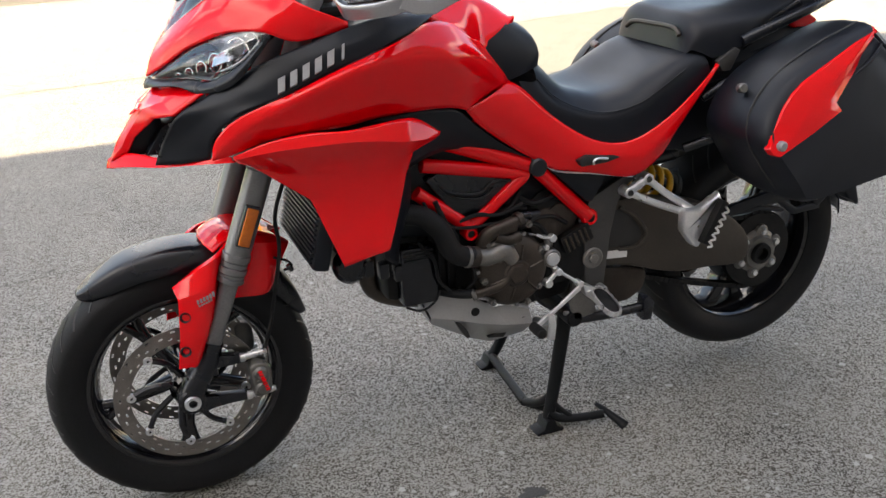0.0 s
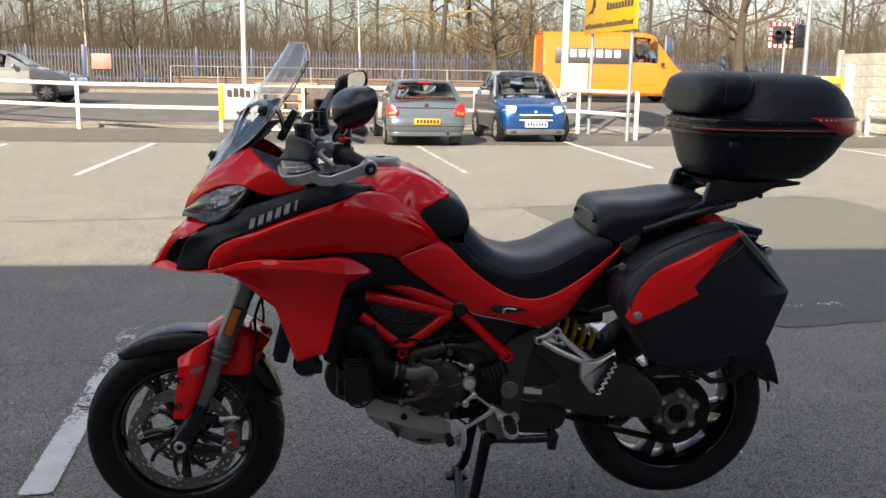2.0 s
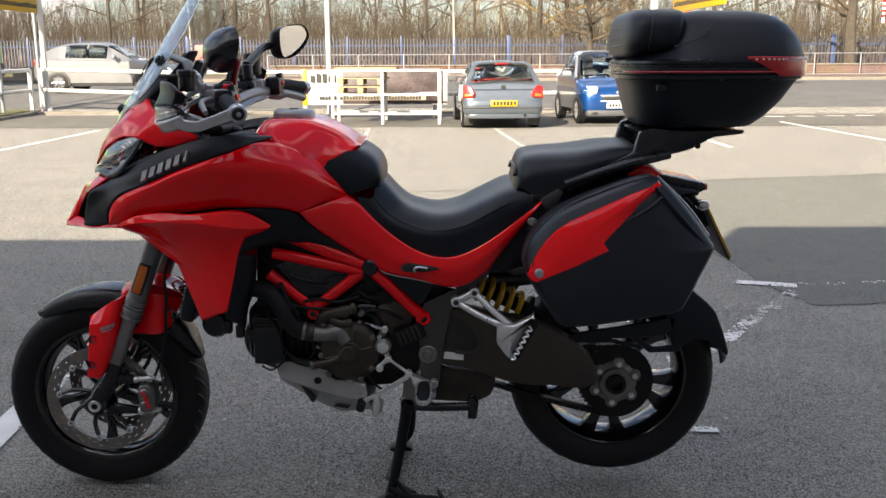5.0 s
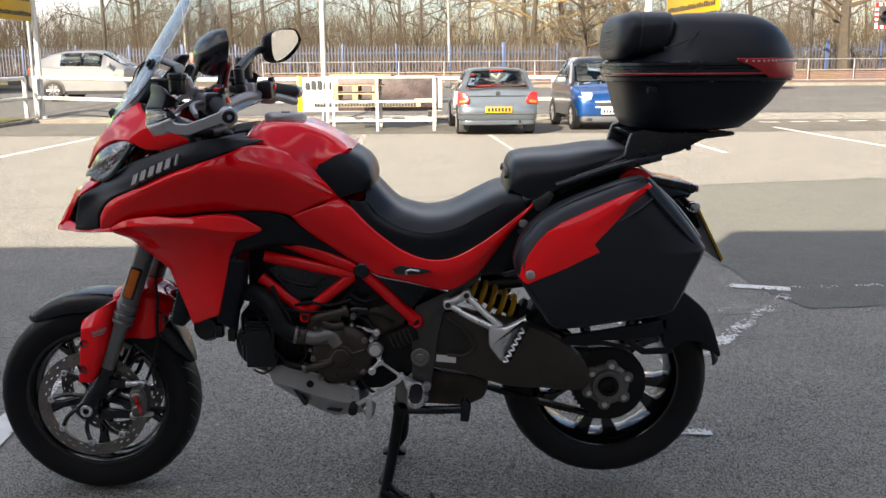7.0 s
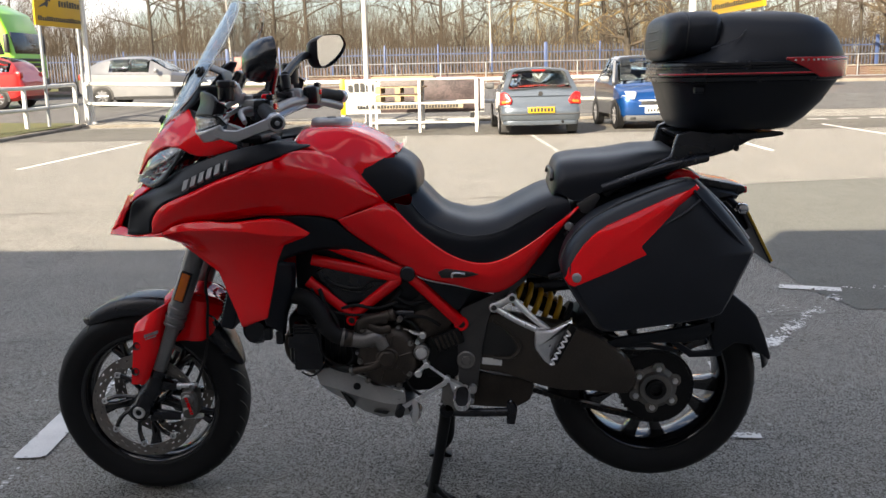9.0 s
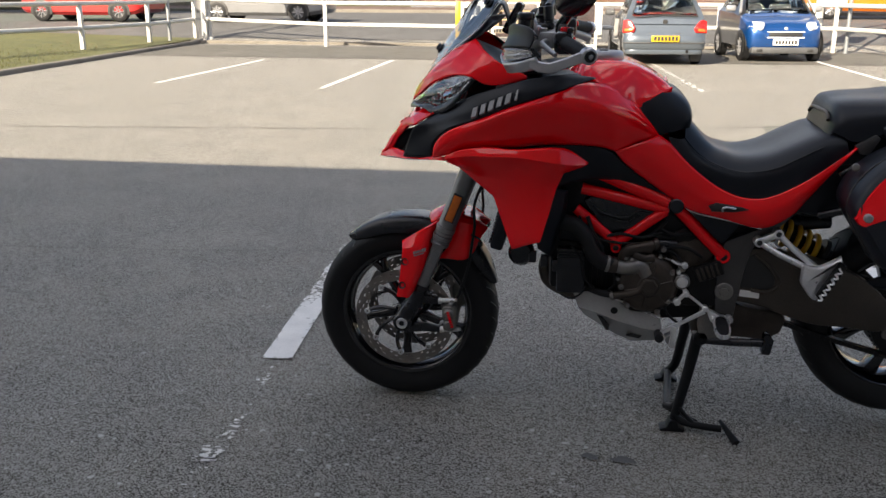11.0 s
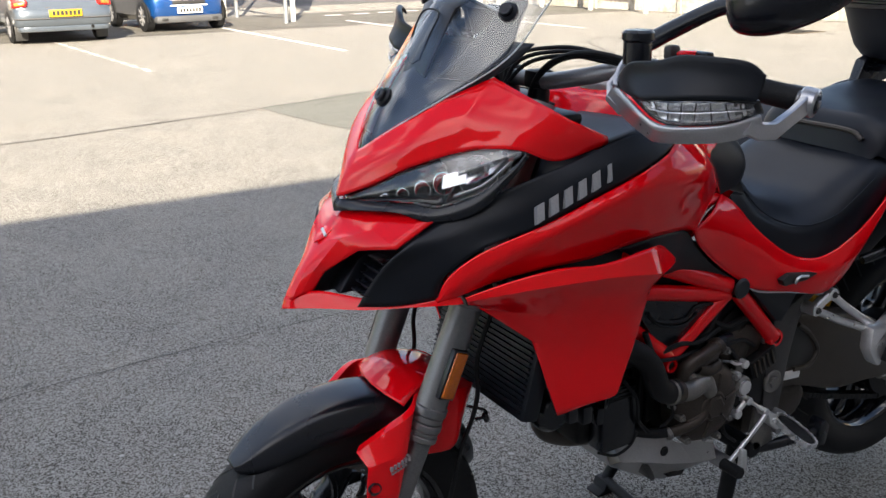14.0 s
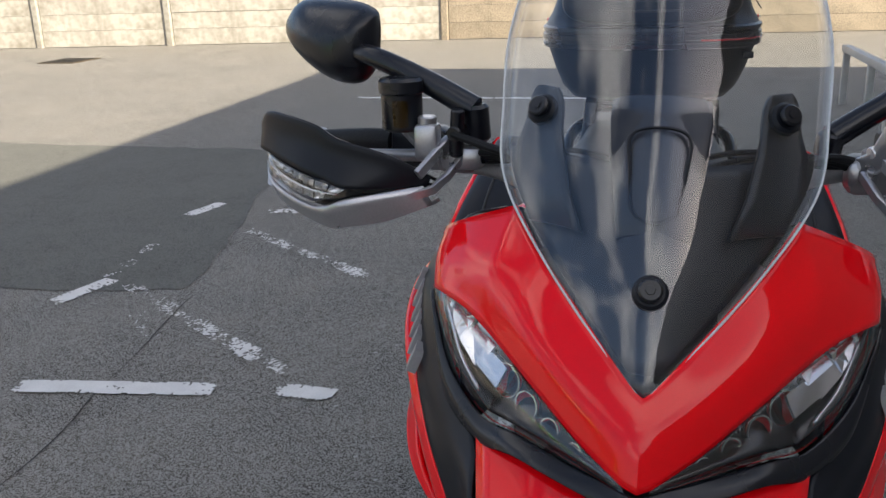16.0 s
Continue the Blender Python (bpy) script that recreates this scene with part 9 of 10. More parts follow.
def super_ring(x0, x1, hw, z, n=52, e=3.4, front=1.0):
    cx, hx = (x0 + x1) / 2, (x1 - x0) / 2
    row = []
    for k in range(n):
        a = 2 * math.pi * k / n
        ca, sa = math.cos(a), math.sin(a)
        row.append(Vector((cx + hx * math.copysign(abs(ca) ** (2 / e), ca), 0.012 + hw * math.copysign(abs(sa) ** (2 / e), sa), z)))
    return row


bm = bmesh.new()
vs = grid(bm, [super_ring(*q) for q in ((0.845, 1.090, 0.150, 1.114), (0.812, 1.118, 0.190, 1.120), (0.797, 1.152, 0.215, 1.146), (0.785, 1.192, 0.235, 1.188), (0.775, 1.219, 0.250, 1.230), (0.770, 1.229, 0.255, 1.243))], True)
bm.faces.new(vs[0])
box = part("top_box", bm, BLACK_MATT, bike, "matt black top box with a backrest pad", sharp=55)
bm = bmesh.new()
grid(bm, [super_ring(*q) for q in ((0.770, 1.229, 0.255, 1.243), (0.754, 1.240, 0.265, 1.246), (0.753, 1.243, 0.268, 1.256), (0.759, 1.238, 0.263, 1.259), (0.759, 1.238, 0.263, 1.263), (0.753, 1.244, 0.268, 1.266), (0.753, 1.245, 0.268, 1.276), (0.759, 1.240, 0.263, 1.279), (0.759, 1.240, 0.263, 1.283), (0.754, 1.248, 0.268, 1.286), (0.755, 1.248, 0.268, 1.293), (0.764, 1.240, 0.260, 1.297))], True)
part("box_rim", bm, BLACK_SATIN, box, "ribbed black rim between lid and base", sharp=30)
bm = bmesh.new()
vs = grid(bm, [super_ring(*q) for q in ((0.764, 1.240, 0.260, 1.297), (0.792, 1.243, 0.258, 1.305), (0.832, 1.237, 0.250, 1.322), (0.852, 1.222, 0.238, 1.355), (0.862, 1.198, 0.222, 1.385), (0.877, 1.162, 0.195, 1.408), (0.902, 1.127, 0.155, 1.420), (0.942, 1.087, 0.100, 1.426), (0.982, 1.042, 0.030, 1.428))], True)
bm.faces.new(vs[-1])
part("box_lid", bm, BLACK_MATT, box, "domed black lid", sharp=60)
near("lid_groove", lambda b: tube(b, [(0.86, -0.242, 1.33), (0.90, -0.238, 1.34), (0.94, -0.225, 1.36), (0.965, -0.20, 1.385)], 0.0016, 6), BLACK_SATIN, box)
near("lid_marks", lambda b: [block(b, (0.93 + 0.018 * i, -0.12 + 0.004 * j, 1.417 - 0.008 * j), (0.938 + 0.018 * i, -0.116 + 0.004 * j, 1.421 - 0.008 * j)) for i in range(5) for j in range(3)], LETTER, box)
near("red_line", lambda b: tube(b, [super_ring(0.753, 1.244, 0.2695, 1.2645)[k] for k in range(28, 47)], 0.0024, 6, 60), RED_REFL, box, "thin red line round the rim")
ra_, rb_ = super_ring(0.753, 1.25, 0.2715, 1.303, 120), super_ring(0.753, 1.248, 0.2705, 1.252, 120)
for side in (1, -1):
    rows = [[], []]
    for k in range(91, 120):
        f = min(1.0, (k - 91) / 6)
        for row, p in ((rows[0], ra_[k]), (rows[1], ra_[k].lerp(rb_[k], 0.12 + 0.88 * f))):
            row.append(Vector((p.x, p.y if side > 0 else 0.024 - p.y, p.z)))
    bm = bmesh.new()
    grid(bm, rows)
    rf = part("rear_reflector", bm, RED_REFL, box, "red wrap-round reflector")
    thicken(rf, 0.006, 0.002)
for i in range(16):
    near("reflector_mark", lambda b: block(b, (ra_[92 + i].x - 0.002, ra_[92 + i].y - 0.005, 1.294), (ra_[92 + i].x + 0.002, ra_[92 + i].y - 0.001, 1.298)), WHITE_PRINT, box)


def pad_ring(x, k, n=44):
    """One upright section of the backrest cushion, rounded at its corners."""
    row = []
    for q in range(n):
        a = 2 * math.pi * q / n
        ca, sa = math.cos(a), math.sin(a)
        z = 1.364 + 0.068 * k * math.copysign(abs(sa) ** 0.62, sa)
        row.append(Vector((x + 0.10 * (z - 1.36), 0.012 + 0.212 * k * math.copysign(abs(ca) ** 0.55, ca), z)))
    return row


def pad(b):
    vs = grid(b, [pad_ring(x, k) for x, k in ((0.757, 0.30), (0.758, 0.62), (0.762, 0.78), (0.770, 0.88), (0.784, 0.955), (0.804, 0.985), (0.812, 0.965), (0.820, 0.985), (0.850, 1.0), (0.880, 0.995), (0.892, 0.96), (0.905, 0.80))], True)
    b.faces.new(vs[0])
    b.faces.new(vs[-1])


near("backrest_pad", pad, VINYL, box, "black padded backrest with stitched ribs", sharp=70)
near("pad_seam", lambda b: tube(b, pad_ring(0.8115, 0.972) + pad_ring(0.8115, 0.972)[:1], 0.0022, 6, 90), SIGN_BLACK, box)
for z in (1.335, 1.358, 1.382):
    near("pad_seam", lambda b: tube(b, [(0.792 + 0.1 * (z - 1.36), -0.185, z + 0.006), (0.770 + 0.1 * (z - 1.36), -0.155, z + 0.003), (0.7605 + 0.1 * (z - 1.36), -0.09, z), (0.757 + 0.1 * (z - 1.36), 0.012, z - 0.002), (0.7605 + 0.1 * (z - 1.36), 0.114, z), (0.770 + 0.1 * (z - 1.36), 0.179, z + 0.003), (0.792 + 0.1 * (z - 1.36), 0.209, z + 0.006)], 0.0026, 6), SIGN_BLACK, box)
near("box_catch", lambda b: block(b, (0.826, -0.230, 1.216), (0.85, -0.205, 1.232), 0.003), BLACK_MATT, box)
near("box_plate", lambda b: prism(b, [(0.80, 1.108), (1.08, 1.108), (1.075, 1.094), (1.02, 1.09), (0.83, 1.085)], -0.12, 0.14, 0.005), BLACK_SATIN, label="black carrier plate under the top box")
twin("rack_arm", lambda b: prism(b, [(0.601, 0.948), (0.699, 1.012), (0.785, 1.049), (0.80, 1.105), (0.835, 1.116), (0.90, 1.110), (1.081, 1.110), (1.081, 1.100), (0.998, 1.090), (0.935, 1.056), (0.845, 1.034), (0.72, 0.988), (0.62, 0.937)], -0.158, -0.128, 0.006), BLACK_SATIN, label="black luggage rack arm")
near("rack_bolt", lambda b: rod(b, (0.955, -0.158, 1.068), (0.955, -0.164, 1.068), 0.008, 14), DARK_METAL)
twin("grab_handle", lambda b: tube(b, [(0.60, -0.175, 0.965), (0.70, -0.185, 1.0), (0.80, -0.18, 1.03), (0.88, -0.15, 1.045)], 0.014, 12), BLACK_SATIN, label="black pillion grab handle")
twin("tail_bracket", lambda b: prism(b, [(0.53, 0.925), (0.58, 0.955), (0.595, 0.945), (0.57, 0.90), (0.545, 0.90)], -0.182, -0.165, 0.004), PLATE_GREY)

# ---- tail ----
whole("tail_panel", [[(0.55, 0, 0.965), (0.70, 0, 0.985), (0.83, 0, 1.012), (0.89, 0, 0.985)], [(0.55, -0.1, 0.955), (0.70, -0.1, 0.978), (0.83, -0.085, 1.006), (0.885, -0.075, 0.98)],
                     [(0.55, -0.15, 0.90), (0.70, -0.14, 0.925), (0.83, -0.115, 0.968), (0.88, -0.09, 0.968)]], BLACK_MATT, 0.0, 20, 5, label="black tail moulding")
twin("tail_tip", lambda b: prism(b, [(0.775, 0.985), (0.81, 1.012), (0.845, 1.006), (0.875, 0.985), (0.84, 0.972), (0.80, 0.972)], -0.125, -0.085, 0.006), RED, label="small glossy red tail tip")
near("tail_underside", lambda b: prism(b, [(0.40, 0.72), (0.42, 0.86), (0.56, 0.92), (0.86, 0.965), (0.98, 0.94), (0.97, 0.925), (0.85, 0.9), (0.62, 0.78), (0.5, 0.70)], -0.14, 0.14, 0.015), BLACK_MATT, label="black undertail moulding")
near("tail_light", lambda b: prism(b, [(0.87, 0.982), (0.93, 0.972), (1.0, 0.958), (1.006, 0.944), (0.99, 0.932), (0.93, 0.935), (0.88, 0.95)], -0.1, 0.1, 0.008), BLACK_SATIN, label="black tail lamp housing")
near("tail_lens", lambda b: block(b, (0.985, -0.08, 0.935), (1.012, 0.08, 0.955), 0.005), RED_REFL)
near("plate_hanger", lambda b: prism(b, [(0.93, 0.94), (0.965, 0.94), (1.0, 0.885), (1.03, 0.83), (1.018, 0.822), (0.975, 0.87)], -0.05, 0.05, 0.005), BLACK_MATT, label="black number plate hanger")
bm = bmesh.new()
m = Matrix.Translation((1.038, 0.01, 0.826)) @ Matrix.Rotation(radians(-27), 4, "Y")
block(bm, (-0.003, -0.12, -0.09), (0.004, 0.12, 0.085), 0.0015, m)
pl = part("number_plate", bm, YELLOW_SIGN, bike, "yellow rear number plate")
near("plate_backing", lambda b: block(b, (-0.008, -0.122, -0.092), (-0.0035, 0.122, 0.087), 0.001, m), BLACK_MATT, pl, "black plate backing")
for i in range(8):
    near("plate_bar", lambda b: block(b, (0.0045, -0.1 + 0.05 * (i % 4), -0.07 + 0.08 * (i // 4)), (0.006, -0.065 + 0.05 * (i % 4), -0.005 + 0.08 * (i // 4)), 0, m), SIGN_BLACK, pl)
twin("rear_indicator", lambda b: (block(b, (0.95, -0.228, 0.9), (0.98, -0.178, 0.926), 0.01)), BOWL, label="clear rear indicator")
twin("indicator_stem", lambda b: tube(b, [(0.955, -0.178, 0.915), (0.945, -0.09, 0.935)], 0.01, 8), BLACK_SATIN)
bm = bmesh.new()
rows = []
for i in range(31):
    a = radians(100 - 92 * i / 30)
    rows.append([Vector((RX + (0.338 - 0.03 * abs(k / 5) ** 2.5 + (0.012 if i > 26 else 0)) * math.cos(a), 0.1 * k / 5 * (1 - 0.25 * (i / 30) ** 2), RZ + (0.338 - 0.03 * abs(k / 5) ** 2.5) * math.sin(a))) for k in range(-5, 6)])
grid(bm, rows)
thicken(leaned(part("hugger", bm, BLACK_MATT, bike, "black rear tyre hugger")), 0.004, 0, 0.0)
near("hugger_body", lambda b: prism(b, [(0.90, 0.655), (0.94, 0.668), (0.978, 0.652), (1.02, 0.618), (1.045, 0.59), (1.068, 0.535), (1.088, 0.470), (1.084, 0.458), (1.068, 0.474), (1.05, 0.482), (1.035, 0.505), (0.985, 0.512), (0.94, 0.478), (0.925, 0.49), (0.915, 0.545), (0.90, 0.60)], -0.118, -0.075, 0.006, 3), BLACK_MATT, label="black rear hugger side with a mud flap")
near("hugger_flap", lambda b: prism(b, [(1.0, 0.60), (1.04, 0.592), (1.07, 0.53), (1.088, 0.465), (1.078, 0.458), (1.03, 0.53)], -0.09, 0.1, 0.006), BLACK_MATT, label="black mud flap")
near("hugger_arm", lambda b: (prism(b, [(0.60, 0.505), (0.66, 0.53), (0.76, 0.545), (0.88, 0.565), (0.93, 0.58), (0.93, 0.545), (0.90, 0.522), (0.83, 0.512), (0.72, 0.512), (0.64, 0.495)], -0.118, -0.100, 0.004),
                              prism(b, [(0.80, 0.515), (0.83, 0.512), (0.87, 0.486), (0.95, 0.492), (0.95, 0.472), (0.86, 0.468)], -0.116, -0.102, 0.004)), BLACK_MATT, label="black forked hugger support arm")

# daylight passes the clear lamp covers
for ob in bike.children:
    if ob.name.startswith(("headlight_lens", "guard_indicator")):
        ob.visible_shadow = False


# ---- parked cars and traffic ----
GLASS = clear("car_glass", (0.72, 0.78, 0.77), 0.0, 1.3)
CABIN = mat("dark_cabin_trim", (0.03, 0.03, 0.032), 0.7, 0, 0.2, 6, 60)
SEAT_CLOTH = mat("dark_seat_cloth", (0.045, 0.045, 0.05), 0.85, 0, 0.2, 8, 90)
ALLOY = mat("alloy_wheel_silver", (0.3, 0.3, 0.31), 0.35, 0.6, 0.1, 12, 80)
TRIM_GREY = mat("grey_bumper_plastic", (0.06, 0.062, 0.066), 0.6, 0, 0.15, 5, 80)
TAIL_AMBER = mat("amber_tail_lens", (0.75, 0.13, 0.015), 0.25, 0, 0.1, 20, 90, coat=0.5)
TAIL_RED = mat("red_tail_lens", (0.425, 0.0102, 0.0068), 0.25, 0, 0.1, 20, 90, coat=0.5)
LAMP_CLEAR = mat("clear_lamp_over_chrome", (0.75, 0.77, 0.8), 0.2, 0.4, 0.15, 24, 120, 0.4, coat=1.0)
WHITE_PLATE = mat("white_plate", (0.75, 0.75, 0.73), 0.5, 0, 0.03, 5, 60)


def metallic(name, base):
    return mat(name, base, 0.34, 0.5, 0.06, 4, 700, 0, coat=1.0, rough_vary=0.04)


def sections(table, per):
    """Half cross-sections along a car: nine lines from the sill over the belt to the roof."""
    lines = [[] for _ in range(10)]
    for s, w, zb, belt, top, wt in table:
        h = max(0.0, top - belt)
        ring = [(s, 0, zb), (s, w - 0.1, zb), (s, w, zb + 0.1), (s, w * 1.0, zb + (belt - zb) * 0.6), (s, w * 0.985, belt - 0.03), (s, w * 0.955, belt),
                (s, w * 0.955 + (wt - w * 0.955) * 0.1, belt + 0.1 * h), (s, wt + (w * 0.955 - wt) * 0.1, belt + 0.86 * h), (s, wt * 0.86, top - 0.015), (s, 0, top + 0.012)]
        for i, p in enumerate(ring):
            lines[i].append(p)
    return [by_knots(l, (len(table) - 1) * per + 1) for l in lines]


def car_wheel(parent, s, y, r, w, rim_mat, spokes=8):
    side = 1 if y > 0 else -1
    bm = bmesh.new()
    lathe(bm, [(r * 0.62, -w / 2), (r * 0.9, -w / 2), (r, -w * 0.38), (r, w * 0.38), (r * 0.9, w / 2), (r * 0.62, w / 2)], (s, y, r), 32)
    wheel = part("wheel", bm, RUBBER, parent, "black road wheel tyre")
    bm = bmesh.new()
    lathe(bm, [(r * 0.66, side * w * 0.47), (r * 0.6, side * w * 0.48), (r * 0.56, side * w * 0.3), (0.001, side * w * 0.28)], (s, y, r), 28)
    part("rim", bm, TRIM_GREY, wheel, "wheel dish")
    for k in range(spokes):
        a = 2 * math.pi * k / spokes
        bm = bmesh.new()
        tube(bm, [(s + 0.03 * math.cos(a), y + side * w * 0.44, r + 0.03 * math.sin(a)), (s + r * 0.62 * math.cos(a), y + side * w * 0.46, r + r * 0.62 * math.sin(a))], (0.02, 0.014), 6)
        part("spoke", bm, rim_mat, wheel)
    return wheel


def car(name, label, table, paint, wheels, r, rear_win, front_win, side_win, roof=None, cell=None, rim_mat=None, per=4, cell_from=None):
    """A car lofted through its cross-sections; s runs from the end at its origin."""
    c = empty(name, label, "van" if "van" in name else "car", "vehicles")
    L = sections(table, per)
    ns = len(L[0])
    knots = {k * per: table[k][0] for k in range(len(table))}
    body, top = bmesh.new(), bmesh.new()
    cellb, tail = bmesh.new(), bmesh.new()
    glass = {}
    for side in (1, -1):
        vv = {}

        def v(bm, i, j):
            key = (id(bm), i, j)
            if key not in vv:
                p = L[j][i]
                vv[key] = bm.verts.new((p.x, p.y * side, p.z))
            return vv[key]

        for i in range(ns - 1):
            sm = (L[0][i].x + L[0][i + 1].x) / 2
            for j in range(9):
                target = tail if cell and sm > cell_from[1] else body
                if j >= 7 and roof and sm > (front_win[0] if front_win else 0):
                    target = top
                if cell and j < 6 and cell_from and cell_from[0] < sm < cell_from[1]:
                    target = cellb
                if j == 6:
                    if cell:
                        target = cellb if cell_from[0] < sm < cell_from[1] else target
                    for n, (a, b) in enumerate(side_win):
                        if a < sm < b:
                            target = glass.setdefault(("side_window", side, n), bmesh.new())
                if j >= 7:
                    for nm, win in (("rear_window", rear_win), ("windscreen", front_win)):
                        if win and win[0] < sm < win[1] and (j == 8 or nm == "windscreen"):
                            target = glass.setdefault((nm, 0, 0), bmesh.new())
                if (j >= 7 or j == 6) and target is body and max(L[9][i].z, L[9][i + 1].z) > table[len(table) // 2][4] - 0.12 and roof:
                    target = top if j >= 7 else target
                target.faces.new((v(target, i, j), v(target, i + 1, j), v(target, i + 1, j + 1), v(target, i, j + 1)))
    for bmx in (body,):
        pass
    for e in (0, ns - 1):
        ring = [L[j][e] for j in range(10)]
        pts = [Vector((p.x, p.y, p.z)) for p in ring] + [Vector((p.x, -p.y, p.z)) for p in ring[-2:0:-1]]
        end = tail if cell and e else body
        end.faces.new([end.verts.new(p) for p in pts])
    b = part("body", body, paint, c, sharp=30)
    if tail.faces:
        part("tail_panel", tail, paint, c, sharp=30)
    else:
        tail.free()
    if cell:
        part("side_cell", cellb, cell, c, "dark safety cell side", sharp=30)
    else:
        cellb.free()
    if roof and top.faces:
        part("roof", top, roof, c, sharp=30)
    else:
        top.free()
    for (nm, _, _), g in glass.items():
        ob = part(nm, g, GLASS, c, sharp=60)
        thicken(ob, 0.006)
        ob.visible_shadow = False
    wmax = max(t[1] for t in table)
    for s in wheels:
        for side in (1, -1):
            # no arch is cut: a black ring paints the shade round each wheel
            bm = bmesh.new()
            lathe(bm, [(r * 1.17, side * (wmax + 0.004)), (r * 1.15, side * (wmax + 0.006)), (r * 0.5, side * (wmax + 0.006)), (r * 0.5, side * (wmax - 0.1)), (r * 1.17, side * (wmax - 0.05))], (s, 0, r), 36, a0=-18, a1=198)
            part("wheel_arch", bm, SIGN_BLACK, c, "black ring painting the shaded gap round the wheel")
            car_wheel(c, s, side * (wmax - 0.075), r, 0.175, rim_mat or ALLOY)
    # cabin floor and seats
    mid = [t for t in table if t[4] > table[len(table) // 2][4] - 0.25]
    s0, s1 = mid[0][0] + 0.05, mid[-1][0] - 0.05
    bm = bmesh.new()
    block(bm, (s0, -wmax + 0.12, 0.3), (s1, wmax - 0.12, mid[0][3] - 0.28), 0.03)
    part("cabin_floor", bm, CABIN, c)
    return c


def car_seat(c, s, y, z, front):
    """front is the way the seat faces along s."""
    bm = bmesh.new()
    block(bm, (-0.06, -0.23, 0), (0.06, 0.23, 0.58), 0.05, Matrix.Translation((s, y, z)) @ Matrix.Rotation(radians(-12 * front), 4, "Y"))
    part("seat", bm, SEAT_CLOTH, c)
    bm = bmesh.new()
    block(bm, (-0.05, -0.13, 0.62), (0.04, 0.13, 0.8), 0.04, Matrix.Translation((s, y, z)) @ Matrix.Rotation(radians(-12 * front), 4, "Y"))
    part("headrest", bm, SEAT_CLOTH, c)


def add(c, name, mm, lo, hi, bevel=0.01, m=None, label=""):
    bm = bmesh.new()
    block(bm, lo, hi, bevel, m)
    return part(name, bm, mm, c, label)


def plate(c, s, z, w, mm, out):
    p = add(c, "number_plate", mm, (min(s, s + out * 0.015), -w / 2, z), (max(s, s + out * 0.015), w / 2, z + 0.115), 0.003)
    for i in range(7):
        y = -w / 2 + 0.03 + i * (w - 0.06) / 7
        bm = bmesh.new()
        block(bm, (s + out * 0.0155 - 0.001, y, z + 0.022), (s + out * 0.0165 + 0.001, y + 0.045, z + 0.095))
        part("plate_bar", bm, SIGN_BLACK, p)


def door_mirror(c, s, y, z, mm):
    side = 1 if y > 0 else -1
    bm = bmesh.new()
    block(bm, (s - 0.05, min(y, y + side * 0.2), z), (s + 0.06, max(y, y + side * 0.2), z + 0.13), 0.04, None, 3)
    part("door_mirror", bm, mm, c)


def blade(c, a, b):
    bm = bmesh.new()
    tube(bm, [a, b], 0.012, 6)
    part("wiper", bm, SIGN_BLACK, c)


# silver-blue hatchback, its tail towards the yard
HATCH = [(0.02, 0.66, 0.34, 0.53, 0.57, 0.60), (0.06, 0.725, 0.27, 0.58, 0.67, 0.67), (0.10, 0.755, 0.24, 0.74, 0.85, 0.70), (0.17, 0.765, 0.23, 0.87, 0.925, 0.715), (0.42, 0.77, 0.22, 0.88, 1.255, 0.585),
         (0.54, 0.77, 0.22, 0.88, 1.302, 0.56), (0.9, 0.77, 0.22, 0.87, 1.32, 0.555), (1.5, 0.77, 0.22, 0.86, 1.315, 0.555), (2.1, 0.77, 0.22, 0.85, 1.255, 0.545), (2.75, 0.765, 0.23, 0.84, 0.915, 0.60),
         (3.4, 0.745, 0.25, 0.735, 0.795, 0.60), (3.7, 0.70, 0.29, 0.61, 0.645, 0.58), (3.83, 0.57, 0.36, 0.53, 0.55, 0.48)]


def bowed(c, name, mm, x0, half, z0, z1, depth, label=""):
    """A bumper or strip that curves round the corners of a car."""
    bm = bmesh.new()
    hz = (z1 - z0) / 2
    rows = []
    for dz, inset in ((0.0, 0.2), (0.0, 0.03), (0.22, 0.008), (1.0, 0.0), (1.78, 0.008), (2.0, 0.03), (2.0, 0.2)):
        rows.append([(x0 + inset + depth * abs(k / 12) ** 4.5, half * math.sin(math.pi / 2 * k / 12) ** 1 - (0.5 * inset * k / 12), z0 + dz * hz) for k in range(-12, 13)])
    grid(bm, rows)
    return part(name, bm, mm, c, label, sharp=50)


SILVER_BLUE = metallic("silver_blue_metallic", (0.092, 0.112, 0.136))
hb = car("hatchback", "silver-blue older hatchback parked tail-on beside the railing", HATCH, SILVER_BLUE, (0.66, 3.10), 0.275, (0.17, 0.42), (2.1, 2.75), ((0.54, 0.9), (0.9, 1.5), (1.5, 2.1)))
bowed(hb, "bumper", SILVER_BLUE, -0.045, 0.775, 0.30, 0.575, 0.2)
bowed(hb, "bumper_strip", TRIM_GREY, -0.058, 0.785, 0.405, 0.44, 0.2, "dark grey bumper strip")
bowed(hb, "bumper_valance", SILVER_BLUE, -0.02, 0.74, 0.21, 0.305, 0.2)
bowed(hb, "tailgate_crease", SILVER_BLUE, 0.055, 0.70, 0.755, 0.775, 0.1)
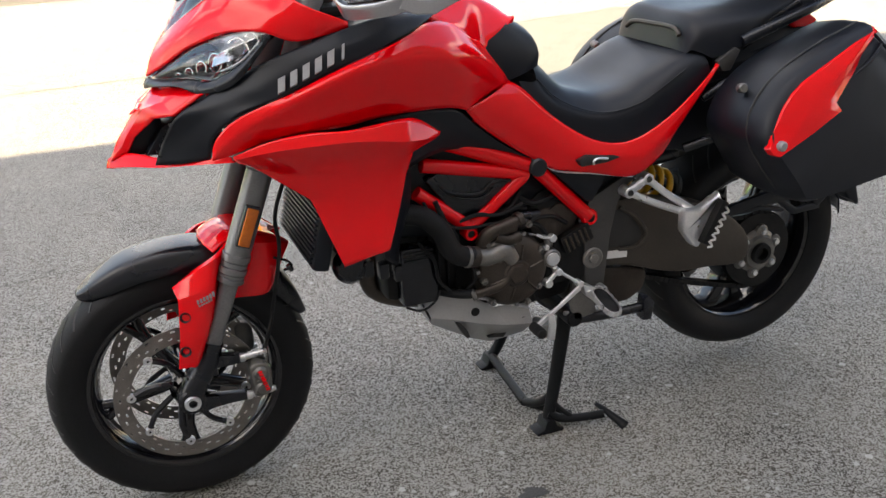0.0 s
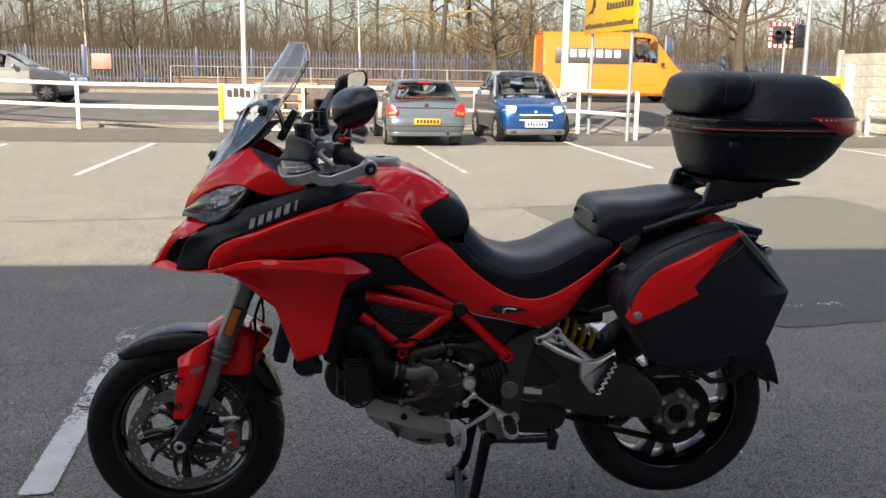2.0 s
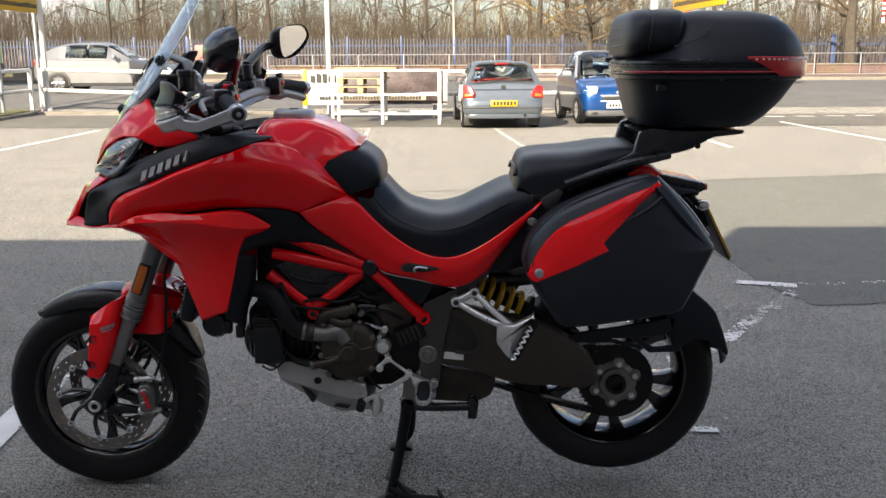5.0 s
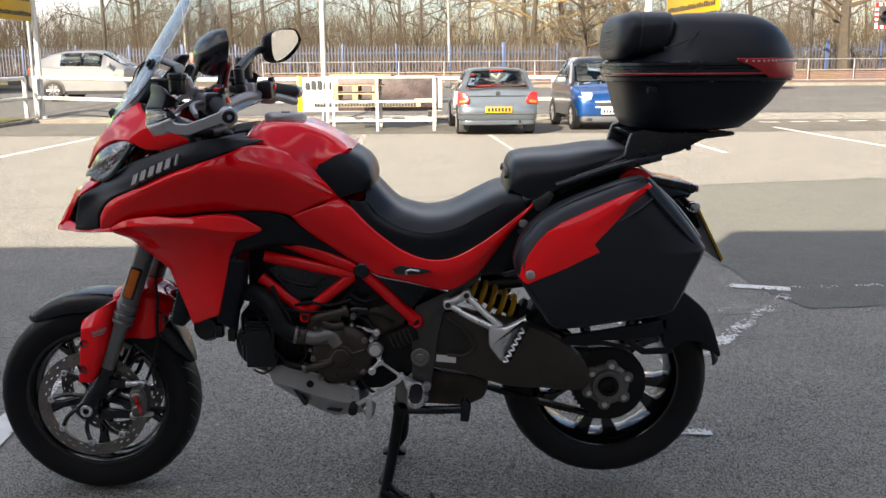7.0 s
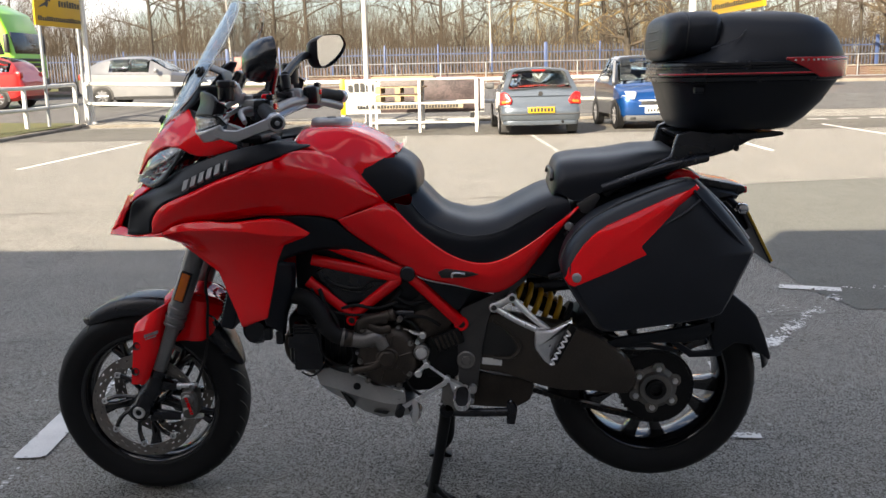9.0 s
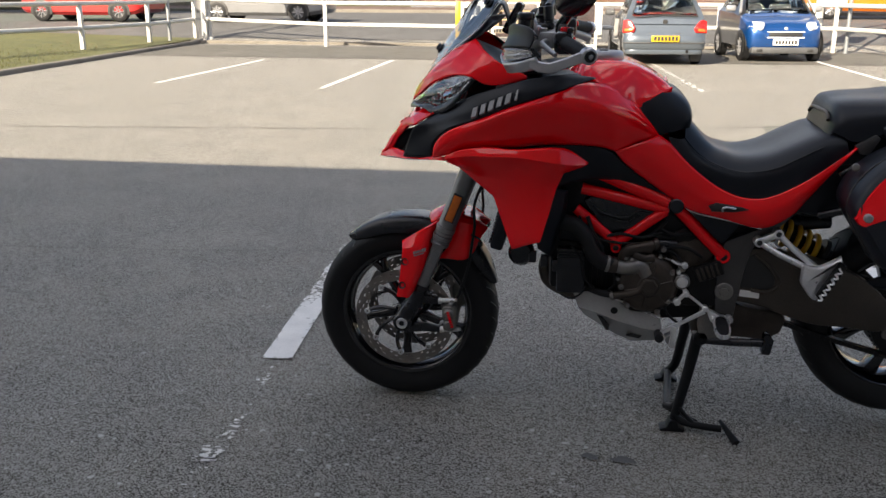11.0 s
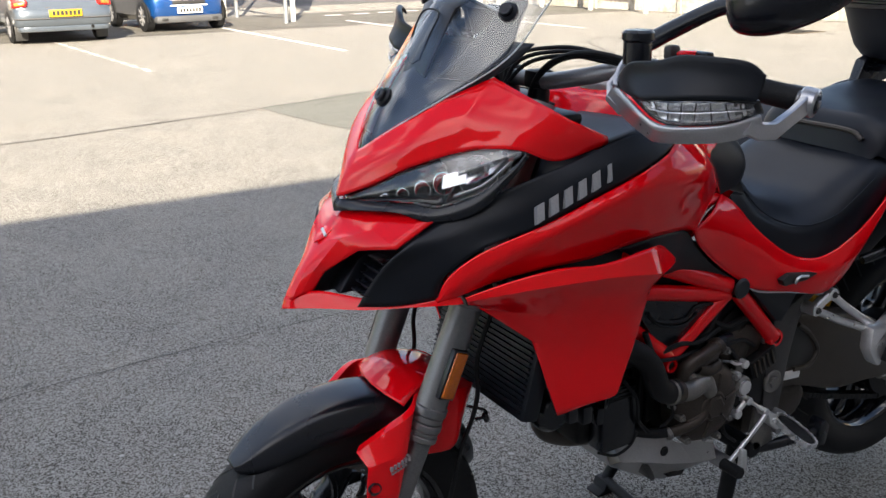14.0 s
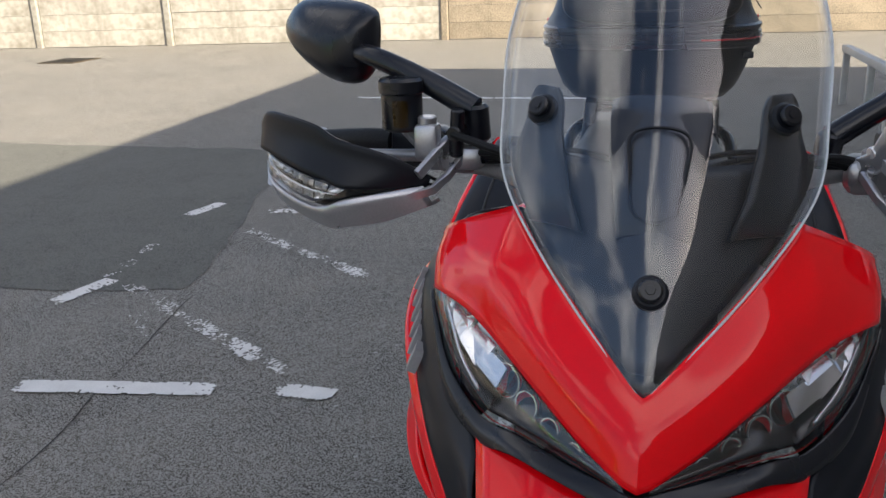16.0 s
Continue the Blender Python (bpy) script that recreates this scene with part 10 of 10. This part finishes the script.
for sd in (1, -1):
    m_ = Matrix.Translation((0.095, sd * 0.662, 0.715)) @ Matrix.Rotation(radians(12), 4, "Y") @ Matrix.Rotation(radians(-sd * 24), 4, "Z")
    bm = bmesh.new()
    prism(bm, [(-sd * p, q) for p, q in ((-0.125, -0.115), (0.1, -0.115), (0.125, -0.03), (0.04, 0.1), (-0.02, 0.135), (-0.115, 0.12))], -0.05, 0.05, 0.02, 3)
    bm.transform(m_ @ Matrix.Rotation(radians(90), 4, "Z"))
    lamp = part("tail_light", bm, TAIL_RED, hb, "red and amber tail lamp cluster")
    add(lamp, "turn_lamp", TAIL_AMBER, (-0.056, -0.08, -0.095), (0.0, 0.085, -0.035), 0.015, m_)
    add(hb, "mud_flap", SIGN_BLACK, (0.34, sd * 0.65 - 0.1, 0.06), (0.36, sd * 0.65 + 0.1, 0.3), 0.005)
    door_mirror(hb, 2.3, sd * 0.755, 0.88, TRIM_GREY)
    car_seat(hb, 0.95, sd * 0.33, 0.42, -1)
    car_seat(hb, 1.75, sd * 0.36, 0.42, -1)
bm = bmesh.new()
tube(bm, [(0.155, -0.6, 0.915), (0.29, -0.56, 1.06), (0.42, -0.49, 1.225), (0.43, 0.0, 1.265), (0.42, 0.49, 1.225), (0.29, 0.56, 1.06), (0.155, 0.6, 0.915), (0.145, 0.0, 0.925), (0.155, -0.6, 0.915)], 0.014, 6, 60)
part("window_seal", bm, SIGN_BLACK, hb, "black rear window seal")
add(hb, "brake_light", TAIL_RED, (0.41, -0.13, 1.245), (0.44, 0.13, 1.268), 0.006, None, "high red brake light")
plate(hb, -0.066, 0.447, 0.52, YELLOW_SIGN, -1)
add(hb, "plate_recess", TRIM_GREY, (0.03, -0.3, 0.575), (0.12, 0.3, 0.605), 0.01)
blade(hb, (0.135, 0.05, 0.93), (0.185, -0.42, 0.975))
near_badge = bmesh.new()
rod(near_badge, (0.065, 0, 0.81), (0.12, 0, 0.81), 0.045, 18)
part("badge", near_badge, SIGN_BLACK, hb)
exh = bmesh.new()
tube(exh, [(0.3, -0.42, 0.27), (-0.03, -0.42, 0.27)], 0.028, 12)
part("exhaust_pipe", exh, DARK_METAL, hb)
add(hb, "interior_mirror", SIGN_BLACK, (2.12, -0.1, 1.2), (2.15, 0.1, 1.26), 0.01)
hb.matrix_basis = pose(1.23, 15.25, 0, 0, 0, 93.5)

# small blue two-seater, its nose towards the yard
TWO = [(0, 0.50, 0.33, 0.55, 0.59, 0.46), (0.05, 0.65, 0.23, 0.62, 0.67, 0.58), (0.18, 0.735, 0.2, 0.73, 0.785, 0.64), (0.46, 0.765, 0.2, 0.85, 0.885, 0.64), (0.62, 0.775, 0.2, 0.90, 0.945, 0.65),
       (1.15, 0.78, 0.2, 0.97, 1.46, 0.54), (1.3, 0.78, 0.2, 0.97, 1.51, 0.53), (1.75, 0.78, 0.2, 0.98, 1.54, 0.53), (2.15, 0.78, 0.2, 1.0, 1.50, 0.53), (2.5, 0.76, 0.22, 1.0, 1.22, 0.56),
       (2.65, 0.72, 0.3, 0.95, 1.0, 0.58), (2.7, 0.65, 0.4, 0.8, 0.85, 0.5)]
CAR_BLUE = metallic("blue_metallic", (0.004, 0.052, 0.2))
CELL = metallic("dark_grey_cell", (0.035, 0.037, 0.042))
tw = car("city_car", "small metallic blue two-seater car with a dark grey cell", TWO, CAR_BLUE, (0.42, 2.25), 0.29, (2.15, 2.5), (0.62, 1.15), ((1.15, 1.75), (1.75, 2.15)),
         roof=CELL, cell=CELL, cell_from=(0.62, 2.3))
add(tw, "lower_bumper", TRIM_GREY, (-0.03, -0.66, 0.17), (0.22, 0.66, 0.30), 0.04, label="dark grey lower bumper")
g = add(tw, "grille", SIGN_BLACK, (-0.012, -0.33, 0.50), (0.1, 0.33, 0.585), 0.02)
add(g, "grille_rim", WHITE_PRINT, (-0.02, -0.37, 0.475), (0.09, 0.37, 0.498), 0.01)
add(g, "grille_rim", WHITE_PRINT, (-0.014, -0.37, 0.588), (0.09, 0.37, 0.607), 0.008)
plate(tw, -0.022, 0.34, 0.5, WHITE_PLATE, -1)
for sd in (1, -1):
    m_ = Matrix.Translation((0.13, sd * 0.565, 0.70)) @ Matrix.Rotation(radians(-sd * 38), 4, "Z") @ Matrix.Rotation(radians(40), 4, "Y")
    add(tw, "headlight", LAMP_CLEAR, (-0.055, -0.165, -0.1), (0.06, 0.165, 0.1), 0.055, m_, "clear glassy headlight")
    add(tw, "fog_lamp", SIGN_BLACK, (-0.035, sd * 0.5 - 0.07, 0.2), (0.05, sd * 0.5 + 0.07, 0.27), 0.02)
    door_mirror(tw, 0.95, sd * 0.78, 0.97, SILVER_PAINT)
    car_seat(tw, 1.65, sd * 0.3, 0.55, 1)
    add(tw, "pillar", SILVER_PAINT, (-0.035, -0.02, 0), (0.035, 0.02, 0.66), 0.01, Matrix.Translation((0.68, sd * 0.755, 0.95)) @ Matrix.Rotation(radians(sd * 17), 4, "X") @ Matrix.Rotation(radians(46), 4, "Y"), "silver windscreen pillar")
bm = bmesh.new()
tube(bm, [(1.12 + 0.06 * math.sin(a), 0.3 + 0.18 * math.cos(a), 0.95 + 0.17 * math.sin(a)) for a in [2 * math.pi * k / 20 for k in range(21)]], 0.016, 6, 40)
part("steering_wheel", bm, SIGN_BLACK, tw)
add(tw, "dashboard", CABIN, (0.7, -0.62, 0.72), (1.1, 0.62, 0.95), 0.05)
blade(tw, (0.6, 0.1, 1.03), (0.64, -0.45, 1.045))
bm = bmesh.new()
rod(bm, (0.045, 0, 0.66), (0.02, 0, 0.66), 0.035, 16)
part("badge", bm, SILVER, tw)
tw.matrix_basis = pose(3.685, 16.58, 0, 0, 0, 96.1)

# traffic on the road
SALOON = [(0, 0.6, 0.4, 0.58, 0.62, 0.5), (0.12, 0.78, 0.28, 0.68, 0.74, 0.64), (0.6, 0.86, 0.22, 0.85, 0.92, 0.7), (1.25, 0.88, 0.2, 0.94, 1.03, 0.7), (1.95, 0.885, 0.2, 0.96, 1.43, 0.58), (2.5, 0.885, 0.2, 0.97, 1.49, 0.57),
          (3.2, 0.885, 0.2, 0.98, 1.46, 0.57), (3.8, 0.88, 0.22, 1.0, 1.28, 0.6), (4.05, 0.85, 0.28, 0.98, 1.05, 0.62), (4.2, 0.74, 0.38, 0.75, 0.8, 0.6)]
TALL = [(s, w, zb, b + 0.06 * (b > 0.8), t + 0.13 * (t > 1.1), wt) for s, w, zb, b, t, wt in SALOON]
PALE_SILVER = metallic("pale_silver", (0.187, 0.1913, 0.1997))
sl = car("hatchback", "pale silver hatchback driving along the road", SALOON, PALE_SILVER, (0.82, 3.42), 0.31, (3.2, 3.8), (1.25, 1.95), ((1.95, 2.5), (2.5, 3.2)))
for sd in (1, -1):
    door_mirror(sl, 1.65, sd * 0.87, 0.98, PALE_SILVER)
    add(sl, "headlight", LAMP_CLEAR, (0.06, sd * 0.6 - 0.14, 0.62), (0.3, sd * 0.6 + 0.14, 0.74), 0.04)
    add(sl, "tail_light", TAIL_RED, (4.0, sd * 0.7 - 0.1, 0.8), (4.16, sd * 0.7 + 0.1, 0.98), 0.03)
sl.matrix_basis = pose(-8.2, 25.8, rise(25.8) + 0.01, 0, 0, 180)
RED_CAR = metallic("bright_red_metallic", (0.416, 0.016, 0.016))
mp = car("people_carrier", "bright red compact people carrier driving along the road", TALL, RED_CAR, (0.82, 3.42), 0.315, (3.2, 3.8), (1.25, 1.95), ((1.95, 2.5), (2.5, 3.2), (3.2, 3.8)))
for sd in (1, -1):
    door_mirror(mp, 1.65, sd * 0.87, 1.02, RED_CAR)
    add(mp, "headlight", LAMP_CLEAR, (0.06, sd * 0.6 - 0.14, 0.62), (0.35, sd * 0.6 + 0.14, 0.76), 0.04)
    add(mp, "tail_light", TAIL_RED, (3.95, sd * 0.72 - 0.1, 0.85), (4.14, sd * 0.72 + 0.1, 1.1), 0.03)
mp.matrix_basis = pose(-18.1, 25.4, rise(25.4) + 0.01, 0, 0, 0)
VAN = [(0, 0.72, 0.4, 0.72, 0.8, 0.66), (0.1, 0.9, 0.3, 0.98, 1.06, 0.78), (0.75, 0.97, 0.26, 1.22, 1.32, 0.8), (1.6, 0.99, 0.26, 1.35, 2.42, 0.8), (2.0, 0.995, 0.26, 1.38, 2.6, 0.84), (2.6, 0.995, 0.26, 1.38, 2.63, 0.85),
       (4.2, 0.995, 0.28, 1.38, 2.63, 0.85), (5.9, 0.99, 0.3, 1.38, 2.61, 0.85), (6.0, 0.96, 0.4, 1.36, 2.54, 0.82)]
ORANGE = mat("orange_van_paint", (0.5625, 0.1425, 0.0045), 0.35, 0, 0.04, 2, 200, coat=0.8)
vn = car("delivery_van", "bright orange delivery van with a grey side panel", VAN, ORANGE, (1.0, 4.9), 0.34, None, (0.75, 1.6), ((1.6, 2.0), (2.0, 2.6)))
for sd in (1, -1):
    pn = add(vn, "side_panel", PLATE_GREY, (2.75, sd * 0.985 - 0.035, 1.45), (5.6, sd * 0.985 + 0.012, 2.02), 0.01, label="grey side panel with white bars")
    for i in range(6):
        add(pn, "panel_bar", WHITE_PRINT, (3.1 + 0.34 * i, sd * 0.985 - 0.02, 1.68), (3.34 + 0.34 * i, sd * 0.985 + 0.018, 1.95), 0.0)
    add(vn, "headlight", LAMP_CLEAR, (0.05, sd * 0.7 - 0.13, 0.75), (0.3, sd * 0.7 + 0.13, 0.98), 0.04)
    door_mirror(vn, 1.45, sd * 1.0, 1.4, SIGN_BLACK)
vn.matrix_basis = pose(13.0, 32.6, rise(32.6) + 0.01, 0, 0, 180)

# green articulated lorry
LORRY_GREEN = mat("green_trailer_paint", (0.016, 0.288, 0.04), 0.4, 0, 0.05, 2, 100, coat=0.4)
LIME = mat("lime_cab_paint", (0.2, 0.496, 0.016), 0.35, 0, 0.05, 2, 100, coat=0.7)
lr = empty("lorry", "green articulated lorry with a lime cab on the road", "lorry", "vehicles")
tr = add(lr, "trailer", LORRY_GREEN, (3.1, -1.25, 1.15), (14.6, 1.25, 3.9), 0.03, label="green trailer with white bars")
for i in range(11):
    add(tr, "trailer_bar", WHITE_PRINT, (4.2 + 0.75 * i, 1.252, 2.5), (4.75 + 0.75 * i, 1.262, 3.2), 0.0)
for i in range(18):
    add(tr, "trailer_bar", WHITE_PRINT, (4.4 + 0.4 * i, 1.252, 2.1), (4.62 + 0.4 * i, 1.262, 2.24), 0.0)
add(lr, "chassis", DARK_METAL, (0.6, -0.45, 0.7), (14.3, 0.45, 1.14), 0.02)
add(lr, "side_guard", TRIM_GREY, (5.0, 1.1, 0.55), (9.6, 1.16, 0.95), 0.02)
bm = bmesh.new()
prism(bm, [(0.0, 0.45), (2.3, 0.45), (2.3, 3.6), (1.5, 3.75), (0.55, 3.3), (0.25, 2.6), (0.02, 1.6)], -1.22, 1.22, 0.09, 3)
cab = part("cab", bm, LIME, lr, "lime green cab")
add(cab, "bumper", TRIM_GREY, (-0.05, -1.2, 0.35), (0.5, 1.2, 0.85), 0.05)
for i in range(4):
    add(cab, "grille_slat", SIGN_BLACK, (-0.03 + 0.012 * i, -0.95, 0.98 + 0.17 * i), (0.1 + 0.012 * i, 0.95, 1.1 + 0.17 * i), 0.02)
for sd in (1, -1):
    bm = bmesh.new()
    prism(bm, [(0.42, 1.75), (1.25, 1.75), (1.25, 2.55), (0.62, 2.55)], sd * 1.222 - 0.004, sd * 1.222 + 0.004, 0.002)
    part("side_window", bm, BLACK_GLOSS, cab, "dark side window")
    add(cab, "door_mirror", SIGN_BLACK, (0.15, sd * 1.4 - 0.1, 1.8), (0.3, sd * 1.4 + 0.1, 2.5), 0.04)
    for s in (1.15, 3.9, 10.6, 11.9, 13.2):
        car_wheel(lr, s, sd * 1.05, 0.5, 0.32, ALLOY, 10)
bm = bmesh.new()
prism(bm, [(0.235, 2.58), (0.10, 1.78), (0.06, 1.78), (0.2, 2.58)], -1.1, 1.1, 0.003)
part("windscreen", bm, BLACK_GLOSS, cab, "dark windscreen")
lr.matrix_basis = pose(-17.6, 32.6, rise(32.6) + 0.01, 0, 0, 180)
